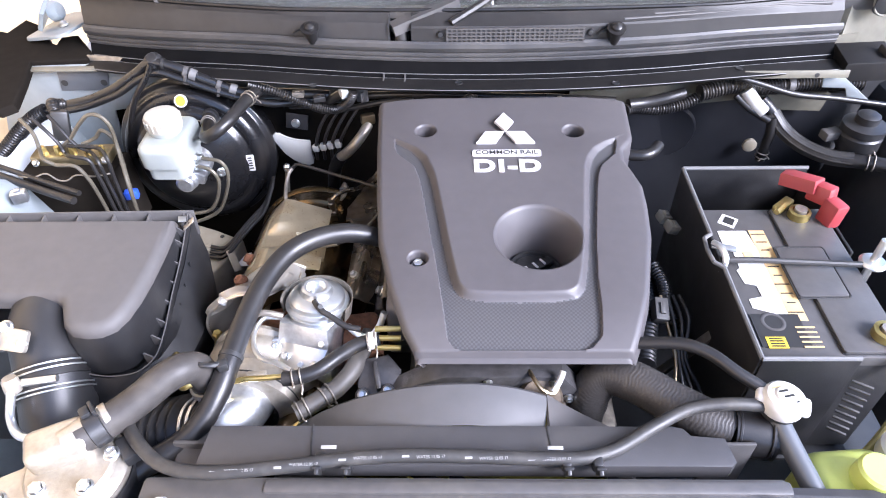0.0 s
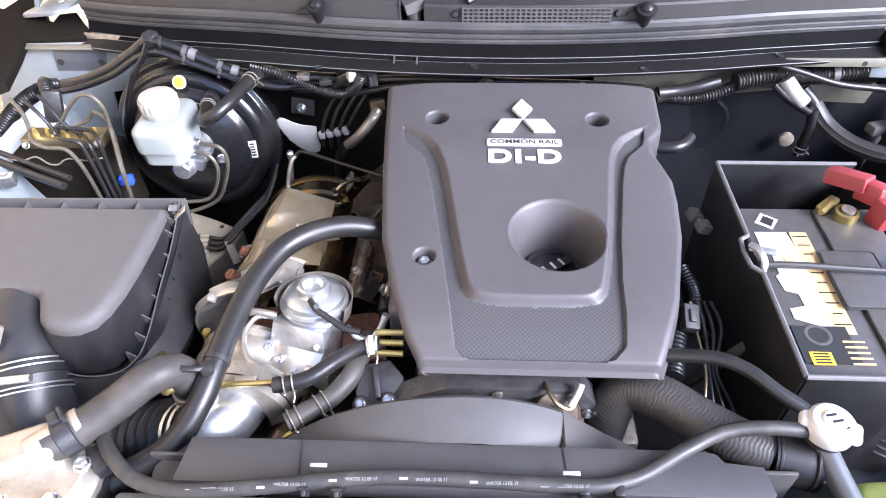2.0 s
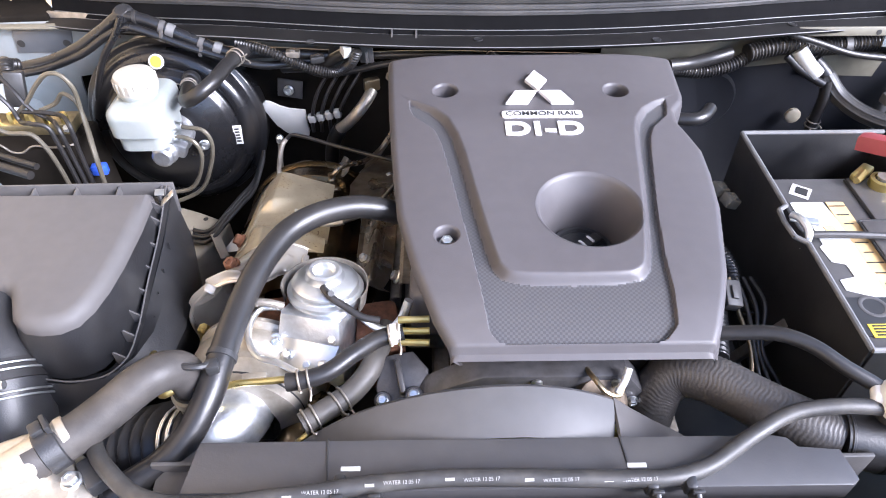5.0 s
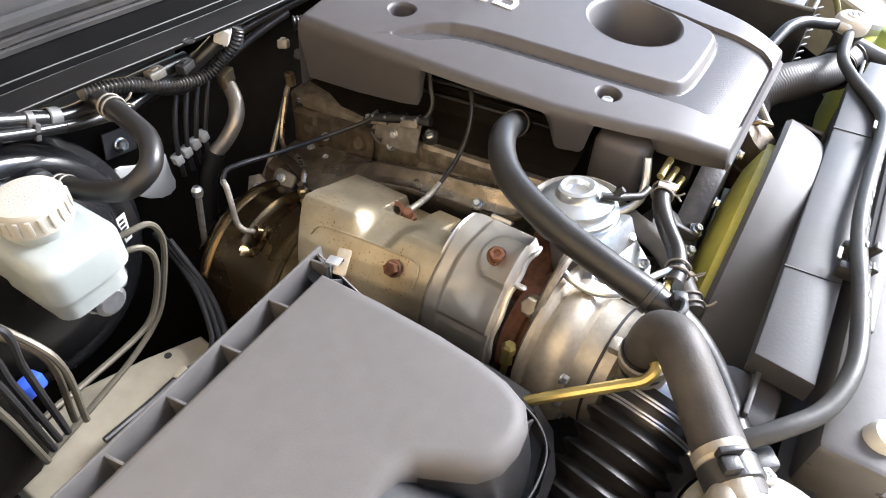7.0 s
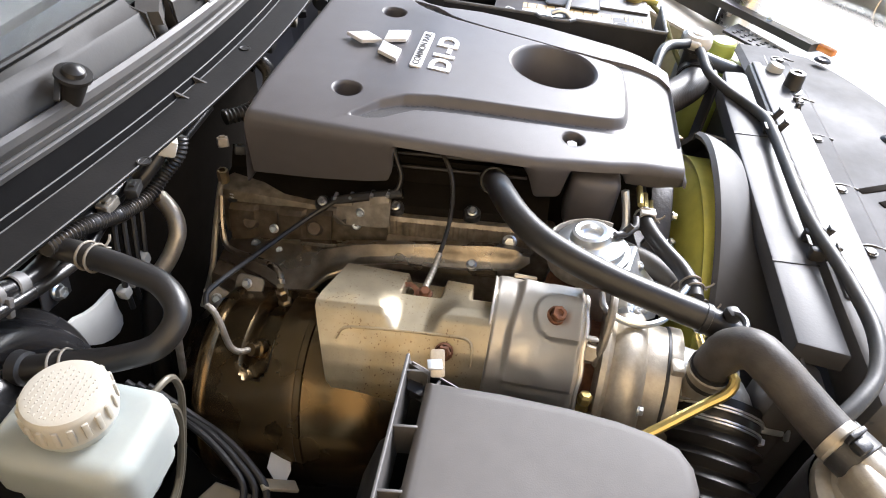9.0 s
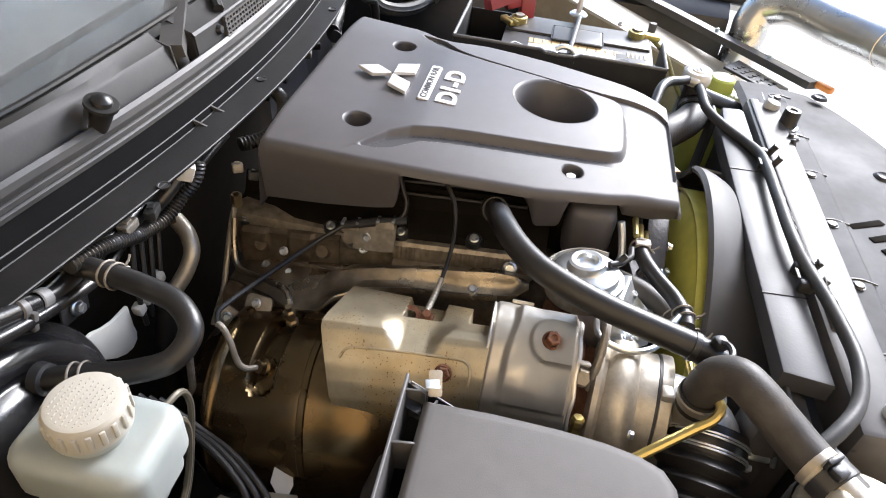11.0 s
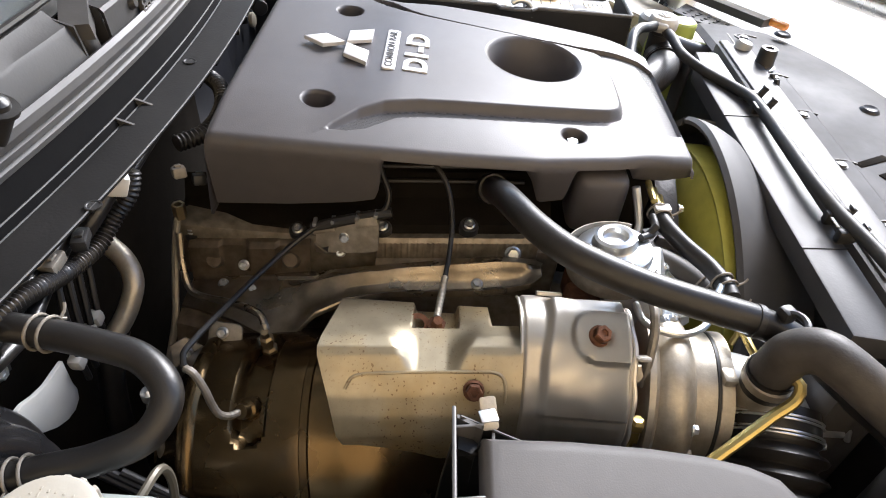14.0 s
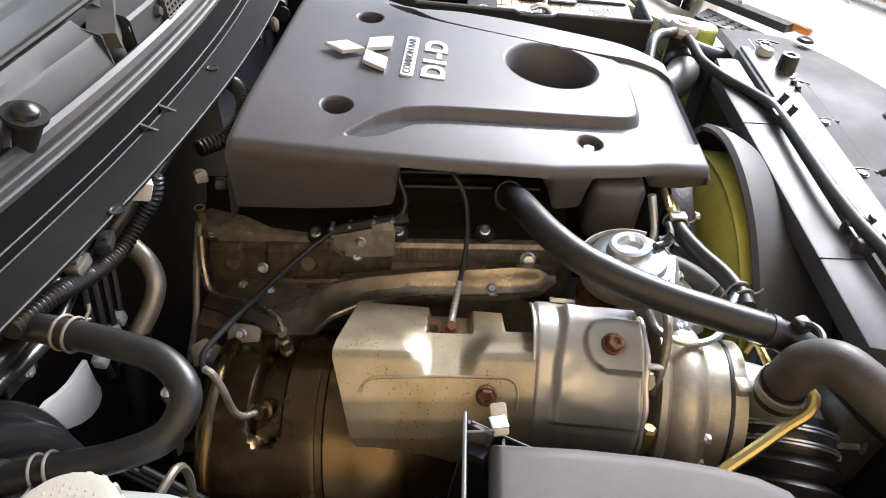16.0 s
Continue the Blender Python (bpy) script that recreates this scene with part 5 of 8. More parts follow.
def egr_valve():
    e = thing("egr_valve", (-0.24, 0.0, 0.85), "zinc plated vacuum valve canister on an aluminium body", "vacuum valve")
    m = aim((-0.239, 0.013, 0.90), (0.05, 0.14, 1))
    back = m.to_3x3().inverted() @ Vector((0.15, 1, 0))
    ra = math.atan2(back.y, back.x)
    part("canister", lathe([(0, 0.0765), (0.0085, 0.0765), (0.0105, 0.078), (0.0115, 0.0825), (0.0150, 0.0835), (0.0180, 0.0820), (0.0188, 0.0765), (0.0200, 0.0745), (0.0285, 0.0722), (0.0330, 0.0690), (0.0342, 0.0650), (0.0340, 0.0615), (0.0385, 0.0600), (0.0392, 0.0575), (0.0385, 0.0550), (0.0350, 0.0540), (0.0345, 0.043), (0.030, 0.040)], m, 48), ZINC, e)
    part("shield_ring", lathe([(0.0400, 0.046), (0.0428, 0.066), (0.0440, 0.066), (0.0412, 0.045)], m @ Matrix.Translation((0, 0.001, 0)), 48, arc=(ra - radians(112), ra + radians(112))), ALUDARK, e, "thin guard ring")
    part("base_plate", prism([(-0.030, 0.004), (0.026, 0.004), (0.030, -0.020), (0.026, -0.050), (0.016, -0.058), (-0.016, -0.056), (-0.027, -0.048), (-0.032, -0.020)], -0.002, 0.002, 0.0008, Matrix.Translation((-0.243, -0.010, 0.947)) @ pose(0, 0, 0, 34, 0, -14)), ZINC, e, "flat zinc plate")
    for u, v in ((-0.020, -0.040), (0.018, -0.044), (0.022, -0.018)):
        put("plate_bolt", BOLT_SMALL, Matrix.Translation((-0.243, -0.010, 0.947)) @ pose(0, 0, 0, 34, 0, -14) @ Matrix.Translation((u, v, 0.002)), e)
    # bracket shaped body leaning forward under the canister
    b = prism([(-0.031, 0.0), (0.031, 0.0), (0.034, -0.030), (0.040, -0.066), (0.030, -0.074), (0.012, -0.066), (0.0, -0.058), (-0.014, -0.066), (-0.032, -0.074), (-0.040, -0.064), (-0.034, -0.030)], -0.026, 0.022, 0.004)
    b.transform(Matrix.Translation((-0.243, 0.000, 0.950)) @ pose(0, 0, 0, 66, 0, -14))
    part("body", b, ALU, e, "bright cast body")
    part("base", box((0.070, 0.055, 0.05), (-0.248, 0.010, 0.862), (0, 0, 12), 0.006), ALUDARK, e)
    for p in ((-0.226, -0.030, 0.922), (-0.283, -0.022, 0.925), (-0.252, -0.042, 0.914)):
        part("lug", lathe([(0, 0.008), (0.0085, 0.008), (0.0105, 0.004), (0.011, -0.014)], aim(p, (0, -0.6, 0.8)), 18), ALU, e)
        put("bolt", BOLT_SMALL, aim(Vector(p) + Vector((0, -0.0048, 0.0064)), (0, -0.6, 0.8)), e)
    part("vacuum_nipple", lathe([(0, 0.016), (0.003, 0.016), (0.0035, 0.0), (0.005, -0.002)], aim((-0.228, -0.004, 0.975), (0.3, -0.6, 0.8)), 12), INK, e)
    return e


def throttle_body():
    """Castings and pipes in front of the valve."""
    t = thing("intake_throttle_pipe", (-0.28, -0.1, 0.85), "cast intake flange with a dark pipe below the valve", "intake pipe")
    part("pipe", tube([(-0.245, -0.045, 0.845), (-0.258, -0.080, 0.850), (-0.275, -0.110, 0.842), (-0.290, -0.140, 0.82)], 0.022, 20, ridge=0.0012, pitch=0.012), CATSTEEL, t, "dark stained pipe")
    part("flange", box((0.060, 0.016, 0.055), (-0.300, -0.052, 0.880), (0, 18, 22), 0.006), ALU, t, "bright cast flange")
    for p in ((-0.322, -0.058, 0.908), (-0.300, -0.068, 0.900), (-0.275, -0.060, 0.895)):
        put("bolt", BOLT_SMALL, aim(p, (0.1, -0.7, 0.7)), t)
    put("bolt", BOLT_RUST, aim((-0.303, -0.078, 0.898), (0.1, -0.7, 0.7)), t, "rusty bolt")
    part("iron_block", box((0.05, 0.07, 0.07), (-0.185, 0.005, 0.885), (0, 0, 10), 0.010), RUST, t, "rust-brown manifold casting")
    part("iron_block", box((0.09, 0.03, 0.03), (-0.270, 0.035, 0.905), (0, 0, 8), 0.008), RUST, t, "rust-brown manifold casting")
    part("bent_wire", tube([(-0.280, 0.006, 0.945), (-0.300, 0.004, 0.947), (-0.308, -0.008, 0.945), (-0.308, -0.030, 0.942), (-0.295, -0.052, 0.942), (-0.273, -0.063, 0.946), (-0.252, -0.076, 0.948)], 0.0032, 10), ZINC, t)
    part("fuel_return_pipe", tube([(-0.258, -0.079, 0.943), (-0.285, -0.081, 0.942), (-0.312, -0.083, 0.941), (-0.326, -0.087, 0.938), (-0.336, -0.095, 0.930)], 0.0034, 10), YZINC, t, "yellowish steel pipe")
    part("pipe_tab", box((0.022, 0.006, 0.002), (-0.292, -0.078, 0.947), (0, 0, 4), 0.0005), CASTLIGHT, t)
    return t


def alternator_bracket():
    k = thing("cast_bracket", (-0.16, -0.06, 0.90), "dull cast bracket with bolts beside the timing cover", "bracket")
    b = prism([(-0.022, -0.030), (0.026, -0.026), (0.030, 0.010), (0.016, 0.030), (-0.012, 0.028), (-0.024, 0.0)], -0.018, 0.004, 0.003, pose(-0.160, -0.060, 0.906, 28, 0, 8))
    part("arm", b, TIMINGCAST, k, "", 25)
    for p in ((-0.176, -0.077, 0.901), (-0.146, -0.074, 0.905)):
        part("boss", lathe([(0, 0.008), (0.0075, 0.008), (0.0090, 0.005), (0.0095, -0.012)], aim(p, (0, -0.5, 1)), 18), TIMINGCAST, k)
        put("bolt", BOLT_SMALL, aim(Vector(p) + Vector((0, -0.0036, 0.0072)), (0, -0.5, 1)), k)
    part("web", box((0.006, 0.034, 0.020), (-0.160, -0.058, 0.912), (20, 0, 12), 0.002), TIMINGCAST, k)


# ---- hoses ----
def hose(name, pts, r, label, category="hose", material=None, ends=(), ridge=0.0, pitch=0.005, clamps=ALUDARK, group=""):
    h = thing(name, pts[0], label, category, group)
    part("hose", tube(pts, r, 20 if r > 0.008 else 12, ridge=ridge, pitch=pitch), material or RUBBER, h)
    path = spline(pts, 0.004)
    for d in ends:
        i = int(d * (len(path) - 1))
        i = min(max(i, 1), len(path) - 2)
        clamp_band(path[i], path[i + 1] - path[i - 1], r + 0.0004, 0.009, clamps, h, label="spring hose clamp")
    return h


def all_hoses():
    # breather hose from under the cover, over the turbocharger to the front
    br = hose("breather_hose", [(-0.145, 0.128, 0.958), (-0.183, 0.120, 0.978), (-0.211, 0.113, 0.988), (-0.247, 0.096, 0.993), (-0.274, 0.072, 0.993), (-0.292, 0.039, 0.990), (-0.304, 0.001, 0.985), (-0.312, -0.041, 0.979),
                           (-0.317, -0.078, 0.972), (-0.324, -0.111, 0.960), (-0.338, -0.138, 0.945), (-0.356, -0.157, 0.935), (-0.385, -0.178, 0.930), (-0.42, -0.20, 0.92)], 0.0128, "thick black rubber breather hose arching over the turbocharger", "hose")
    part("end_cuff", tube([(-0.145, 0.128, 0.956), (-0.158, 0.1255, 0.9645)], 0.0148, 20), RUBBER, br)
    part("tie_band", lathe([(0.0130, -0.003), (0.0140, -0.0025), (0.0140, 0.0025), (0.0130, 0.003)], aim((-0.3165, -0.0745, 0.9727), (-0.15, -1, -0.18)), 20), PLASTIC, br)
    h = hose("coolant_hose", [(-0.344, -0.090, 0.930), (-0.346, -0.088, 0.955), (-0.350, -0.092, 0.977), (-0.359, -0.103, 0.989), (-0.373, -0.115, 0.989), (-0.391, -0.132, 0.983), (-0.413, -0.151, 0.977), (-0.433, -0.168, 0.975), (-0.444, -0.1775, 0.9745)], 0.0172,
             "dusty black rubber coolant hose bent down into the turbo elbow", "hose", material=DUSTHOSE)
    part("cuff", tube([(-0.344, -0.090, 0.928), (-0.3455, -0.088, 0.948)], 0.019, 20), RUBBER, h)
    b = tube([(-0.318, -0.090, 0.985), (-0.324, -0.098, 0.990), (-0.336, -0.100, 0.992), (-0.348, -0.094, 0.990)], 0.003, 8)
    box((0.012, 0.012, 0.012), (-0.318, -0.094, 0.984), (0, 0, 20), 0.003, bm=b)
    solo("hose_tie", b, PLASTIC, "black plastic clip joining two hoses", "hose clip")
    hose("vacuum_hose", [(-0.178, -0.026, 0.962), (-0.195, -0.024, 0.965), (-0.212, -0.016, 0.972), (-0.226, -0.009, 0.978), (-0.234, 0.002, 0.980)], 0.0036, "thin black rubber vacuum hose to the valve canister", "hose")
    hose("fuel_hose", [(-0.155, -0.036, 0.955), (-0.178, -0.041, 0.953), (-0.200, -0.054, 0.949), (-0.226, -0.074, 0.945), (-0.250, -0.082, 0.944), (-0.262, -0.083, 0.943)], 0.0085, "short black rubber fuel hose with spring clamps", "hose", ends=(0.1, 0.88))
    hose("drain_hose", [(-0.172, 0.000, 0.922), (-0.181, -0.024, 0.919), (-0.189, -0.050, 0.916), (-0.207, -0.075, 0.912), (-0.230, -0.093, 0.910), (-0.250, -0.106, 0.908)], 0.0112, "short grey dusty rubber hose with a crimped end", "hose", ends=(0.72, 0.95), material=DUSTRUBBER)
    u = thing("pipe_unions", (-0.15, -0.03, 0.95), "brass coloured pipe unions leaving the engine cover", "pipe unions")
    for i in range(3):
        part("pipe", tube([(-0.130, -0.030 - 0.008 * i, 0.968 - 0.008 * i), (-0.160, -0.030 - 0.007 * i, 0.967 - 0.008 * i)], 0.0035, 10), BRASS, u)
    part("tag", box((0.010, 0.016, 0.014), (-0.163, -0.039, 0.957), (0, 0, 6), 0.001), PAPER, u, "white paper tag")
    # hose along the front, printed with a maker's line
    f = hose("overflow_hose", [(0.255, -0.136, 0.972), (0.217, -0.136, 0.976), (0.174, -0.140, 0.973), (0.136, -0.158, 0.971), (0.089, -0.186, 0.972), (0.059, -0.196, 0.975), (0.018, -0.198, 0.977), (-0.052, -0.197, 0.979), (-0.123, -0.197, 0.980),
                              (-0.170, -0.201, 0.980), (-0.238, -0.211, 0.982), (-0.308, -0.216, 0.981), (-0.350, -0.206, 0.977), (-0.380, -0.184, 0.974), (-0.400, -0.163, 0.966), (-0.41, -0.15, 0.955)], 0.0068, "long dusty black overflow hose clipped along the radiator top", "hose", material=HOSEMID)
    def front_hose(x):
        """Centre line of the front hose."""
        return lerp_list([(-0.308, -0.216), (-0.238, -0.211), (-0.170, -0.201), (-0.123, -0.197), (0.018, -0.198), (0.059, -0.196)], x), lerp_list([(-0.308, 0.981), (-0.238, 0.982), (-0.123, 0.980), (0.059, 0.975)], x)
    for k in range(6):
        x = 0.030 - 0.060 * k
        y, z = front_hose(x)
        write("WATER 12 05 17", 0.0040, pose(x, y - 0.0040, z + 0.0064, 32, 0, 2), PRINTGREY, f, "lettering", 0.0001, 0.0, 0.95)
        y, z = front_hose(x - 0.024)
        part("print_mark", box((0.007, 0.0022, 0.0003), (x - 0.024, y - 0.0039, z + 0.0061), (32, 0, 2)), PRINTGREY, f, "white printed bar")
    for x in (0.070, 0.040, -0.170, -0.198):
        c = thing("hose_clip", (x, -0.20, 0.965), "black plastic hose clip on the radiator top", "hose clip", "clips along the front hose")
        b = box((0.010, 0.016, 0.014), (x, -0.199, 0.972), (0, 0, 0), 0.003)
        part("saddle", b, PLASTIC, c)
        b = box((0.004, 0.008, 0.020), (x, -0.211, 0.976), (25, 0, 0), 0.001)
        box((0.009, 0.003, 0.004), (x, -0.213, 0.985), (0, 0, 0), 0.001, bm=b)
        part("latch", b, PLASTIC, c)
    for x in (0.030, -0.190):
        solo("paper_tag", box((0.015, 0.0036, 0.0012), (x, -0.189, 0.9812), (12, 0, 0), 0.0004), PRINTGREY, "small faded paper tag on the front hose", "tag", "tags on the hose")
    # radiator hose with knitted sleeve
    r = thing("radiator_hose", (0.084, -0.088, 0.850), "wide black radiator hose in a chevron knit sleeve", "hose")
    path = spline([(0.084, -0.088, 0.850), (0.087, -0.080, 0.885), (0.095, -0.069, 0.910), (0.110, -0.066, 0.926), (0.134, -0.079, 0.934), (0.172, -0.109, 0.936), (0.200, -0.127, 0.935), (0.226, -0.138, 0.932)], 0.0012)

    def knit(d):
        out = []
        for k in range(72):
            a = 2 * math.pi * k / 72
            zig = abs((k / 4.5) % 2 - 1)
            q = 0.0232 + 0.00030 * math.sin(2 * math.pi * (d / 0.0038 + zig * 0.62))
            out.append((q * math.cos(a), q * math.sin(a)))
        return out
    part("sleeve", sweep(path, knit), BRAID, r, "", 80)
    for d in (0.230, 0.262):
        part("cuff_ring", lathe([(0.0260, -0.002), (0.0272, -0.001), (0.0272, 0.001), (0.0260, 0.002)], aim((d, -0.1387 - (d - 0.23) * 0.2, 0.9317), (1, -0.2, -0.05)), 28), RUBBER, r)
    part("cuff", tube([(0.226, -0.138, 0.932), (0.268, -0.146, 0.930)], 0.0262, 28), RUBBER, r)
    hose("bypass_hose", [(0.118, -0.055, 0.972), (0.150, -0.062, 0.982), (0.181, -0.070, 0.990), (0.206, -0.083, 0.990), (0.230, -0.103, 0.984), (0.252, -0.118, 0.978), (0.262, -0.128, 0.974)], 0.0070, "thin black hose running to the radiator filler neck", "hose")
    # vacuum hose of the brake servo, bent in a wide U
    hose("servo_hose", [(-0.392, 0.478, 0.995), (-0.398, 0.450, 1.000), (-0.404, 0.422, 1.004), (-0.411, 0.388, 1.006), (-0.420, 0.354, 1.004), (-0.437, 0.336, 0.996), (-0.456, 0.342, 0.983), (-0.468, 0.370, 0.972), (-0.476, 0.405, 0.965), (-0.484, 0.440, 0.958)], 0.0098,
         "black rubber vacuum hose bent in a U to the brake servo", "hose", ends=(0.22, 0.9))
    # bent pipe end beside the cover
    solo("bent_pipe_end", tube([(0.160, 0.300, 0.975), (0.190, 0.292, 0.980), (0.212, 0.288, 0.982), (0.226, 0.294, 0.983), (0.240, 0.312, 0.983)], 0.0085, 14), RUBBER, "dark bent rubber pipe end beside the engine cover", "pipe")


# ---- air box ----
def air_box():
    a = thing("air_filter_box", (-0.6, 0.06, 0.75), "dark grey plastic air filter box with ribbed rim and steel clip", "air filter box")
    out = [(-0.80, 0.145), (-0.80, 0.003), (-0.545, 0.003), (-0.535, -0.004), (-0.528, -0.018), (-0.519, -0.036), (-0.506, -0.046), (-0.488, -0.049), (-0.472, -0.047), (-0.458, -0.038), (-0.450, -0.020), (-0.445, 0.005), (-0.442, 0.040), (-0.441, 0.090), (-0.443, 0.145)]
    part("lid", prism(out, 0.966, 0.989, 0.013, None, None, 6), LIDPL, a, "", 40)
    # Engine side of the grey lid: a black skin carries its shade.
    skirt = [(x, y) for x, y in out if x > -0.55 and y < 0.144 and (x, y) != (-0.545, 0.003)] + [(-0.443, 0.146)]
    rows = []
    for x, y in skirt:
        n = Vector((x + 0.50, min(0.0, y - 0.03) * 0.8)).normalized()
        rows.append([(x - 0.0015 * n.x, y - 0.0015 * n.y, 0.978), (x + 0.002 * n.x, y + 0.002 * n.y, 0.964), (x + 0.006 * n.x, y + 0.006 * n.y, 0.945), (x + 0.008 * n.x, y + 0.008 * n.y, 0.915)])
    part("lid_skirt", sheet(rows, 0.002), BLACKPL, a, "lid side coloured black for its shade")
    # sloping parting flange with its fin, ribs up to the lid, and the bulging box side
    fin = spline([(-0.4305, 0.158, 0.984), (-0.4315, 0.105, 0.957), (-0.4300, 0.045, 0.942), (-0.4270, -0.010, 0.930), (-0.4300, -0.038, 0.924), (-0.445, -0.056, 0.920), (-0.475, -0.062, 0.918), (-0.510, -0.058, 0.918)], 0.004)
    up = Vector((0, 0, 1))
    rows = []
    for i, p in enumerate(fin):
        d = (fin[min(i + 1, len(fin) - 1)] - fin[max(i - 1, 0)]).cross(up).normalized()
        d = d if d.x * 1.0 - d.y > 0 else -d
        rows.append([p - d * 0.016 - up * 0.011, p - d * 0.0012 - up * 0.010, p - d * 0.0010, p + d * 0.0010, p + d * 0.0012 - up * 0.012, p + d * 0.003 - up * 0.014])
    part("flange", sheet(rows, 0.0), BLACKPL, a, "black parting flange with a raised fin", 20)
    # Paler bead stands in for the light along the fin's top.
    bead = part("fin_edge", tube([p + up * 0.0004 for p in fin], 0.0009, 6), PLASTIC2, a, "paler bead drawn as light on the fin edge")
    bulge = [(-0.428, 0.164), (-0.418, 0.140), (-0.409, 0.108), (-0.402, 0.063), (-0.396, 0.019), (-0.400, -0.020), (-0.420, -0.050), (-0.450, -0.066), (-0.480, -0.070), (-0.512, -0.066)]
    m = len(fin) - 1
    rows = []
    for k, q in enumerate(bulge):
        p = fin[int(k / (len(bulge) - 1) * m)]
        rows.append([(p.x + 0.001, p.y - 0.0005, p.z - 0.011), (0.55 * p.x + 0.45 * q[0], 0.55 * p.y + 0.45 * q[1], 0.5 * p.z + 0.5 * 0.908), (q[0], q[1], 0.900), (q[0] - 0.006, q[1] + 0.003, 0.86), (q[0] - 0.016, q[1] + 0.006, 0.78), (q[0] - 0.02, q[1] + 0.01, 0.70)])
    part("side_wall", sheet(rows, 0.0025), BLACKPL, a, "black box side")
    part("base", box((0.34, 0.15, 0.24), (-0.64, 0.080, 0.77), (0, 0, 0), 0.01), PLASTIC, a)
    for y in (0.137, 0.120, 0.094, 0.064, 0.036, 0.010, -0.016, -0.040):
        p = min(fin, key=lambda v: abs(v.y - y) + (1 if v.x < -0.44 else 0))
        r = bmesh.new()
        o = [p + Vector((-0.001, 0, -0.001)), p + Vector((-0.001, 0, -0.011)), p + Vector((-0.013, 0.001, -0.011)), p + Vector((-0.013, 0.001, 0.006)), p + Vector((-0.011, 0.001, 0.0065))]
        vs = [[r.verts.new(c + Vector((0, w, 0))) for c in o] for w in (-0.0009, 0.0009)]
        r.faces.new(vs[0]), r.faces.new(vs[1][::-1])
        for k in range(5):
            r.faces.new((vs[0][k], vs[1][k], vs[1][(k + 1) % 5], vs[0][(k + 1) % 5]))
        bmesh.ops.recalc_face_normals(r, faces=r.faces[:])
        part("rib", r, PLASTIC2, a)
    for y in (0.100, 0.070, 0.040, 0.012):
        p = min(fin, key=lambda v: abs(v.y - y) + (1 if v.x < -0.44 else 0))
        part("side_rib", box((0.0016, 0.0016, 0.045), (p.x + 0.0065, p.y, p.z - 0.030), (0, 8, 0), 0.0004), BLACKPL, a)
    part("rim", box((0.385, 0.0028, 0.040), (-0.616, 0.157, 0.966), (-6, 0, 1.0), 0.001), PLASTIC2, a)
    part("rim_skirt", sheet([[(x, 0.161, 0.950), (x, 0.172, 0.935), (x, 0.185, 0.88), (x, 0.19, 0.78)] for x in (-0.82, -0.70, -0.55, -0.470)], 0.003), BLACKPL, a)
    for i in range(8):
        x = -0.436 - 0.048 * i
        part("web", box((0.0022, 0.018, 0.034), (x, 0.152, 0.966), (0, 0, 8), 0.0005), PLASTIC2, a)
    part("corner_brace", prism([(-0.428, 0.160), (-0.436, 0.1445), (-0.4385, 0.1445), (-0.431, 0.160)], 0.945, 0.983), PLASTIC2, a)
    cl = prism(rounded(-0.0055, 0.0055, -0.012, 0.009, 0.002), 0, 0.0014, 0.0003, pose(-0.4235, 0.140, 0.982, 40, 0, -76))
    c = part("clip", cl, CASTLIGHT, a, "bright steel spring clip")
    part("clip_hook", box((0.011, 0.010, 0.0014), (-0.4320, 0.141, 0.9885), (-10, 0, -76), 0.0004), ZINC, c)
    part("clip_hole", lathe([(0, 0.0018), (0.0016, 0.0018), (0.0016, 0)], pose(-0.4235, 0.140, 0.982, 40, 0, -76), 10), INK, c)
    # intake neck with sensor and clamp
    n = part("outlet_neck", tube([(-0.575, 0.030, 0.945), (-0.568, -0.010, 0.940), (-0.552, -0.045, 0.925), (-0.540, -0.080, 0.90), (-0.530, -0.120, 0.86), (-0.52, -0.15, 0.80)], 0.042, 28), PLASTIC, a, "black air outlet neck")
    part("neck_rim", tube([(-0.552, -0.052, 0.922), (-0.545, -0.068, 0.912)], 0.046, 28), RUBBER, n)
    clamp_band((-0.549, -0.058, 0.918), (0.3, -0.75, -0.45), 0.0465, 0.006, ZINC, n, label="bright worm clamp", ears=False)
    clamp_band((-0.541, -0.076, 0.905), (0.25, -0.75, -0.5), 0.0455, 0.005, ZINC, n, label="bright worm clamp", ears=False)
    part("clamp_screw", lathe([(0, 0.02), (0.004, 0.02), (0.005, -0.02), (0, -0.02)], aim((-0.535, -0.090, 0.950), (1, 0.1, 0.1)), 10), ZINC, n)
    s = part("sensor", prism(rounded(-0.020, 0.020, -0.013, 0.013, 0.004), 0, 0.006, 0.0015, pose(-0.572, -0.052, 0.975, 38, 0, -10)), CASTLIGHT, a, "metal flanged air sensor")
    part("plug", box((0.036, 0.020, 0.020), (-0.606, -0.052, 0.972), (20, 0, -6), 0.003), INK, s)
    part("plug_edge", box((0.004, 0.022, 0.022), (-0.588, -0.052, 0.974), (20, 0, -6), 0.001), PLASTIC2, s)
    put("bolt", BOLT_SMALL, aim((-0.558, -0.058, 0.976), (0, -0.6, 0.8)), a)
    put("bolt", BOLT_ZINC, aim((-0.580, -0.042, 0.985), (0, -0.6, 0.8)), a)
    return a


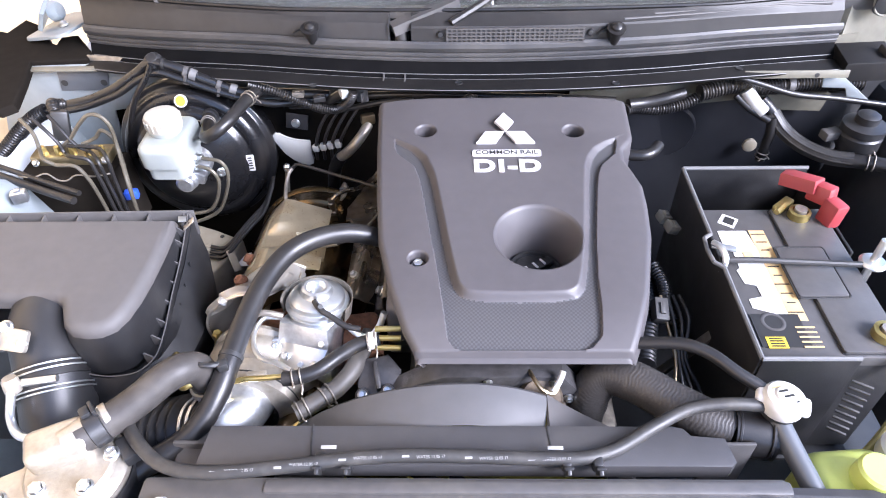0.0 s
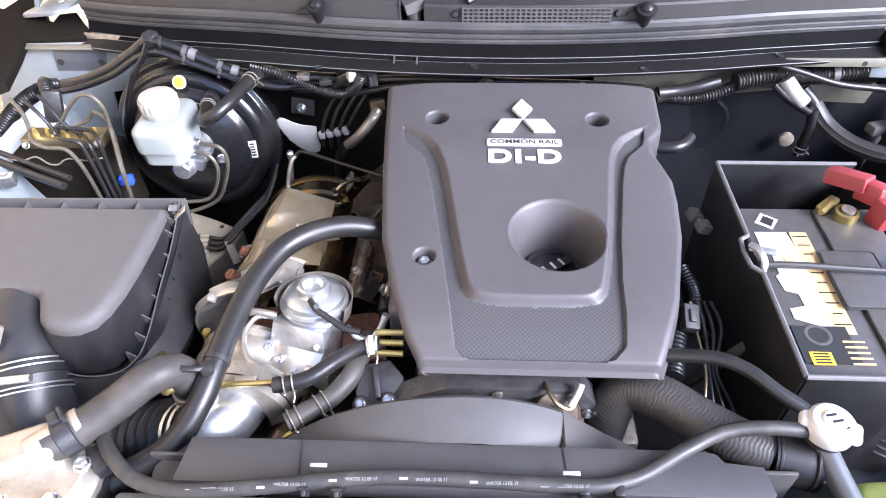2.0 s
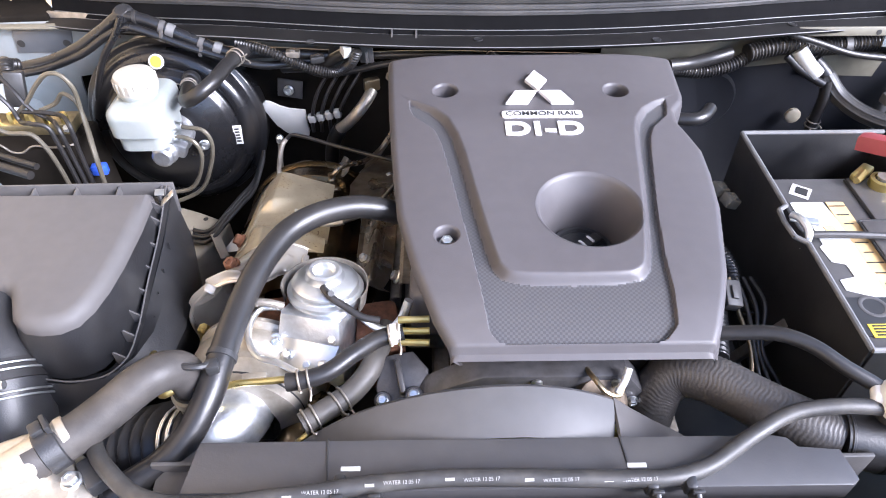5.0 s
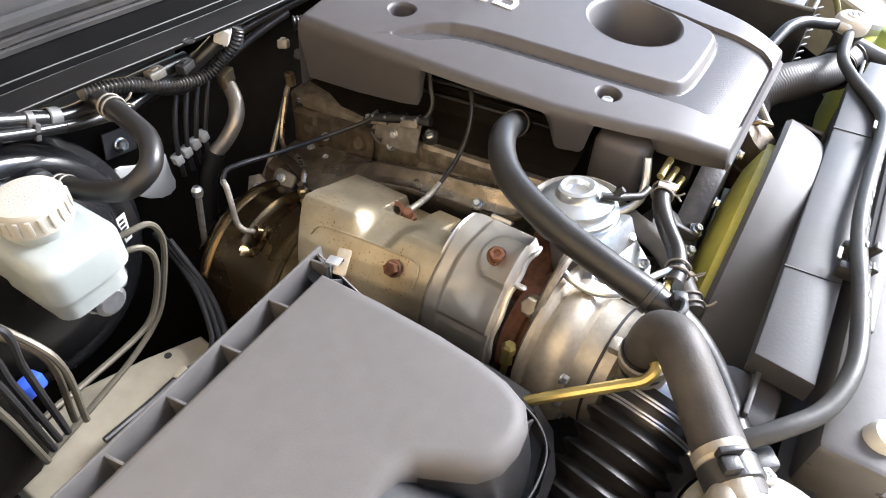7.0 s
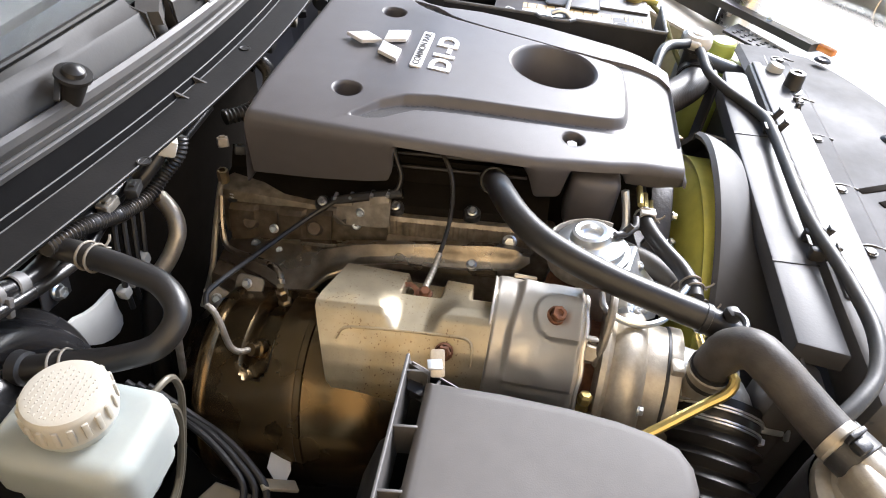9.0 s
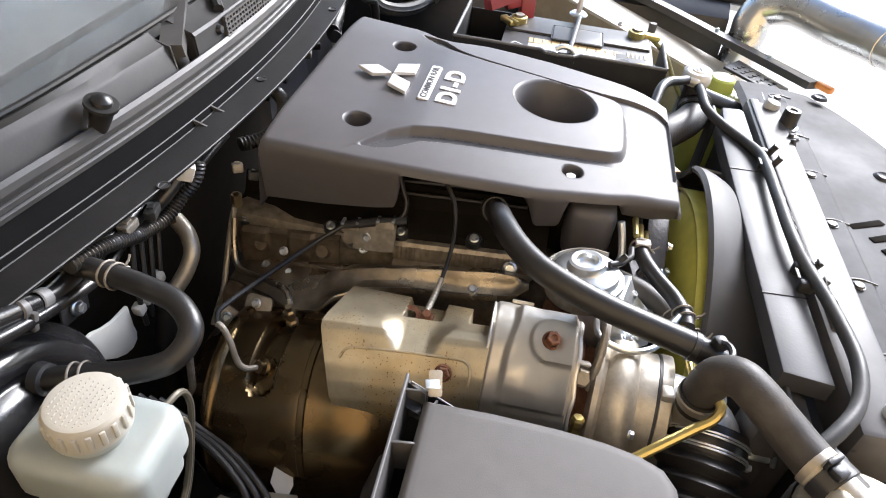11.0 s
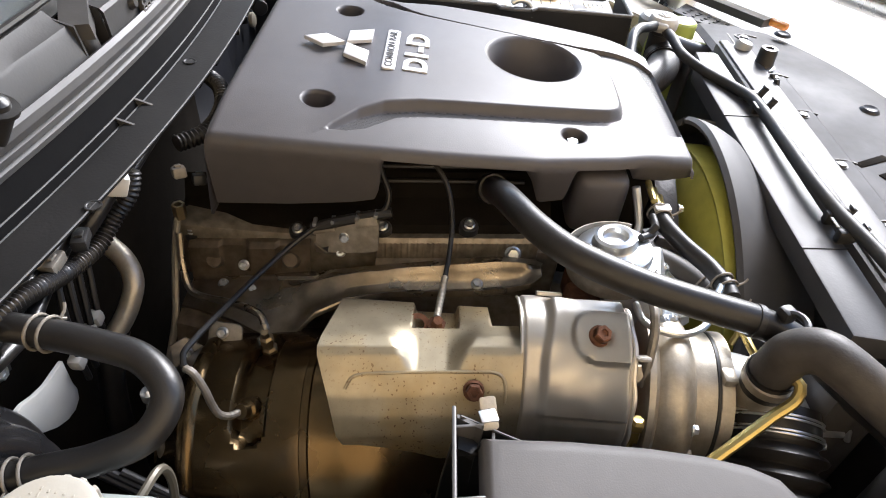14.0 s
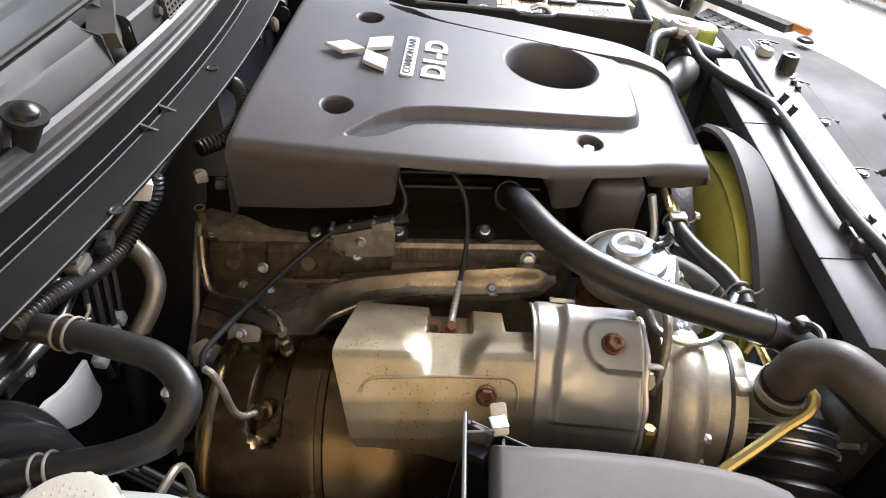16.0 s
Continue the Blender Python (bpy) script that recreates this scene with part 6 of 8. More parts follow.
# ---- brakes ----
def brake_servo():
    s = thing("brake_servo", (-0.535, 0.5, 0.73), "gloss black round brake servo with a yellow dot", "brake servo")
    c, ax = (-0.534, 0.475, 0.866), (0.0, -1, 0.13)
    prof = [(0.136, -0.03), (0.137, -0.004), (0.1395, -0.001), (0.1395, 0.007), (0.137, 0.009), (0.131, 0.010), (0.1285, 0.014), (0.1265, 0.024), (0.1235, 0.030), (0.117, 0.034), (0.108, 0.0355), (0.1055, 0.034), (0.1030, 0.0335), (0.1005, 0.036), (0.097, 0.0425), (0.092, 0.0460), (0.078, 0.0520), (0.064, 0.0590), (0.05, 0.0625), (0, 0.064)]
    part("shell", lathe(prof, aim(c, ax), 72), GLOSSBLACK, s, "", 60)
    part("yellow_dot", lathe([(0, 0.0035), (0.008, 0.0035), (0.0085, 0.003), (0.0085, 0)], aim((-0.529, 0.4495, 0.984), (0, -1, 0.45)), 20), YLABEL, s, "yellow round sticker")
    part("dot_ring", lathe([(0.0088, 0.0), (0.0088, 0.004), (0.0105, 0.004), (0.011, 0)], aim((-0.529, 0.4495, 0.984), (0, -1, 0.45)), 20), PAPER, s)
    part("label", box((0.013, 0.001, 0.034), (-0.433, 0.434, 0.866), (0, 4, 14), 0.0003), PAPER, s, "white paper label")
    for k in range(5):
        part("print_mark", box((0.007, 0.0006, 0.0028), (-0.433, 0.4333, 0.855 + 0.0055 * k), (0, 4, 14)), INK, s, "grey print")
    part("check_valve", lathe([(0, 0.025), (0.007, 0.025), (0.008, 0.01), (0.013, 0.008), (0.014, 0)], aim((-0.484, 0.446, 0.957), (0.02, -1, 0.15)), 18), PLASTIC, s)
    return s


def master_cylinder():
    m = thing("brake_master_cylinder", (-0.53, 0.38, 0.88), "cast aluminium brake master cylinder with white fluid reservoir", "brake cylinder")
    b = lathe([(0, 0.090), (0.011, 0.090), (0.015, 0.087), (0.016, 0.076), (0.0185, 0.074), (0.0185, 0.02), (0.026, 0.018), (0.028, 0.0)], aim((-0.516, 0.425, 0.888), (0.01, -1, 0.05)), 28)
    box((0.024, 0.018, 0.026), (-0.496, 0.384, 0.895), (0, 20, 0), 0.005, bm=b)
    box((0.022, 0.018, 0.022), (-0.496, 0.360, 0.893), (0, 20, 0), 0.005, bm=b)
    part("cylinder", b, ALU, m)
    put("bolt", BOLT_ZINC, aim((-0.478, 0.405, 0.868), (0.4, -1, 0.2)), m)
    part("reservoir_lower", prism(rounded(-0.560, -0.496, 0.319, 0.410, 0.014), 0.918, 0.946, 0.0), RESPL, m, "translucent white lower reservoir")
    rb = prism(rounded(-0.565, -0.489, 0.313, 0.416, 0.018), 0.942, 0.981, 0.013, None, None, 6)
    part("reservoir", rb, RESPL, m, "translucent white plastic reservoir", 40)
    nk = lathe([(0.024, 0.965), (0.024, 0.985), (0.027, 0.987), (0.027, 0.993)], Matrix.Translation((-0.527, 0.364, 0)), 32)
    part("filler_neck", nk, RESPL, m)
    cp = part("cap", lathe([(0, 1.0135), (0.022, 1.0135), (0.0252, 1.0125), (0.0262, 1.011), (0.0272, 1.009), (0.0272, 0.998), (0.028, 0.995), (0.028, 0.991), (0.02, 0.991)], Matrix.Translation((-0.527, 0.364, 0)), 48), CAPPL, m, "ribbed white screw cap")
    for i in range(20):
        a = 2 * math.pi * i / 20
        part("grip", box((0.004, 0.004, 0.014), (-0.527 + 0.0269 * math.cos(a), 0.364 + 0.0269 * math.sin(a), 1.001), (0, 0, math.degrees(a)), 0.001), CAPPL, cp)
    rng = random.Random(5)
    for k in range(10):
        y = 0.364 + 0.0041 * (k - 4.5)
        half = math.sqrt(max(0.0, 0.0215 ** 2 - (y - 0.364) ** 2))
        x = -0.527 - half
        while x < -0.527 + half - 0.004:
            w = rng.uniform(0.0008, 0.0026)
            part("moulded_bar", box((w, 0.0011, 0.0003), (x + w / 2, y + rng.uniform(-0.0006, 0.0006), 1.0136), (0, 0, 0), 0.0001), CAPPL, cp, "raised moulded mark")
            x += w + rng.uniform(0.0006, 0.0022)
    # brake pipes
    for pts in ([(-0.490, 0.362, 0.930), (-0.473, 0.354, 0.933), (-0.450, 0.350, 0.930), (-0.443, 0.349, 0.909), (-0.459, 0.348, 0.858), (-0.478, 0.346, 0.828), (-0.517, 0.342, 0.809), (-0.578, 0.335, 0.799), (-0.64, 0.33, 0.79)],
                [(-0.500, 0.356, 0.916), (-0.480, 0.349, 0.920), (-0.466, 0.345, 0.915), (-0.460, 0.344, 0.896), (-0.476, 0.343, 0.850), (-0.494, 0.342, 0.832), (-0.566, 0.338, 0.829), (-0.612, 0.334, 0.832), (-0.64, 0.33, 0.82)]):
        part("brake_pipe", tube(pts, 0.0031, 8), OLIVEPIPE, m, "bent steel brake pipe")
    for p, ax in (((-0.494, 0.362, 0.930), (1, -0.2, 0.2)), ((-0.502, 0.357, 0.915), (1, -0.2, 0.2))):
        part("union", lathe([(0.003, 0.014), (0.0055, 0.013), (0.0055, 0.004), (0.008, 0.003), (0.008, -0.004)], aim(p, ax), 6), ZINC, m, "zinc pipe union")
    return m


def abs_unit():
    a = thing("abs_block", (-0.68, 0.33, 0.80), "brake modulator block with a black housing and bent steel pipes", "abs block")
    hb = prism([(-0.775, 0.335), (-0.765, 0.318), (-0.70, 0.314), (-0.640, 0.318), (-0.622, 0.330), (-0.618, 0.39), (-0.775, 0.40)], 0.80, 0.925, 0.006)
    part("housing", hb, DEADBLACK, a, "black control housing")
    rim = [(-0.772, 0.322, 0.924), (-0.745, 0.316, 0.926), (-0.722, 0.318, 0.932), (-0.705, 0.314, 0.922), (-0.690, 0.313, 0.922), (-0.675, 0.316, 0.930), (-0.645, 0.317, 0.927), (-0.622, 0.328, 0.925)]
    part("gasket", tube(rim, 0.0014, 8), ALUDARK, a, "pale gasket edge")
    part("valve_block", box((0.128, 0.036, 0.018), (-0.696, 0.366, 0.934), (0, 0, 2), 0.003), YCAST, a, "pale gold valve block")
    runs = (([(-0.760, 0.372, 1.000), (-0.735, 0.352, 0.985), (-0.733, 0.346, 0.963), (-0.732, 0.342, 0.944), (-0.717, 0.340, 0.936), (-0.684, 0.338, 0.934), (-0.672, 0.336, 0.914), (-0.667, 0.336, 0.880), (-0.664, 0.336, 0.80)], OLIVEPIPE),
            ([(-0.735, 0.366, 1.005), (-0.712, 0.354, 0.985), (-0.701, 0.350, 0.968), (-0.697, 0.347, 0.952), (-0.682, 0.345, 0.947), (-0.662, 0.343, 0.943), (-0.657, 0.342, 0.914), (-0.654, 0.341, 0.80)], PIPEBLACK),
            ([(-0.712, 0.372, 1.006), (-0.692, 0.358, 0.990), (-0.680, 0.352, 0.972), (-0.670, 0.350, 0.960), (-0.657, 0.348, 0.954), (-0.650, 0.347, 0.938), (-0.648, 0.346, 0.890), (-0.646, 0.345, 0.80)], PIPEBLACK),
            ([(-0.690, 0.352, 0.962), (-0.663, 0.349, 0.963), (-0.642, 0.348, 0.960), (-0.633, 0.347, 0.945), (-0.635, 0.346, 0.898), (-0.637, 0.345, 0.80)], PIPEBLACK),
            ([(-0.700, 0.356, 0.958), (-0.680, 0.353, 0.975), (-0.654, 0.350, 1.003), (-0.630, 0.347, 1.022), (-0.614, 0.345, 1.022), (-0.603, 0.344, 1.006), (-0.605, 0.344, 0.964), (-0.614, 0.343, 0.890), (-0.620, 0.342, 0.80)], OLIVEPIPE),
            ([(-0.672, 0.362, 0.958), (-0.650, 0.366, 0.966), (-0.630, 0.362, 0.984), (-0.614, 0.356, 0.975), (-0.611, 0.354, 0.950), (-0.618, 0.352, 0.890), (-0.626, 0.350, 0.80)], OLIVEPIPE))
    for pts, mtl in runs:
        # the lower run of every pipe stands in front of the housing
        pts = [(x, y, z) if z > 0.948 else (-0.053 + (x + 0.053) * 0.952, 0.304 + (y - 0.345), 1.506 + (z - 1.506) * 0.952) for x, y, z in pts]
        part("brake_pipe", tube(pts, 0.0031, 8), mtl, a, "bent steel brake pipe")
    for i in range(5):
        part("union", lathe([(0, 0.016), (0.0045, 0.016), (0.006, 0.012), (0.006, 0.0)], pose(-0.736 + 0.024 * i, 0.356, 0.942), 6), YZINC, a)
    for x, y, z in ((-0.745, 0.338, 0.938), (-0.630, 0.338, 0.944)):
        put("bolt", BOLT_SMALL, aim((x, y, z), (0, -0.7, 0.7)), a)
    part("connector", box((0.026, 0.020, 0.050), (-0.712, 0.392, 0.975), (-15, 12, 20), 0.004), PLASTIC, a, "black plug with thick cable")
    part("plug_cable", tube([(-0.716, 0.398, 0.995), (-0.724, 0.412, 1.003), (-0.728, 0.424, 0.995), (-0.722, 0.436, 0.988)], 0.0085, 12, ridge=0.001, pitch=0.005), RUBBER, a)
    part("pipe_clip", box((0.022, 0.014, 0.016), (-0.606, 0.330, 0.880), (0, 0, 10), 0.003), BLUE, a, "small blue clip")
    return a


# ---- radiator and front ----
def radiator():
    r = thing("radiator", (-0.05, -0.18, 0.55), "radiator top with black plastic shroud deck", "radiator")
    # flat deck behind the tank
    deck = prism([(-0.323, -0.200), (0.201, -0.200), (0.207, -0.195), (0.203, -0.169), (0.170, -0.166), (0.164, -0.158), (0.153, -0.1555), (0.030, -0.1555), (-0.150, -0.1555), (-0.318, -0.156)], 0.945, 0.966, 0.002)
    part("shroud_deck", deck, DECKREAR, r)
    part("deck_seam", box((0.0012, 0.046, 0.001), (-0.211, -0.178, 0.9665), (0, 0, 4)), INK, r)
    part("deck_seam", box((0.0012, 0.046, 0.001), (0.028, -0.178, 0.9665), (0, 0, 4)), INK, r)
    b = box((0.62, 0.05, 0.060), (-0.06, -0.235, 0.935), (0, 0, 0), 0.006)
    part("top_tank", b, PLASTIC2, r)
    for x in (-0.372, 0.255):
        part("end_boss", lathe([(0.0, 0.012), (0.010, 0.012), (0.012, 0.008), (0.012, -0.02)], aim((x * 0.92, -0.245, 0.962), (0, -0.2, 1)), 20), WHITEPL, r, "white plastic end piece")
    part("core", box((0.66, 0.03, 0.45), (-0.05, -0.215, 0.69), (0, 0, 0), 0.002), INK, r, "dark radiator core")
    return r


def fan_shroud():
    f = thing("fan_shroud", (-0.06, -0.13, 0.6), "black plastic fan shroud ring behind the radiator", "fan shroud")
    c = Vector((-0.055, 0, 0.715))
    R = 0.252
    A, az = 0.265, 0.717
    rows = []
    for i in range(73):
        a = radians(66 + 94 * i / 72)
        k = 0.80 if a < math.pi / 2 else 1.0
        yr = -0.111
        f0 = 0.041 * smooth01(radians(112), radians(124), a)
        rr = [(A - 0.0165 - 0.1 * f0, -0.1552 - f0), (A - 0.0125, -0.148 - 0.5 * f0), (A - 0.0075, -0.138), (A - 0.0035, -0.127), (A - 0.001, yr - 0.005), (A - 0.005, yr), (A - 0.010, yr - 0.002)]
        rows.append([(c.x + q * k * math.cos(a), y, az + q * math.sin(a)) for q, y in rr])
    part("ring", sheet(rows, 0.003), SHROUDPL, f)
    rows = []
    for x, z in ((0.0315, 0.9570), (0.040, 0.949), (0.049, 0.940), (0.062, 0.929), (0.076, 0.917), (0.099, 0.900), (0.122, 0.880), (0.140, 0.850), (0.152, 0.80), (0.158, 0.74)):
        rows.append([(x, -0.1540, z - 0.030), (x, -0.1535, z - 0.008), (x, -0.150, z - 0.003), (x, -0.116, z + 0.001), (x, -0.111, z - 0.001), (x, -0.111, z - 0.012)])
    # Lighter plastic than the ring: the sky's reflection is in its colour.
    part("corner_plate", sheet(rows, 0.003), LIDPL, f, "grey shroud corner beside a seam")
    for x0, x1 in ((-0.36, -0.305), (0.195, 0.24)):
        part("back_plate", box((x1 - x0, 0.004, 0.36), ((x0 + x1) / 2, -0.166, 0.77), (0, 0, 0), 0.001), PLASTIC2, f)
    part("side_post", box((0.05, 0.05, 0.28), (-0.335, -0.165, 0.80), (0, 0, 0), 0.01), PLASTIC2, f)
    c, az = Vector((-0.085, 0, 0.745)), 0.745
    g = thing("cooling_fan", (-0.085, -0.08, 0.6), "olive yellow plastic engine cooling fan inside the shroud", "cooling fan")
    part("outer_band", lathe([(0.208, -0.012), (0.211, -0.012), (0.211, 0.024), (0.208, 0.024)], aim((c.x, -0.128, az), (0, 1, 0)), 72), OLIVE, g)
    part("inner_cone", lathe([(0.210, 0.018), (0.202, 0.026), (0.176, 0.036), (0.134, 0.042), (0.132, 0.038), (0.174, 0.032), (0.200, 0.022)], aim((c.x, -0.128, az), (0, 1, 0)), 72), OLIVE, g)
    part("hub", lathe([(0, 0.05), (0.06, 0.05), (0.07, 0.04), (0.07, 0.0), (0, 0.0)], aim((c.x, -0.15, az), (0, 1, 0)), 40), PLASTIC, g)
    for k in range(11):
        a = 2 * math.pi * k / 11 + 0.2
        rows = []
        for q in (0.068, 0.10, 0.14, 0.18, 0.208):
            w = 0.40 * q + 0.02
            rows.append([Vector((c.x + q * math.cos(a + t * w / q * 0.7), -0.127 + 0.012 * t, az + q * math.sin(a + t * w / q * 0.7))) for t in (-1, -0.5, 0, 0.5, 1)])
        part("blade", sheet(rows, 0.003), OLIVE, g)
    return f


def front_deck():
    d = thing("front_cover_panel", (0, -0.3, 0.95), "grey-black plastic cover over the radiator support", "cover panel")
    rows = []
    for i in range(49):
        x = -0.37 + 0.73 * i / 48
        k = abs((x + 0.0) / 0.36)
        ye = -0.458 + 0.095 * k * k
        prof = [(-0.212, 0.952), (-0.222, 0.957), (-0.285, 0.957), (-0.290, 0.954), (-0.30, 0.9535), (ye + 0.03, 0.950), (ye + 0.01, 0.944), (ye, 0.93), (ye - 0.012, 0.90)]
        rows.append([(x, y, z - 0.010 * k ** 3) for y, z in prof])
    part("panel", sheet(rows, 0.0025), DECK, d, "", 25)
    # moulded grooves, clips
    for i, x in enumerate((0.29, 0.16, 0.06, -0.05, -0.16, -0.27)):
        c = part("clip", lathe([(0, 0.003), (0.005, 0.003), (0.0065, 0.001), (0.0075, 0.0012), (0.0075, 0)], pose(x, -0.268, 0.957), 18), PLASTIC, d)
        part("groove", tube([(x - 0.008, -0.262, 0.9572), (x + 0.006, -0.256, 0.9572), (x + 0.012, -0.272, 0.9572), (x + 0.010, -0.292, 0.955)], 0.0012, 6), INK, d)
    part("groove", box((0.62, 0.0016, 0.001), (-0.01, -0.246, 0.9575)), INK, d)
    b = box((0.50, 0.014, 0.012), (0.0, -0.222, 0.962), (0, 0, 0), 0.003)
    part("rear_edge", b, PLASTIC2, d)
    for x, y in ((0.33, -0.345), (0.10, -0.375)):
        part("fixing", lathe([(0, 0.001), (0.006, 0.002), (0.009, 0.004), (0.012, 0.002), (0.013, 0)], pose(x, y, 0.951), 20), PLASTIC, d)
    # slots for the bonnet latch
    for x, y, w in ((-0.03, -0.315, 0.05), (-0.055, -0.325, 0.03), (-0.075, -0.335, 0.035)):
        part("latch_slot", box((0.010, w, 0.002), (x, y, 0.9535), (0, 0, 28), 0.001), DEADBLACK, d)
    s = thing("bonnet_rest", (0.191, -0.268, 0.955), "black rubber bonnet stop on the front panel", "bonnet stop")
    part("base", lathe([(0.016, 0.0), (0.016, 0.003), (0.012, 0.004), (0, 0.004)], pose(0.191, -0.262, 0.957), 20), ZINC, s)
    part("buffer", lathe([(0.0125, 0.004), (0.0135, 0.006), (0.0125, 0.008), (0.012, 0.024), (0.0105, 0.028), (0.006, 0.028), (0.005, 0.026), (0, 0.026)], pose(0.191, -0.262, 0.957), 24), RUBBER, s)
    k = thing("clip_block", (0.13, -0.255, 0.957), "small black plastic double clip on the front panel", "clip")
    for dx in (0, 0.016):
        part("prong", box((0.006, 0.006, 0.014), (0.128 + dx, -0.257, 0.963), (0, 20, 30), 0.001), PLASTIC, k)
    # nose below the panel's outer edge
    bp = thing("front_bumper", (0, -0.45, 0.7), "white painted nose below the radiator cover", "bumper")
    for s in (-1, 1):
        rows = []
        for i in range(15):
            x = s * 0.72 * i / 14
            ye = -0.455 + 0.10 * (abs(x) / 0.36) ** 2 if abs(x) < 0.36 else -0.355 + 0.55 * (abs(x) - 0.36)
            lo = 0.060 * smooth01(0.38, 0.50, abs(x))
            rows.append([(x, ye + 0.012, 0.905 - lo), (x, ye + 0.005, 0.88 - lo), (x, ye - 0.010, 0.75), (x, ye - 0.015, 0.6), (x, ye, 0.45)])
        part("nose_half", sheet(rows, 0.003), PAINT, bp)
    part("centre_trim", box((0.03, 0.02, 0.10), (0, -0.463, 0.82), (0, 0, 0), 0.004), PLASTIC, bp)
    # support rail running out to the wing, headlamp edge strip with its mesh, indicator lens
    rl = thing("support_rail", (0.45, -0.05, 0.96), "beige painted steel rail beside the battery", "body rail")
    A, Z = Vector((0.515, -0.24, 0.880)), Vector((0.665, 0.16, 0.978))
    U = (Z - A).normalized()
    N = Vector((U.y, -U.x, 0)).normalized()
    O = A
    rows = []
    for i in range(15):
        p = A.lerp(Z, i / 14)
        rows.append([p - N * 0.030 + Vector((0, 0, -0.10)), p - N * 0.028 + Vector((0, 0, -0.004)), p - N * 0.024, p + N * 0.006, p + N * 0.010 + Vector((0, 0, -0.006)), p + N * 0.095 + Vector((0, 0, -0.008)), p + N * 0.098 + Vector((0, 0, -0.03))])
    part("rail", sheet(rows, 0.003), PRIMER, rl)
    for k in (0.20, 0.225):
        put("bolt", BOLT_SMALL, pose(*(O + U * k - N * 0.012)), rl)
    part("stud", lathe([(0, 0.024), (0.007, 0.024), (0.008, 0.022), (0.008, 0.0)], pose(*(O + U * 0.17 + N * 0.03 + Vector((0, 0, -0.006)))), 16), PLASTIC2, rl)
    hs = thing("lamp_edge_strip", (0.45, -0.2, 0.97), "black rubber strip with clips along the headlamp", "edge strip")
    edge = [Vector(p) for p in ((0.76, 0.05, 0.965), (0.714, -0.090, 0.947), (0.611, -0.263, 0.920), (0.53, -0.325, 0.922), (0.45, -0.376, 0.927))]
    part("strip", sweep(spline(edge, 0.01), lambda s: [(-0.016, -0.010), (0.016, -0.010), (0.014, 0.003), (-0.006, 0.005), (-0.016, 0.001)]), TIRE, hs)
    for q in (0.30, 0.55, 0.80):
        sp = spline(edge, 0.01)
        put("clip", BOLT_SMALL, pose(*(sp[int(q * (len(sp) - 1))] + Vector((0, 0, 0.003)))), hs)
    part("mesh_plate", prism([(0.525, -0.235), (0.570, -0.270), (0.470, -0.345), (0.435, -0.315)], 0.898, 0.903, 0.001), PLASTIC, hs)
    for k in range(5):
        for j in range(3):
            part("mesh_hole", box((0.006, 0.006, 0.002), (0.520 - 0.014 * k + 0.008 * j, -0.255 - 0.012 * k - 0.009 * j, 0.9035), (0, 0, 40), 0.0), INK, hs)
    ln = thing("indicator_lens", (0.445, -0.392, 0.92), "small amber indicator lens at the strip's end", "indicator")
    part("lens", box((0.035, 0.014, 0.012), (0.445, -0.392, 0.925), (0, 0, 40), 0.004, 3), AMBER, ln)
    bb = thing("bull_bar", (0.5, -0.45, 0.9), "polished steel tube of the front guard", "guard bar")
    part("tube", tube([(0.678, -0.287, 0.80), (0.678, -0.297, 0.919), (0.685, -0.298, 0.943), (0.689, -0.312, 0.967), (0.67, -0.356, 0.987), (0.592, -0.422, 0.988), (0.509, -0.486, 0.991), (0.30, -0.57, 1.005), (0.0, -0.63, 1.01)], 0.036, 24), CHROME, bb)
    part("foot_plate", box((0.09, 0.012, 0.09), (0.678, -0.287, 0.80), (0, 0, 0), 0.003), CHROME, bb)
    part("weld_bead", lathe([(0.0362, -0.003), (0.0385, -0.001), (0.0385, 0.001), (0.0362, 0.003)], aim((0.678, -0.296, 0.905), (0, -0.08, 1)), 28), CHROME, bb)
    part("end_joint", lathe([(0.0362, -0.004), (0.0378, -0.003), (0.0378, 0.003), (0.0362, 0.004)], aim((0.509, -0.486, 0.991), (-0.9, -0.5, 0.03)), 28), CHROME, bb)


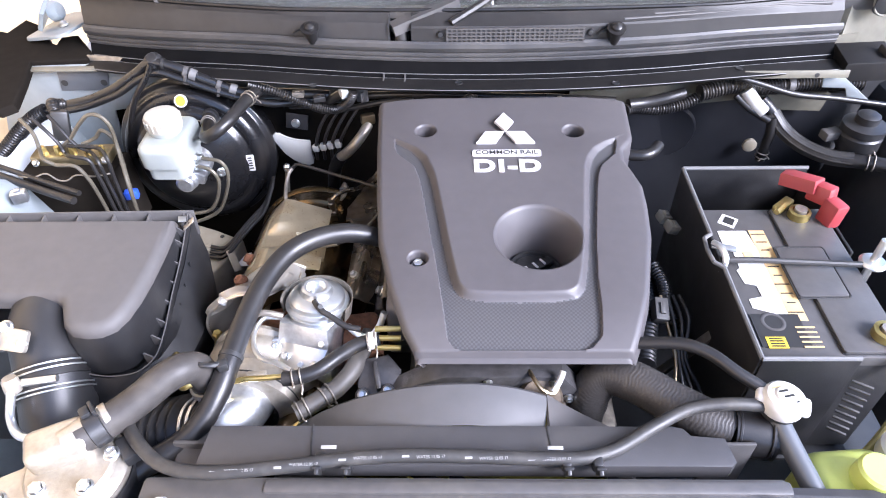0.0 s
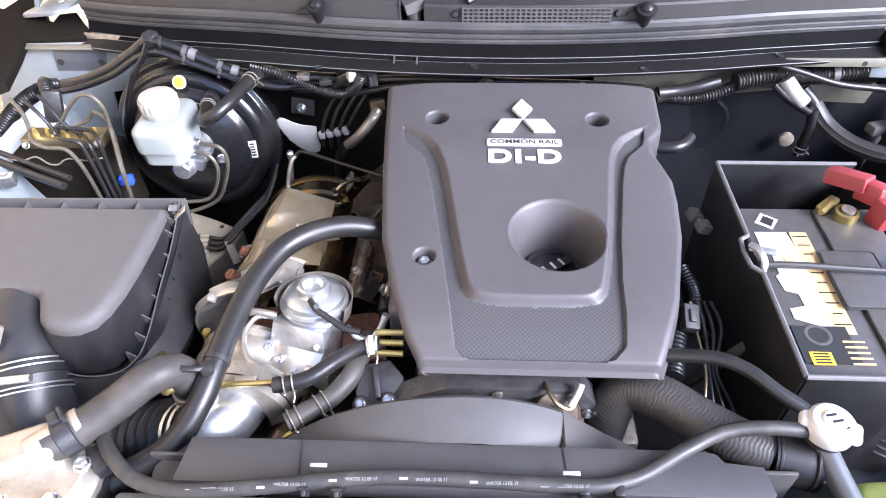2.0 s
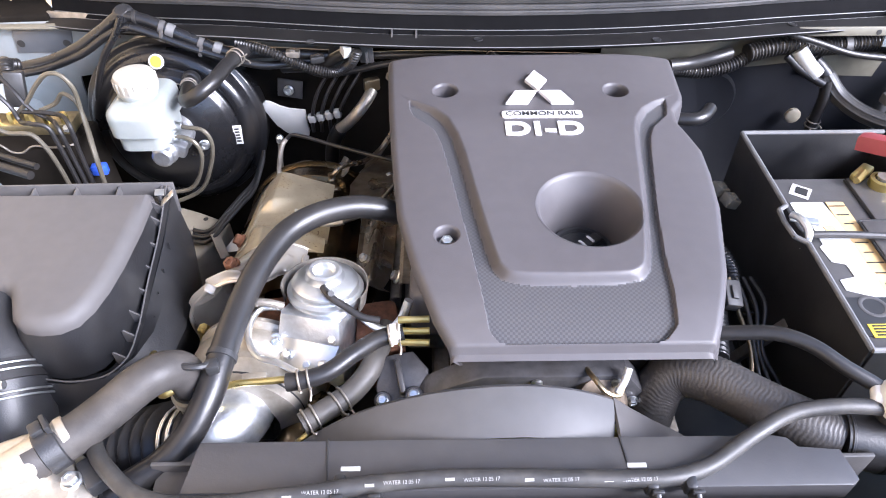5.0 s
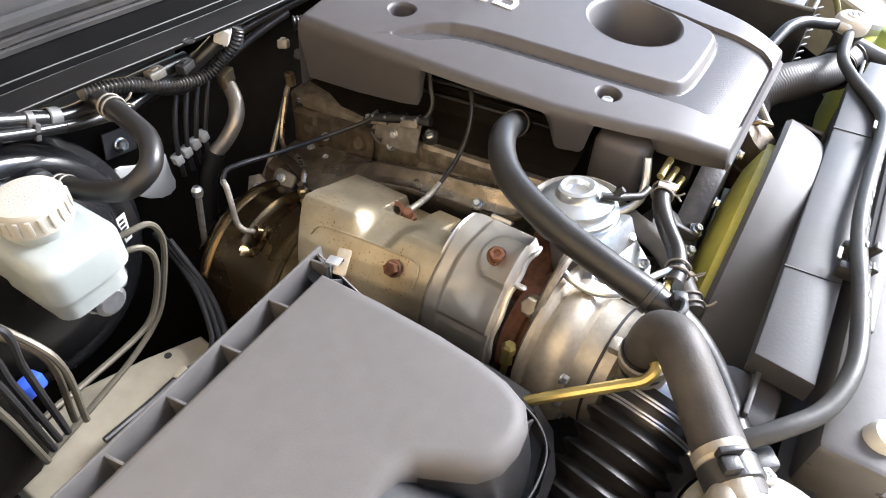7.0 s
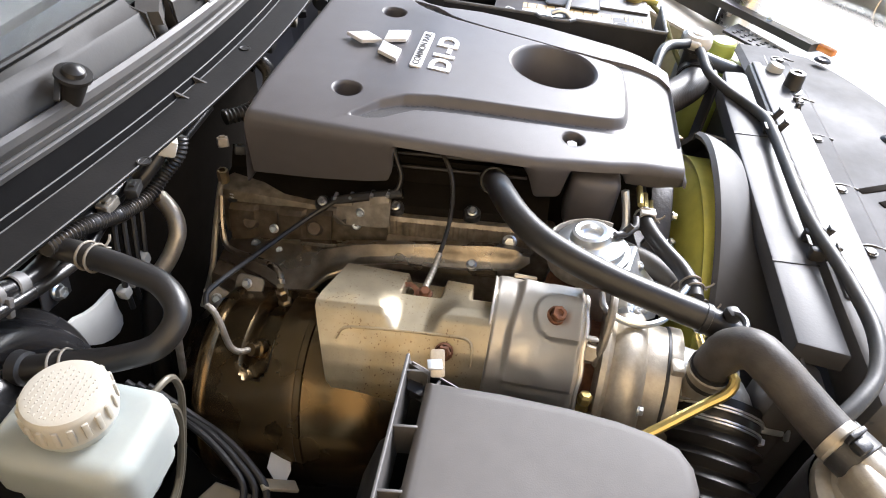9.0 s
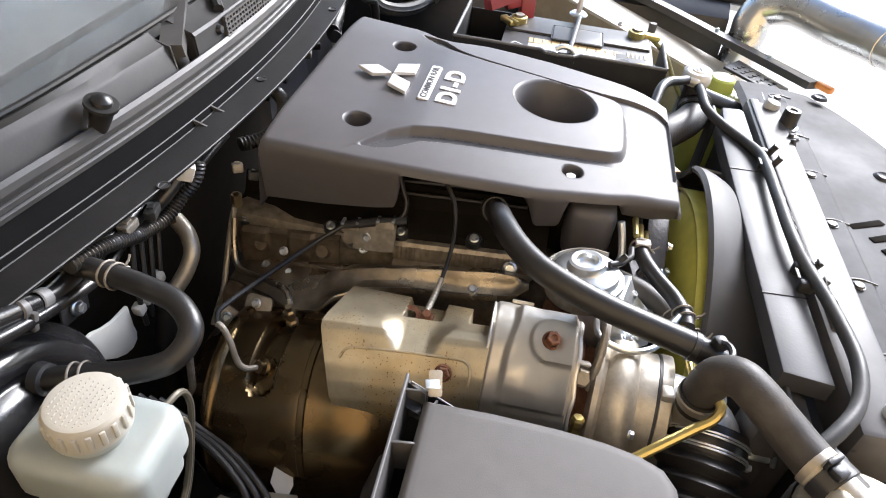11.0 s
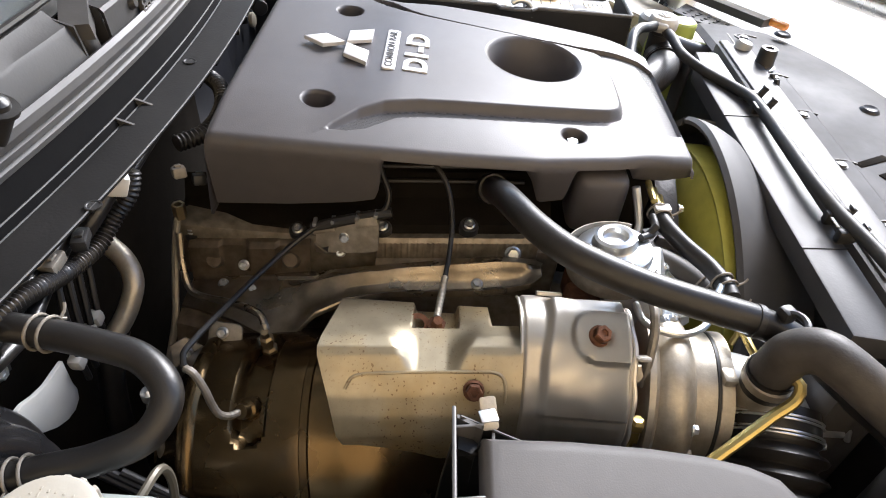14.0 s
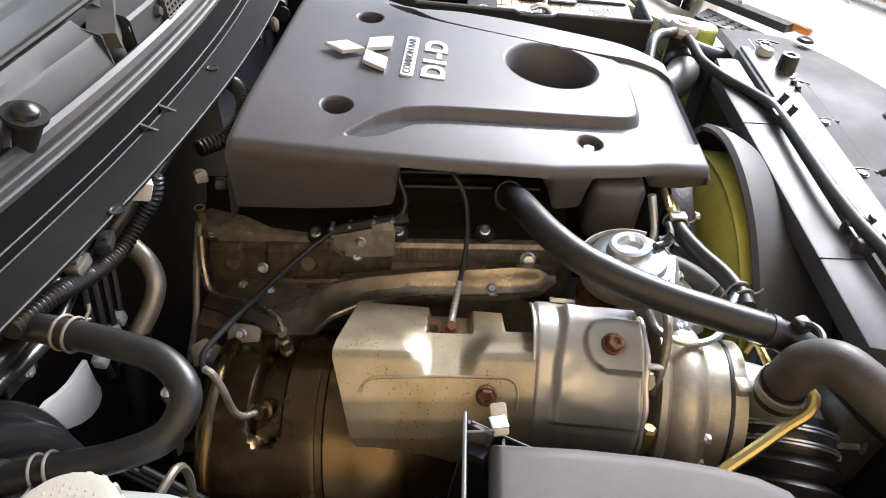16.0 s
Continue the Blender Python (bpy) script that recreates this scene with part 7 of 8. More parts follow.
def filler_neck():
    r = thing("radiator_filler", (0.268, -0.135, 0.93), "white radiator pressure cap on its filler neck", "radiator cap")
    c = Matrix.Translation((0.268, -0.134, 0))
    part("neck", lathe([(0.015, 0.935), (0.015, 0.962), (0.019, 0.964), (0.019, 0.970)], c, 28), PLASTIC, r)
    cp = lathe([(0, 0.9905), (0.009, 0.9905), (0.011, 0.9885), (0.0175, 0.988), (0.0205, 0.985), (0.0215, 0.981), (0.0215, 0.972), (0.020, 0.969)], c, 40)
    for s in (-1, 1):
        box((0.014, 0.022, 0.011), (0.268 + s * 0.0195 * math.cos(0.4), -0.134 - s * 0.0195 * math.sin(0.4), 0.9785), (0, 0, -23), 0.005, 3, bm=cp)
    cap = part("cap", cp, PAPER, r, "white cap with worn print")
    for k in range(4):
        part("print_mark", box((0.010, 0.0022, 0.0006), (0.262 + 0.004 * k, -0.124 - 0.006 * k, 0.9883 + (0.0025 if k in (1, 2) else 0)), (0, 0, 12)), OLABEL if k == 0 else INK, cap, "small printed bar")
    part("outlet", tube([(0.262, -0.136, 0.972), (0.240, -0.136, 0.973)], 0.006, 12), ZINC, r)
    part("support", tube([(0.268, -0.140, 0.955), (0.277, -0.170, 0.944), (0.288, -0.205, 0.932), (0.300, -0.245, 0.915)], 0.0108, 20), PIPEGREY, r, "blue-grey plastic overflow tube")
    part("support_collar", lathe([(0.0108, -0.004), (0.0145, -0.003), (0.0145, 0.003), (0.0108, 0.004)], aim((0.2935, -0.223, 0.925), (0.3, -1, -0.35)), 24), PLASTIC2, r)
    t = thing("coolant_bottle", (0.34, -0.2, 0.8), "yellow-green translucent coolant bottle with white cap", "coolant bottle")
    part("bottle", box((0.10, 0.13, 0.16), (0.345, -0.215, 0.850), (0, 0, 4), 0.028, 5), COOLPL, t)
    part("cap", lathe([(0, 0.024), (0.018, 0.024), (0.021, 0.021), (0.022, 0.0)], pose(0.352, -0.195, 0.928), 28), COOLPL, t)
    w = thing("washer_filler", (0.40, -0.17, 0.85), "white plastic washer bottle neck", "washer bottle")
    part("neck", lathe([(0.022, -0.10), (0.022, 0.0), (0.026, 0.003), (0.026, 0.02), (0.020, 0.025), (0, 0.025)], pose(0.40, -0.165, 0.915), 28), WHITEPL, w)


# ---- battery ----
def battery():
    t = thing("battery_tray", (0.35, 0.08, 0.75), "black plastic battery box with a pale worn rim", "battery box")
    x0, x1, y0, y1, zt = 0.262, 0.440, -0.085, 0.253, 0.984
    for nm, sz, ce in (("wall", (0.004, y1 - y0, 0.20), (x0, (y0 + y1) / 2, zt - 0.10)), ("wall", (x1 - x0, 0.004, 0.20), ((x0 + x1) / 2, y1, zt - 0.10)), ("wall", (0.105, 0.004, 0.20), (x0 + 0.0535, y0, zt - 0.10)), ("wall", (0.004, 0.16, 0.19), (x1, y1 - 0.08, zt - 0.11))):
        part(nm, box(sz, ce, (0, 0, 0), 0.0012), BLACKPL, t)
    part("floor", box((x1 - x0, y1 - y0, 0.006), ((x0 + x1) / 2, (y0 + y1) / 2, 0.77), (0, 0, 0), 0.001), PLASTIC, t)
    for pts in ([(x0, y1, zt), (x1, y1, zt)], [(x0, y1, zt), (x0, 0.112, zt), (x0 - 0.010, 0.105, zt), (x0 - 0.012, 0.085, zt), (x0 - 0.010, 0.062, zt), (x0, 0.052, zt), (x0, y0, zt)], [(x0, y0, zt), (x0 + 0.105, y0, zt)]):
        b = bmesh.new()
        for p, q in zip(pts[:-1], pts[1:]):
            tube([p, q], 0.0028, 8, bm=b)
        part("rim", b, RIMGREY, t, "pale worn rim")
    for k in range(9):
        part("cooling_slot", box((0.003, 0.022, 0.003), (0.385 + 0.001 * k, -0.088, 0.94 - 0.012 * k), (0, 0, 60), 0.0005), PLASTIC2, t)
    bt = thing("battery", (0.35, 0.06, 0.77), "black car battery with worn paper labels on its lid", "battery")
    bx0, bx1, by0, by1, bz = 0.268, 0.436, -0.072, 0.180, 0.968
    part("case", box((bx1 - bx0, by1 - by0, 0.175), ((bx0 + bx1) / 2, (by0 + by1) / 2, bz - 0.0995), (0, 0, 0), 0.004), PLASTIC, bt)
    part("lid", prism(rounded(bx0, bx1, by0, by1, 0.006), bz - 0.014, bz, 0.002), PLASTIC2, bt)
    part("lid_step", prism(rounded(0.362, bx1 - 0.004, by0 + 0.005, by1 - 0.004, 0.004), bz - 0.001, bz + 0.004, 0.001), PLASTIC2, bt)
    part("vent_plate", prism(rounded(0.342, 0.402, 0.014, 0.098, 0.004), bz - 0.001, bz + 0.006, 0.0015), PLASTIC2, bt)
    for o, z in ((rounded(0.361, bx1 - 0.003, by0 + 0.004, by1 - 0.003, 0.004), bz + 0.0002), (rounded(0.3405, 0.4035, 0.0125, 0.0995, 0.004), bz + 0.0044)):
        o = [(*q[:2], z) for q in o]
        g = bmesh.new()
        for p, q in zip(o, o[1:] + o[:1]):
            if (Vector(p) - Vector(q)).length > 1e-5:
                tube([p, q], 0.0011, 6, bm=g)
        part("groove", g, INK, bt, "dark groove")
    part("label", prism([(0.281, 0.135), (0.281, 0.104), (0.290, 0.102), (0.289, 0.066), (0.284, 0.062), (0.287, 0.040), (0.300, 0.036), (0.301, 0.018), (0.284, 0.014), (0.284, 0.000), (0.310, -0.010), (0.322, -0.016), (0.322, 0.100), (0.318, 0.135)], bz + 0.0003, bz + 0.0009), PAPER, bt, "worn white paper label")
    part("label_strip", box((0.020, 0.155, 0.0006), (0.3315, 0.058, bz + 0.0007), (0, 0, 0)), OLABEL, bt, "orange and white label edge")
    for k in range(10):
        part("print_mark", box((0.018 - 0.004 * (k % 3), 0.0016, 0.0005), (0.3315, 0.128 - 0.015 * k, bz + 0.0012)), INK, bt, "small printed bar")
    part("label_patch", box((0.012, 0.010, 0.0006), (0.307, 0.090, bz + 0.0012), (0, 0, 6)), OLABEL, bt, "dark printed block")
    part("label_patch", box((0.056, 0.048, 0.0006), (0.304, -0.034, bz + 0.0012), (0, 0, 0)), INK, bt, "dark printed block")
    part("label_ring", lathe([(0.010, 0.0), (0.012, 0.0006), (0.014, 0.0)], pose(0.300, -0.022, bz + 0.0018), 28), PLASTIC2, bt)
    part("label_patch", box((0.022, 0.016, 0.0006), (0.294, -0.052, bz + 0.0017), (0, 0, 0)), YLABEL, bt, "yellow printed block")
    for k in range(5):
        part("print_mark", box((0.022, 0.0022, 0.0006), (0.333, -0.030 - 0.007 * k, bz + 0.0017)), OLABEL, bt, "small printed bar")
    for k in range(4):
        part("print_mark", box((0.015, 0.0018, 0.0006), (0.294, -0.0465 - 0.0036 * k, bz + 0.0022)), INK, bt, "small printed bar")
    part("warning_mark", prism([(-0.012, 0), (0.0, 0.018), (0.018, 0.006), (0.006, -0.012)], 0, 0.0006, 0, pose(0.298, 0.152, bz + 0.0003)), PAPER, bt, "white warning diamond")
    part("warning_mark", prism([(-0.007, 0.001), (0.0, 0.012), (0.011, 0.005), (0.004, -0.007)], 0, 0.0004, 0, pose(0.300, 0.152, bz + 0.0012)), INK, bt, "black warning picture")
    part("post", lathe([(0, 0.018), (0.008, 0.018), (0.009, 0.0)], pose(0.395, 0.160, bz), 18), ALUDARK, bt)
    part("post", lathe([(0, 0.018), (0.008, 0.018), (0.009, 0.0)], pose(0.415, -0.045, bz), 18), ALUDARK, bt)
    h = thing("battery_hold_down", (0.35, 0.06, 0.975), "steel battery clamp bar with a threaded rod", "battery clamp")
    part("bar", tube([(0.262, 0.068, 0.981), (0.30, 0.066, 0.983), (0.36, 0.062, 0.983), (0.45, 0.056, 0.983)], 0.0040, 10), PLASTIC, h, "black painted bar")
    part("hook", tube([(0.258, 0.090, 0.990), (0.262, 0.078, 0.994), (0.266, 0.064, 0.988), (0.264, 0.058, 0.970)], 0.0042, 10), ZINC, h)
    part("hook_plate", box((0.030, 0.010, 0.003), (0.272, 0.088, 0.984), (0, 0, -15), 0.001), ZINC, h)
    part("rod", lathe([(0.0, 0.036), (0.0045, 0.036), (0.005, 0.034), (0.005, -0.06)], pose(0.444, 0.060, 0.985), 14), ZINC, h, "bright threaded rod")
    part("washer", lathe([(0.005, 0.004), (0.013, 0.003), (0.016, 0.0), (0.016, -0.002)], pose(0.444, 0.060, 0.985), 24), ZINC, h)
    p = thing("terminal_cover", (0.41, 0.19, 0.98), "red plastic cover over the positive battery terminal", "terminal cover")
    flap = prism([(-0.014, -0.024), (0.014, -0.024), (0.017, 0.020), (0.008, 0.027), (-0.012, 0.024)], -0.010, 0.008, 0.003, pose(0.404, 0.200, 1.002, -14, 12, 38))
    part("flap", flap, RED, p)
    part("box", box((0.024, 0.034, 0.026), (0.425, 0.178, 0.998), (-8, 6, 34), 0.004, taper=0.9), RED, p)
    part("skirt", box((0.022, 0.026, 0.036), (0.432, 0.152, 0.985), (0, 6, 20), 0.004), RED, p)
    c = thing("terminal_clamp", (0.39, 0.17, 0.975), "corroded brass battery terminal clamp", "terminal clamp", "battery terminals")
    part("ring", lathe([(0.010, 0.0), (0.014, 0.001), (0.014, 0.012), (0.010, 0.013)], pose(0.395, 0.160, 0.970), 20), BRASS, c)
    part("arm", box((0.034, 0.014, 0.010), (0.380, 0.178, 0.977), (0, 0, 40), 0.003), BRASS, c)
    part("bolt", lathe([(0, 0.012), (0.004, 0.012), (0.004, -0.012), (0, -0.012)], aim((0.372, 0.168, 0.980), (1, 1, 0)), 8), BRASS, c)
    n = thing("terminal_clamp", (0.415, -0.045, 0.975), "brass negative battery terminal clamp with cable", "terminal clamp", "battery terminals")
    part("ring", lathe([(0.010, 0.0), (0.015, 0.001), (0.015, 0.014), (0.010, 0.015)], pose(0.415, -0.045, 0.968), 20), BRASS, n)
    part("arm", box((0.040, 0.016, 0.011), (0.424, -0.068, 0.972), (0, 10, -70), 0.003), BRASS, n)
    part("cable", tube([(0.425, -0.075, 0.968), (0.420, -0.105, 0.945), (0.405, -0.125, 0.915), (0.375, -0.150, 0.885)], 0.0042, 10), CABLEY, n, "dull yellow-green cable")
    return bt


def build_all():
    ground(), firewall(), cowl(), windscreen(), bay_floor(), hood()
    inner_body(-1, PAINT, "white painted inner wing with strut tower")
    inner_body(1, PRIMER, "right inner wing in a dark tone, with strut tower")
    stopper(-0.297, 0.481, 1.081), stopper(0.185, 0.468, 1.081)
    wiper(-0.153, 0.487, 1.088, 64), wiper(-0.56, 0.575, 1.10, 62)
    engine_cover(), oil_cap()
    injector_bracket(engine_block())
    manifold_shield(), turbine_shield(), turbo_shield(), catalyst(), turbocharger(), intake_duct(), egr_valve(), throttle_body(), alternator_bracket()
    all_hoses(), air_box(), brake_servo(), master_cylinder(), abs_unit()
    radiator(), fan_shroud(), front_deck(), filler_neck(), battery()




# ---- wiring and small parts ----
def loom(name, pts, r, label, group="wiring looms", ridge=0.0, pitch=0.004, material=None):
    h = thing(name, pts[0], label, "wiring loom", group)
    part("sleeve", tube(pts, r, 12, ridge=ridge, pitch=pitch), material or RUBBER, h)
    return h


def band_on(h, p, axis, r, material=None):
    part("tape", lathe([(r, -0.006), (r + 0.001, -0.005), (r + 0.001, 0.005), (r, 0.006)], aim(p, axis), 16), material or RIMGREY, h, "wrap of grey tape")


def connector(p, size, rot, material, label, group="plug connectors"):
    c = thing("connector", p, label, "plug", group)
    part("body", box(size, p, rot, 0.002), material, c)
    m = pose(*p, *rot)
    part("latch", box((size[0] * 0.4, size[1] * 0.5, size[2] * 0.3), m @ Vector((0, 0, size[2] * 0.55)), rot, 0.001), material, c)
    return c


def firewall_wiring():
    h = loom("wiring_loom", [(-0.86, 0.440, 0.900), (-0.832, 0.450, 0.925), (-0.800, 0.458, 0.948), (-0.766, 0.462, 0.963), (-0.692, 0.463, 0.979), (-0.642, 0.463, 1.000), (-0.594, 0.463, 1.029), (-0.565, 0.464, 1.046), (-0.531, 0.464, 1.040), (-0.501, 0.463, 1.025), (-0.461, 0.463, 1.006), (-0.428, 0.463, 0.992), (-0.358, 0.466, 0.988), (-0.28, 0.468, 0.982)], 0.0082, "taped black main wiring loom along the firewall", material=GLOSSBLACK)
    for p, ax in (((-0.501, 0.463, 1.025), (1, 0, -0.45)), ((-0.440, 0.463, 0.997), (1, 0, -0.45))):
        band_on(h, p, ax, 0.0087)
    loom("corrugated_loom", [(-0.90, 0.425, 0.868), (-0.86, 0.440, 0.900), (-0.832, 0.450, 0.925), (-0.800, 0.458, 0.948), (-0.775, 0.461, 0.960)], 0.0120, "thick ribbed loom sleeve over the inner wing", ridge=0.0018, pitch=0.0055)
    loom("wiring_loom", [(-0.757, 0.452, 0.962), (-0.702, 0.455, 0.970), (-0.636, 0.455, 0.994), (-0.589, 0.455, 1.022), (-0.557, 0.455, 1.034), (-0.525, 0.455, 1.024), (-0.489, 0.455, 1.008), (-0.461, 0.455, 0.997), (-0.427, 0.455, 0.985), (-0.376, 0.456, 0.973), (-0.345, 0.462, 0.972), (-0.272, 0.468, 0.978), (-0.19, 0.462, 0.985), (-0.10, 0.452, 0.990), (0.0, 0.446, 0.990), (0.10, 0.446, 0.987), (0.20, 0.450, 0.978)], 0.0058, "thin black wiring loom along the firewall", material=GLOSSBLACK)
    loom("wiring_loom", [(-0.560, 0.452, 1.050), (-0.575, 0.450, 1.026), (-0.603, 0.450, 0.992), (-0.623, 0.450, 0.956), (-0.638, 0.452, 0.918), (-0.636, 0.456, 0.870)], 0.0048, "thin black cable hanging beside the brake servo", material=GLOSSBLACK)
    lc = thing("loom_clip", (-0.562, 0.458, 1.05), "black plastic clip holding the loom at the cowl edge", "cable clip")
    part("cap", lathe([(0, 0.012), (0.009, 0.011), (0.014, 0.006), (0.015, 0.0), (0.012, -0.004)], aim((-0.562, 0.470, 1.046), (0, -0.5, 1)), 20), PLASTIC, lc)
    part("strap", lathe([(0.0086, -0.003), (0.0100, -0.002), (0.0100, 0.002), (0.0086, 0.003)], aim((-0.545, 0.464, 1.044), (1, 0, -0.1)), 16), PLASTIC, lc)
    for x, z in ((-0.512, 1.030), (-0.462, 1.006)):
        b = lathe([(0.0086, -0.004), (0.0102, -0.003), (0.0102, 0.003), (0.0086, 0.004)], aim((x, 0.463, z), (1, 0, -0.45)), 16)
        box((0.005, 0.005, 0.016), (x, 0.452, z - 0.008), (0, 20, 0), 0.001, bm=b)
        solo("cable_tie", b, PLASTIC2, "grey plastic tie round the loom", "cable tie", "cable ties")
    loom("wiring_loom", [(-0.345, 0.468, 0.985), (-0.328, 0.466, 0.968), (-0.293, 0.464, 0.953), (-0.247, 0.462, 0.960), (-0.19, 0.455, 0.975), (-0.137, 0.450, 0.984)], 0.0048, "thin black cable looping under the cowl")
    for i, (x, y, z) in enumerate(((-0.33, 0.455, 0.992), (-0.295, 0.452, 0.985), (-0.255, 0.452, 0.990), (-0.04, 0.440, 0.990), (0.105, 0.440, 0.985), (0.145, 0.442, 0.982), (0.02, 0.440, 0.986))):
        connector((x, y, z), (0.020, 0.012, 0.010), (0, 0, 15 * (i % 3)), (ALUDARK, PLASTIC, INK, PLASTIC, ALUDARK, PLASTIC, INK)[i], ("grey plug under the cowl", "black plastic plug under the cowl")[0 if i in (0, 4) else 1])
    b = box((0.020, 0.004, 0.026), (-0.222, 0.450, 0.992), (0, 0, 0), 0.002)
    box((0.004, 0.008, 0.018), (-0.222, 0.446, 0.990), (0, 0, 0), 0.001, bm=b)
    solo("cable_bracket", b, PLASTIC2, "grey plastic cable bracket under the cowl", "bracket")
    loom("wiring_loom", [(-0.868, 0.356, 0.920), (-0.794, 0.323, 0.920), (-0.723, 0.291, 0.920), (-0.659, 0.264, 0.920)], 0.0060, "dark cable across the white inner wing")
    loom("wiring_loom", [(-0.864, 0.370, 0.924), (-0.790, 0.337, 0.924), (-0.719, 0.305, 0.924), (-0.655, 0.278, 0.924)], 0.0045, "thin dark cable across the white inner wing")
    connector((-0.740, 0.264, 0.930), (0.022, 0.016, 0.018), (0, 0, 20), ALU, "silver plug on the inner wing")
    # black corrugated looms seen from the servo side
    loom("corrugated_loom", [(-0.410, 0.455, 1.010), (-0.371, 0.452, 1.000), (-0.335, 0.453, 0.982), (-0.305, 0.455, 0.968), (-0.275, 0.452, 0.963), (-0.254, 0.446, 0.974), (-0.240, 0.434, 0.992), (-0.232, 0.432, 1.008)], 0.0062, "black corrugated loom climbing to the cowl", ridge=0.0016, pitch=0.0042)
    loom("wiring_loom", [(-0.36, 0.50, 0.945), (-0.315, 0.486, 0.955), (-0.290, 0.470, 0.966), (-0.270, 0.455, 0.984), (-0.252, 0.448, 0.996)], 0.0085, "glossy black taped loom below the cowl", material=GLOSSBLACK)
    loom("corrugated_loom", [(-0.155, 0.425, 0.985), (-0.13, 0.405, 0.985), (-0.09, 0.40, 0.99), (-0.06, 0.41, 0.995), (-0.04, 0.43, 0.998)], 0.0070, "black corrugated loom behind the engine cover", ridge=0.0018, pitch=0.0045)
    c = connector((-0.250, 0.437, 1.006), (0.012, 0.016, 0.018), (20, 0, 30), PAPER, "bright white plug hanging below the cowl edge")
    for k in range(3):
        connector((-0.185 + 0.012 * k, 0.415 - 0.012 * k, 0.975 - 0.015 * k), (0.014, 0.012, 0.010), (10 * k, 20, 30), INK if k else ALUDARK, "small dark plug behind the engine cover")
    # right side
    r = loom("corrugated_loom", [(0.215, 0.435, 0.968), (0.231, 0.445, 0.966), (0.278, 0.455, 0.957), (0.322, 0.465, 0.961), (0.350, 0.474, 0.970)], 0.0085, "black corrugated loom on the battery side", ridge=0.002, pitch=0.005)
    r = loom("corrugated_loom", [(0.345, 0.470, 0.978), (0.362, 0.474, 0.980), (0.402, 0.480, 0.986), (0.449, 0.485, 0.980), (0.55, 0.498, 0.980), (0.63, 0.505, 0.975)], 0.0125, "thick black corrugated loom on the battery side", ridge=0.002, pitch=0.0055)
    band_on(r, (0.50, 0.4915, 0.980), (1, 0.1, 0), 0.0150, PLASTIC2)
    loom("wiring_loom", [(0.220, 0.440, 0.975), (0.25, 0.448, 0.974), (0.285, 0.452, 0.980), (0.315, 0.460, 0.985)], 0.0095, "black taped loom end beside the engine cover")
    loom("wiring_loom", [(0.395, 0.462, 1.012), (0.439, 0.458, 1.000), (0.492, 0.456, 0.984), (0.577, 0.466, 0.968), (0.668, 0.470, 0.952)], 0.0050, "thin black cable on the battery side")
    w = loom("wiring_loom", [(0.420, 0.468, 0.985), (0.436, 0.458, 0.966), (0.452, 0.450, 0.952)], 0.012, "loom branch wrapped in white tape", material=WHITEPL)
    loom("wiring_loom", [(0.405, 0.466, 0.975), (0.425, 0.455, 0.960), (0.443, 0.448, 0.950), (0.462, 0.440, 0.942)], 0.0060, "short black cable beside the taped branch")
    hh = hose("heater_hose", [(0.452, 0.470, 0.965), (0.470, 0.456, 0.948), (0.491, 0.438, 0.924), (0.518, 0.410, 0.911), (0.553, 0.382, 0.908), (0.60, 0.357, 0.915), (0.66, 0.33, 0.92)], 0.0115, "black ribbed rubber hose beside the battery", "hose", ends=(0.78,))
    ribs = sweep(spline([(0.470, 0.456, 0.948), (0.491, 0.438, 0.924), (0.518, 0.410, 0.911), (0.553, 0.382, 0.908), (0.582, 0.367, 0.912)], 0.006), lambda d: [((0.0119 + 0.0012 * max(0.0, math.cos(9 * a))) * math.cos(a), (0.0119 + 0.0012 * max(0.0, math.cos(9 * a))) * math.sin(a)) for a in [2 * math.pi * k / 72 for k in range(72)]])
    part("ribbed_sleeve", ribs, HOSEMID, hh, "rubber sleeve with long ribs", 50)
    part("tip", tube([(0.585, 0.365, 0.913), (0.66, 0.33, 0.92)], 0.0095, 14), ZINC, hh)
    hose("small_hose", [(0.468, 0.446, 0.945), (0.472, 0.441, 0.92), (0.472, 0.440, 0.895), (0.471, 0.440, 0.862)], 0.0085, "short black hose with a clamp below the cowl", "hose", ends=(0.85,))
    v = thing("vacuum_valve", (0.585, 0.40, 0.93), "black plastic vacuum valve with stacked round caps", "vacuum valve")
    part("body", lathe([(0.028, -0.03), (0.034, -0.02), (0.034, 0.0), (0.030, 0.004), (0.034, 0.006), (0.034, 0.018), (0.018, 0.022), (0.018, 0.034), (0.012, 0.038), (0, 0.038)], pose(0.600, 0.405, 0.940), 32), PLASTIC, v)
    part("plug", box((0.03, 0.02, 0.016), (0.555, 0.41, 0.935), (0, 0, 15), 0.003), PLASTIC2, v)
    # pale body flanges under the cowl end
    bf = thing("body_flange", (0.50, 0.47, 1.01), "cream painted body flange under the cowl end", "body flange")
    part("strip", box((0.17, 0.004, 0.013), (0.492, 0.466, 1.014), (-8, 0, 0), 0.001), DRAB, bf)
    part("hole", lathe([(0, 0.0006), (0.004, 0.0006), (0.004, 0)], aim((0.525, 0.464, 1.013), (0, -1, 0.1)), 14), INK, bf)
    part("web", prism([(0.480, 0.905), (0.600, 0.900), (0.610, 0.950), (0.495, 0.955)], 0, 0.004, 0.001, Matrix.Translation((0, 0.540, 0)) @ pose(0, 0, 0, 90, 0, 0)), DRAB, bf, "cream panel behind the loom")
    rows = []
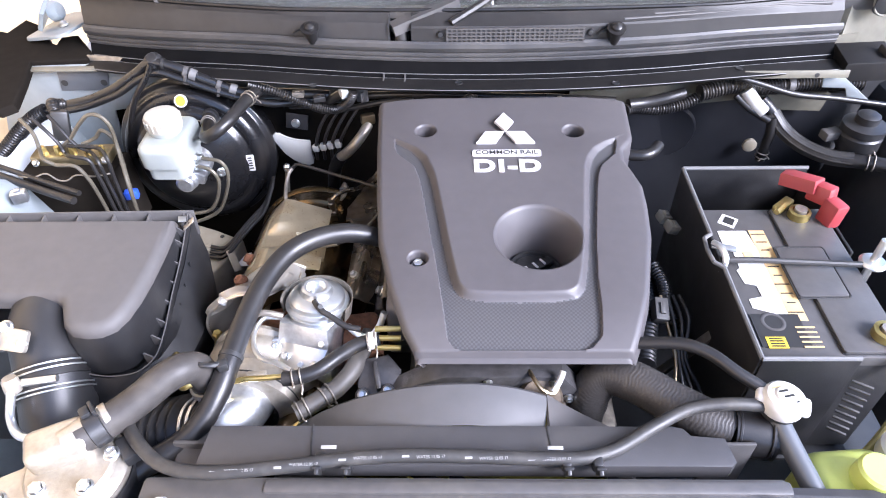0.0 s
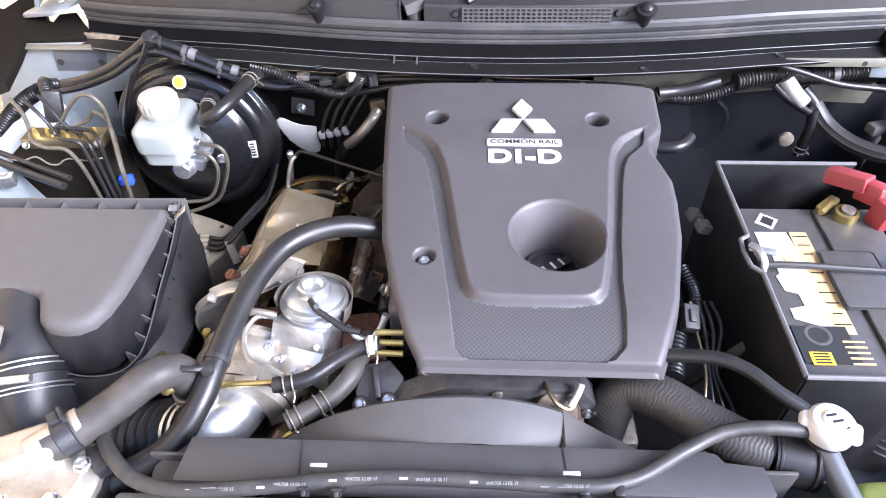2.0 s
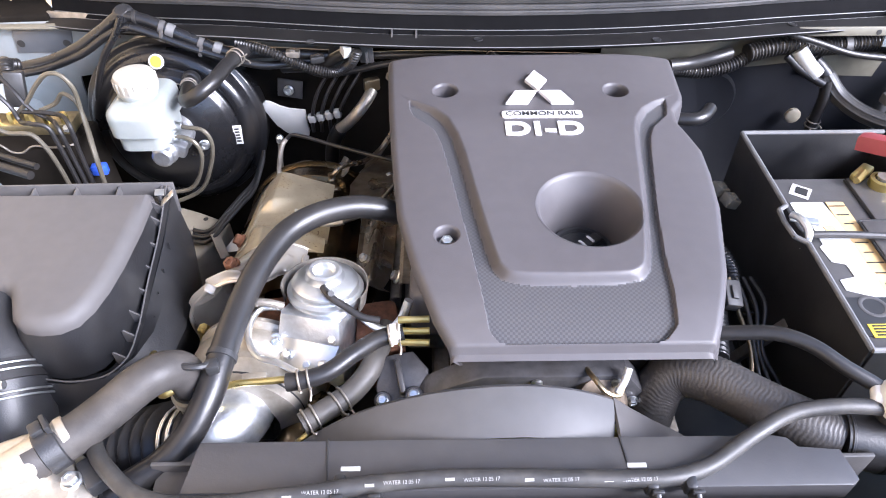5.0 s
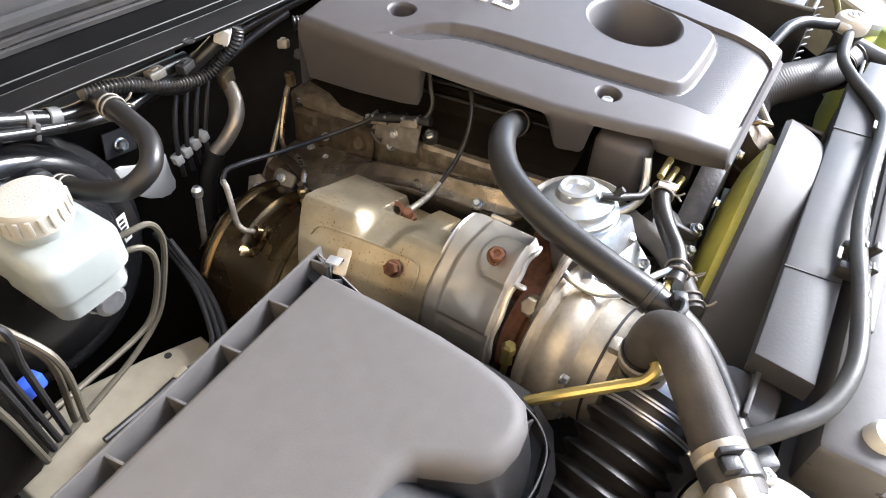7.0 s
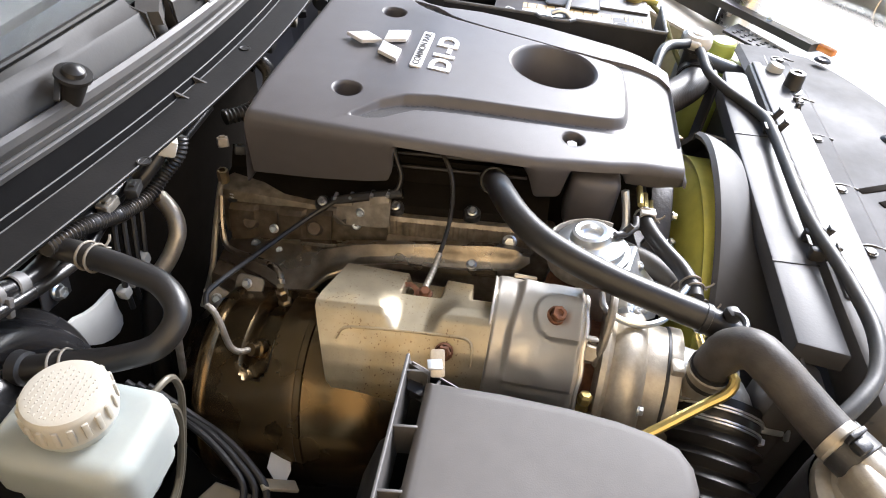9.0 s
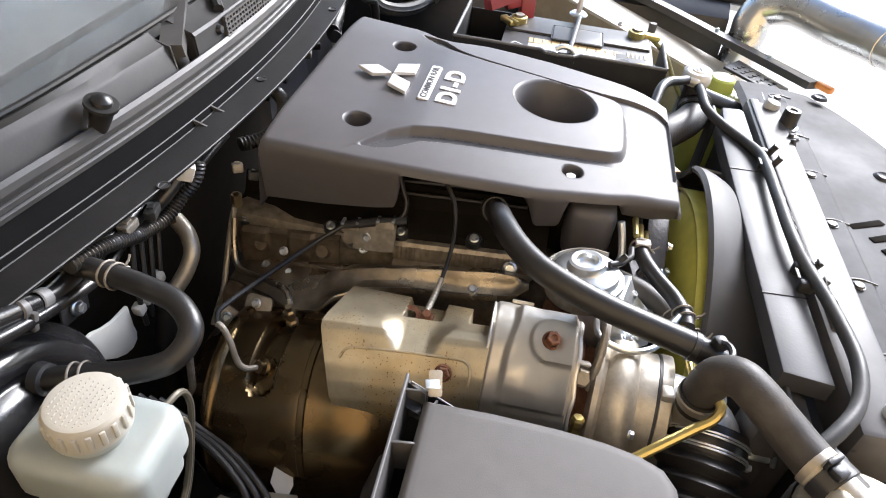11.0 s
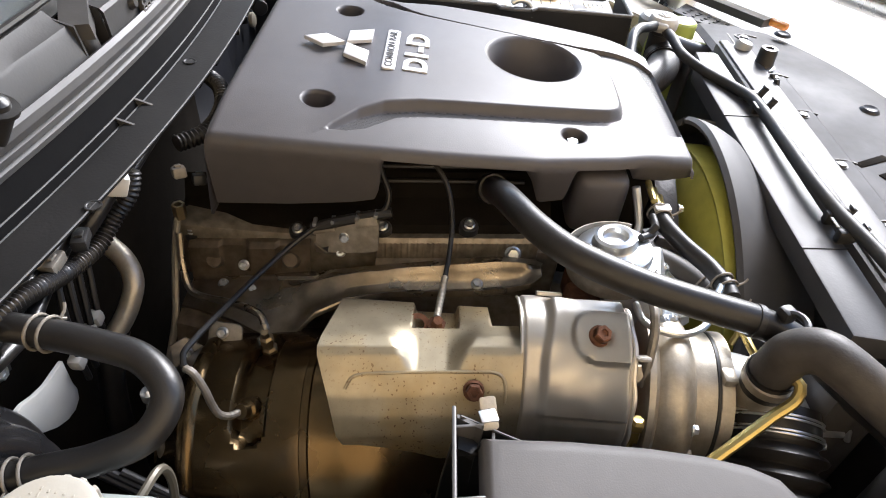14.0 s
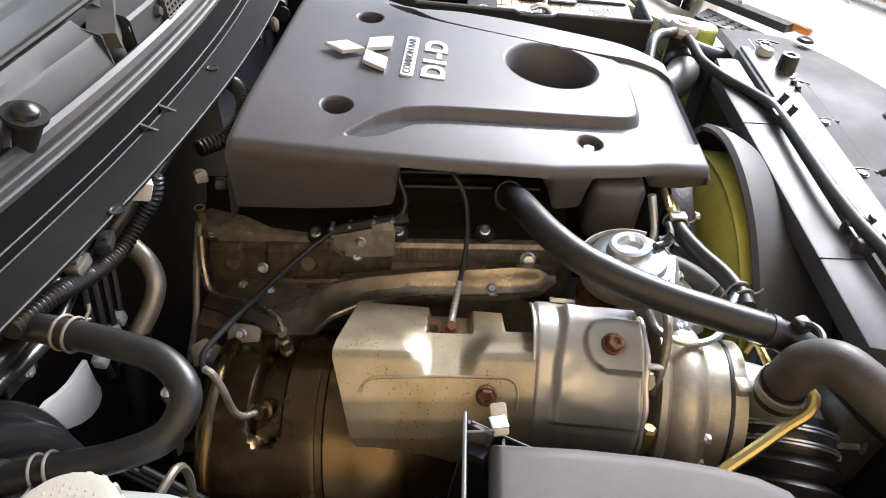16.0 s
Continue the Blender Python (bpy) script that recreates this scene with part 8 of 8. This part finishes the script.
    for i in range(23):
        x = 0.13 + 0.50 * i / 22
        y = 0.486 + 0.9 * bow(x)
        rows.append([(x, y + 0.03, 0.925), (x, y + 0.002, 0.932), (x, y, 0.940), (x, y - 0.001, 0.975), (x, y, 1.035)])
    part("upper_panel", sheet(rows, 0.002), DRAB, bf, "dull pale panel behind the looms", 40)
    # firewall fittings
    f = thing("firewall_boss", (0.31, 0.53, 0.86), "shallow round pressing in the firewall", "pressing")
    part("disc", lathe([(0, 0.003), (0.052, 0.003), (0.055, 0.0), (0.057, -0.004)], aim((0.325, 0.528, 0.862), (0, -1, 0)), 40), FIREWALL, f)
    solo("firewall_plug", lathe([(0, 0.004), (0.010, 0.004), (0.013, 0.002), (0.013, -0.004)], aim((0.491, 0.528, 0.831), (0, -1, 0.1)), 24), PRIMER, "beige round grommet in the firewall", "grommet")
    k = thing("firewall_bracket", (-0.36, 0.51, 0.90), "small bolted bracket on the firewall", "bracket")
    part("plate", box((0.040, 0.003, 0.032), (-0.359, 0.518, 0.898), (0, 10, 0), 0.001), PLASTIC2, k)
    put("bolt", BOLT_ZINC, aim((-0.361, 0.514, 0.897), (0, -1, 0.2)), k)
    w = thing("white_bracket", (-0.36, 0.48, 0.86), "white plastic pipe bracket on the firewall", "bracket")
    part("leaf", prism([(-0.037, 0.024), (-0.036, 0.031), (-0.031, 0.035), (-0.024, 0.034), (-0.010, 0.026), (0.004, 0.021), (0.030, 0.018), (0.030, -0.010), (0.032, -0.022), (0.029, -0.032), (0.020, -0.036), (0.008, -0.033), (-0.006, -0.024), (-0.020, -0.010), (-0.031, 0.010)], 0, 0.004, 0.001, Matrix.Translation((-0.362, 0.484, 0.862)) @ pose(0, 0, 0, 90, 0, 0)), WHITEPL, w)
    for j in range(4):
        part("pipe_seat", box((0.012, 0.012, 0.014), (-0.322 + 0.014 * j, 0.476, 0.868 + 0.003 * j), (0, -10, 0), 0.003), WHITEPL, w)
        part("pipe", tube([(-0.322 + 0.014 * j, 0.472, 0.845), (-0.320 + 0.014 * j, 0.474, 0.875), (-0.308 + 0.016 * j, 0.480, 0.912), (-0.285 + 0.016 * j, 0.490, 0.945)], 0.0030, 8), PIPEBLACK, w, "thin black pipe")
    g = thing("heater_pipe", (-0.23, 0.48, 0.88), "bent grey metal heater pipe with rubber hose", "pipe")
    part("pipe", tube([(-0.222, 0.480, 0.915), (-0.232, 0.462, 0.905), (-0.245, 0.452, 0.892), (-0.262, 0.455, 0.872), (-0.280, 0.466, 0.852)], 0.0092, 16), CASTLIGHT, g)
    part("hose", tube([(-0.276, 0.464, 0.857), (-0.290, 0.470, 0.83), (-0.300, 0.474, 0.78), (-0.305, 0.476, 0.70), (-0.31, 0.476, 0.60)], 0.0120, 16), RUBBER, g)
    part("bracket", box((0.025, 0.012, 0.02), (-0.222, 0.482, 0.925), (0, 0, 20), 0.003), CATBAND, g)
    d = thing("dipstick_tube", (-0.36, 0.40, 0.80), "thin upright metal tube with a small bracket", "tube")
    part("tube", tube([(-0.359, 0.400, 0.878), (-0.364, 0.400, 0.845), (-0.370, 0.400, 0.80), (-0.38, 0.40, 0.70)], 0.0038, 10), ALUDARK, d)
    part("tip", lathe([(0, 0.012), (0.003, 0.012), (0.006, 0.008), (0.006, 0)], pose(-0.359, 0.400, 0.876), 12), ZINC, d)


def sensor_wires():
    s = thing("oxygen_sensor_lead", (-0.20, 0.30, 0.90), "black sleeved sensor lead with a pale braided end", "sensor lead", "sensor leads")
    part("lead", tube([(-0.150, 0.238, 0.985), (-0.154, 0.233, 0.968), (-0.160, 0.226, 0.950), (-0.168, 0.230, 0.936), (-0.171, 0.262, 0.927), (-0.174, 0.288, 0.919), (-0.185, 0.311, 0.905), (-0.220, 0.336, 0.897), (-0.270, 0.357, 0.898), (-0.318, 0.371, 0.905), (-0.335, 0.376, 0.904), (-0.343, 0.3735, 0.897)], 0.0028, 10), RUBBER, s)
    part("braid", tube([(-0.343, 0.3735, 0.897), (-0.346, 0.3665, 0.896), (-0.351, 0.3580, 0.883), (-0.355, 0.3525, 0.866), (-0.356, 0.3485, 0.856), (-0.354, 0.3425, 0.850), (-0.346, 0.334, 0.846)], 0.0031, 10, ridge=0.0003, pitch=0.004), ALUDARK, s, "pale braided sleeve")
    s = thing("oxygen_sensor_lead", (-0.20, 0.18, 0.95), "black sensor lead with a pale crimped end", "sensor lead", "sensor leads")
    part("lead", tube([(-0.140, 0.195, 0.985), (-0.158, 0.181, 0.984), (-0.172, 0.170, 0.972), (-0.190, 0.164, 0.952), (-0.212, 0.164, 0.932), (-0.236, 0.167, 0.918)], 0.0024, 10), RUBBER, s)
    part("crimp", tube([(-0.236, 0.167, 0.918), (-0.252, 0.169, 0.913), (-0.268, 0.171, 0.912), (-0.284, 0.1725, 0.914)], 0.0030, 10, ridge=0.0006, pitch=0.005), CASTLIGHT, s)
    p = thing("vacuum_pipe", (-0.2, 0.43, 0.85), "thin bent steel pipes beside the cylinder head", "pipe", "steel pipes")
    part("pipe", tube([(-0.165, 0.432, 0.915), (-0.170, 0.435, 0.902), (-0.180, 0.438, 0.877), (-0.200, 0.437, 0.848), (-0.222, 0.436, 0.815), (-0.25, 0.44, 0.78)], 0.0036, 8), CASTLIGHT, p)
    part("pipe", tube([(-0.178, 0.432, 0.895), (-0.195, 0.428, 0.866), (-0.210, 0.418, 0.848), (-0.232, 0.372, 0.858), (-0.252, 0.345, 0.872), (-0.262, 0.333, 0.875), (-0.272, 0.327, 0.868)], 0.0036, 8), TRAYSTEEL, p)
    part("union", lathe([(0.004, -0.008), (0.0065, -0.008), (0.0065, 0.008), (0.004, 0.008)], aim((-0.166, 0.432, 0.914), (0, 0, 1)), 6), CATBAND, p)
    # hard lines under the cover's second cutout
    q = thing("fuel_pipe", (-0.16, -0.03, 0.93), "bright bent fuel pipe beside the vacuum valve", "pipe", "steel pipes")
    part("pipe", tube([(-0.150, -0.012, 0.975), (-0.158, -0.018, 0.955), (-0.170, -0.020, 0.940), (-0.185, -0.010, 0.932), (-0.20, 0.005, 0.93)], 0.0042, 10), ZINC, q)


def fuel_filter():
    f = thing("fuel_filter", (-0.45, -0.19, 0.8), "bright aluminium filter head on a black canister", "fuel filter")
    part("canister", lathe([(0.056, 0.945), (0.058, 0.935), (0.057, 0.86), (0.05, 0.80)], Matrix.Translation((-0.450, -0.200, 0)), 36), PLASTIC, f, "black canister")
    b = lathe([(0, 0.962), (0.040, 0.962), (0.043, 0.959), (0.044, 0.955), (0.050, 0.953), (0.053, 0.950), (0.054, 0.942), (0.045, 0.94)], Matrix.Translation((-0.450, -0.200, 0)), 40)
    part("head_plate", b, CASTLIGHT, f)
    b = box((0.060, 0.040, 0.034), (-0.462, -0.183, 0.972), (0, 0, 25), 0.010, 4)
    lathe([(0.016, -0.02), (0.0165, 0.02), (0.018, 0.022), (0.018, 0.028), (0.013, 0.029)], aim((-0.440, -0.172, 0.976), (0.75, 0.65, 0.02)), 24, bm=b)
    part("head", b, CASTLIGHT, f)
    for p in ((-0.424, -0.222, 0.962), (-0.470, -0.225, 0.962), (-0.412, -0.186, 0.960)):
        put("bolt", BOLT_ZINC, pose(*p), f)
    part("plate", prism([(-0.58, -0.30), (-0.49, -0.28), (-0.455, -0.235), (-0.485, -0.190), (-0.53, -0.215), (-0.60, -0.26)], 0.950, 0.955, 0.0015), CASTLIGHT, f, "pale yellowish bracket plate")
    put("bolt", BOLT_ZINC, pose(-0.508, -0.232, 0.955), f)
    part("feed_pipe", tube([(-0.468, -0.172, 0.955), (-0.505, -0.158, 0.940), (-0.540, -0.148, 0.932), (-0.556, -0.130, 0.935), (-0.560, -0.112, 0.945), (-0.562, -0.10, 0.953)], 0.0048, 14), ALU, f, "pale pipe")
    part("union", lathe([(0.006, -0.012), (0.009, -0.010), (0.009, 0.004), (0.007, 0.008), (0, 0.008)], aim((-0.562, -0.098, 0.955), (0, 0.3, 1)), 16), CASTLIGHT, f)
    cb = lathe([(0.0174, -0.008), (0.0192, -0.007), (0.0192, 0.007), (0.0174, 0.008)], aim((-0.430, -0.1655, 0.9752), (0.75, 0.65, 0.05)), 28)
    box((0.010, 0.012, 0.008), (-0.437, -0.160, 0.995), (0, 0, 40), 0.002, bm=cb)
    box((0.004, 0.016, 0.010), (-0.430, -0.157, 0.997), (0, 0, 40), 0.001, bm=cb)
    part("hose_clamp", cb, PLASTIC, f, "black spring clamp")
    part("sensor", box((0.016, 0.03, 0.016), (-0.40, -0.178, 0.955), (0, 0, 40), 0.003), PLASTIC, f)


def small_front():
    c = thing("drain_tap", (-0.235, -0.105, 0.89), "small metal clamp bracket near the fan shroud", "bracket")
    part("loop", tube([(-0.242, -0.106, 0.895), (-0.252, -0.112, 0.892), (-0.258, -0.108, 0.88)], 0.003, 8), BRASS, c)
    j = thing("wire_bracket", (0.055, -0.085, 0.93), "bent zinc wire bracket beside the thermostat", "bracket")
    part("wire", tube([(0.018, -0.070, 0.940), (0.022, -0.088, 0.948), (0.030, -0.098, 0.944), (0.043, -0.098, 0.938), (0.050, -0.086, 0.944)], 0.0026, 8), CATBAND, j)
    part("sleeve", tube([(0.042, -0.096, 0.938), (0.050, -0.086, 0.945), (0.054, -0.078, 0.952)], 0.0036, 10), WHITEPL, j)
    # plug in the gap beside the cover
    for y in (0.214, 0.192):
        connector((0.238 + (0.214 - y) * 0.3, y, 0.925), (0.017, 0.019, 0.014), (0, 20, 12), PLUGBEIGE, "dull beige plastic plug beside the battery box")
    connector((0.190, 0.03, 0.93), (0.018, 0.03, 0.016), (20, 10, 0), PLASTIC2, "grey plug beside the engine cover")
    # wires and a stay in the dark gap between cover and battery box
    for k, (dx, mtl) in enumerate(((0.0, CATBAND), (0.008, PLASTIC), (0.016, RUBBER), (0.024, RUBBER))):
        loom("wiring_loom", [(0.196 + dx, 0.055, 0.93), (0.200 + dx, 0.02, 0.915 + 0.004 * k), (0.204 + dx * 0.5, -0.02, 0.90), (0.200 + dx * 1.4, -0.06, 0.87), (0.205 + dx, -0.10, 0.82)], 0.0024, "thin cable in the gap beside the battery box", material=mtl)
    loom("corrugated_loom", [(0.198, 0.11, 0.93), (0.206, 0.08, 0.925), (0.204, 0.045, 0.92), (0.212, 0.02, 0.905)], 0.0075, "short corrugated loom beside the engine cover", ridge=0.0016, pitch=0.0045)
    st = thing("battery_tray_stay", (0.25, 0.05, 0.85), "dim painted steel stay under the battery box", "stay")
    part("stay", box((0.008, 0.014, 0.16), (0.243, 0.03, 0.84), (8, 22, 0), 0.002), ALUDARK, st)
    # pipe bundle with pale clip blocks over a cream painted rail, behind the air filter box
    lr = thing("lower_rail", (-0.52, 0.28, 0.76), "cream painted lower body rail behind the filter box", "body rail")
    rail = prism([(-0.60, 0.16), (-0.505, 0.16), (-0.487, 0.235), (-0.479, 0.258), (-0.468, 0.278), (-0.452, 0.300), (-0.447, 0.338), (-0.476, 0.352), (-0.500, 0.364), (-0.56, 0.388), (-0.66, 0.38), (-0.66, 0.20)], 0.700, 0.769, 0.006, None, None, 3)
    part("rail", rail, PRIMER, lr)
    part("tab", box((0.013, 0.040, 0.004), (-0.4450, 0.2740, 0.7790), (38, 8, 38), 0.001), PRIMER, lr, "bent up cream tab")
    part("hole", lathe([(0, 0.0004), (0.004, 0.0004), (0.004, 0)], pose(-0.486, 0.345, 0.769), 14), INK, lr)
    pb = thing("pipe_bundle", (-0.50, 0.30, 0.78), "bundle of dark brake pipes in pale plastic clips", "pipe bundle")
    for k in range(3):
        o = Vector((0.001 * k, -0.0105 * k, -0.001 * k))
        pts = [Vector(q) + o for q in ((-0.590, 0.302, 0.792), (-0.540, 0.305, 0.784), (-0.498, 0.306, 0.782), (-0.470, 0.300, 0.783), (-0.456, 0.304, 0.790), (-0.440, 0.326, 0.800), (-0.424, 0.356, 0.806), (-0.410, 0.392, 0.808), (-0.400, 0.440, 0.83))]
        part("pipe", tube(pts, 0.0036, 10), PIPEBLACK, pb)
        part("clip_block", box((0.016, 0.009, 0.012), Vector((-0.499, 0.306, 0.781)) + o, (0, 0, 4), 0.002), PRIMER, pb, "pale plastic clip")
    part("clip_base", box((0.018, 0.036, 0.006), (-0.500, 0.296, 0.772), (0, 0, 2), 0.001), WHITEPL, pb, "pale plastic clip base")
    # white tag stuck under the pipes
    solo("paper_scrap", prism([(-0.03, 0), (-0.006, 0.013), (0.02, 0.006), (0.026, -0.008), (-0.01, -0.010)], 0, 0.001, 0, pose(-0.418, 0.283, 0.775, 15, -20, 20)), PAPER, "torn white sticker on the lower pipework", "sticker")


def hinge():
    """Bonnet hinges and the clutter at the corners of the cowl."""
    for s, m in ((-1, BODYPAINT), (1, PRIMER)):
        h = thing("corner_bracket", (0.70 * s, 0.58, 1.02), "painted steel bonnet hinge bracket beside the cowl end", "hinge bracket", "hinge brackets")
        part("plate", prism(rounded(-0.05, 0.05, -0.06, 0.06, 0.015), 0, 0.006, 0.002, pose(0.80 * s, 0.66, 1.02, 0, 12 * s, 20 * s)), m, h)
        part("arm", prism([(-0.02, -0.05), (0.02, -0.05), (0.03, 0.02), (0.015, 0.09), (-0.015, 0.09), (-0.03, 0.02)], 0, 0.008, 0.003, pose(0.83 * s, 0.68, 1.05, 25, 60 * s, 15 * s)), m, h)
        part("pin", lathe([(0, 0.012), (0.014, 0.012), (0.018, 0.006), (0.018, -0.006), (0, -0.006)], aim((0.81 * s, 0.66, 1.05), (-s, 0, 0.2)), 24), m, h)
        put("bolt", BOLT_ZINC, pose(0.79 * s, 0.64, 1.032, 0, 12 * s, 0), h)
    e = thing("cowl_end_cap", (-0.74, 0.50, 1.0), "dark grey rubber cowl end piece beside the wing", "end piece")
    cap = prism([(-0.923, 0.666), (-0.913, 0.722), (-0.857, 0.685), (-0.820, 0.624), (-0.806, 0.615), (-0.809, 0.642), (-0.779, 0.651), (-0.733, 0.593), (-0.722, 0.555), (-0.823, 0.549), (-0.803, 0.486), (-0.781, 0.405), (-0.798, 0.388), (-0.872, 0.400), (-1.06, 0.620), (-1.02, 0.70)], 0.992, 1.008, 0.005, None, None, 3)
    part("cap", cap, DEADBLACK, e)
    part("lip", tube([(-0.722, 0.551, 0.996), (-0.823, 0.545, 0.996)], 0.004, 8), BODYPAINT, e, "pale edge below the rubber")
    e = thing("cowl_end_cap", (0.62, 0.52, 1.0), "blue-grey plastic cowl end piece beside the hinge pillar", "end piece")
    part("cap", prism([(-0.046, -0.030), (0.046, -0.034), (0.050, 0.030), (-0.038, 0.032)], -0.018, 0.018, 0.004, pose(0.622, 0.520, 1.008, 6, 0, 6)), FLANGEPL, e)
    part("cap_rib", box((0.012, 0.030, 0.030), (0.652, 0.512, 1.022), (10, 0, 8), 0.003), COWLTOP, e)
    part("foot", box((0.03, 0.05, 0.05), (0.605, 0.540, 0.972), (0, 0, 0), 0.004), PLASTIC, e)
    bk = thing("bulkhead_panel", (-0.70, 0.545, 0.94), "pale painted bulkhead panel with a bolted grey plate under the cowl", "body panel")
    flip = Matrix.Translation((0, 0.548, 0)) @ pose(0, 0, 0, 90, 0, 0)
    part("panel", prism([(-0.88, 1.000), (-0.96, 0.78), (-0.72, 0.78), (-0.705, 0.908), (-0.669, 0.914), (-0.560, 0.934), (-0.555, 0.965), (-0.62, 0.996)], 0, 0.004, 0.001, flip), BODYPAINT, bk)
    part("plate", prism([(-0.780, 0.990), (-0.786, 0.952), (-0.698, 0.952), (-0.688, 0.990)], 0.004, 0.0065, 0.0008, flip), PIPEGREY, bk, "grey steel plate with two holes")
    for x, z in ((-0.774, 0.968), (-0.702, 0.968)):
        part("plate_hole", lathe([(0, 0.0005), (0.006, 0.0005), (0.006, 0)], aim((x, 0.5412, z), (0, -1, 0)), 16), INK, bk)
    put("bolt", BOLT_SMALL, aim((-0.645, 0.5435, 0.975), (0, -1, 0)), bk)
    part("plate_lip", box((0.17, 0.016, 0.003), (-0.780, 0.536, 0.9985), (0, 0, 0), 0.001), DRAB, bk, "cream seam lip")
    hp = thing("hinge_pillar", (0.66, 0.58, 1.0), "cream painted body corner beside the cowl end", "body panel")
    rows = []
    for i in range(21):
        x = 0.572 + 0.20 * i / 20
        q = 0.010 * math.exp(-((x - 0.625) / 0.006) ** 2)
        rows.append([(x, 0.600 - q + 0.10 * (x - 0.57), 0.94), (x, 0.606 - q + 0.10 * (x - 0.57), 1.00), (x, 0.612 - q + 0.10 * (x - 0.57), 1.06), (x, 0.622 - q + 0.10 * (x - 0.57), 1.13)])
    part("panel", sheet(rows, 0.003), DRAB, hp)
    part("hinge_slot", prism(rounded(-0.022, 0.022, -0.030, 0.030, 0.014), 0, 0.003, 0.001, Matrix.Translation((0.672, 0.596, 1.085)) @ pose(0, 0, 0, 96, 0, 8)), INK, hp, "dark oval opening")
    part("slot_rim", tube([(0.672 + 0.023 * math.cos(a), 0.594, 1.085 + 0.031 * math.sin(a)) for a in [2 * math.pi * k / 24 for k in range(25)]], 0.002, 8), DRAB, hp)
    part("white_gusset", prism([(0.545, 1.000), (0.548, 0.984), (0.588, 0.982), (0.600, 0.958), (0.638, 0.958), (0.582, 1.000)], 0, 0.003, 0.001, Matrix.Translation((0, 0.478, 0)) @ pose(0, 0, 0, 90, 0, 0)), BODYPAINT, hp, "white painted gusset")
    p = thing("body_plate", (-0.66, 0.50, 0.99), "grey bolted cover plate on the bulkhead", "plate")
    part("plate", box((0.115, 0.004, 0.035), (-0.672, 0.556, 0.992), (-15, 0, -8), 0.001), ALUDARK, p)
    for dx in (-0.045, 0.045):
        put("bolt", BOLT_SMALL, aim((-0.672 + dx, 0.552 - dx * 0.14, 0.993), (0, -1, 0.2)), p)


side_wall()
build_all()
firewall_wiring(), sensor_wires(), fuel_filter(), small_front(), hinge()
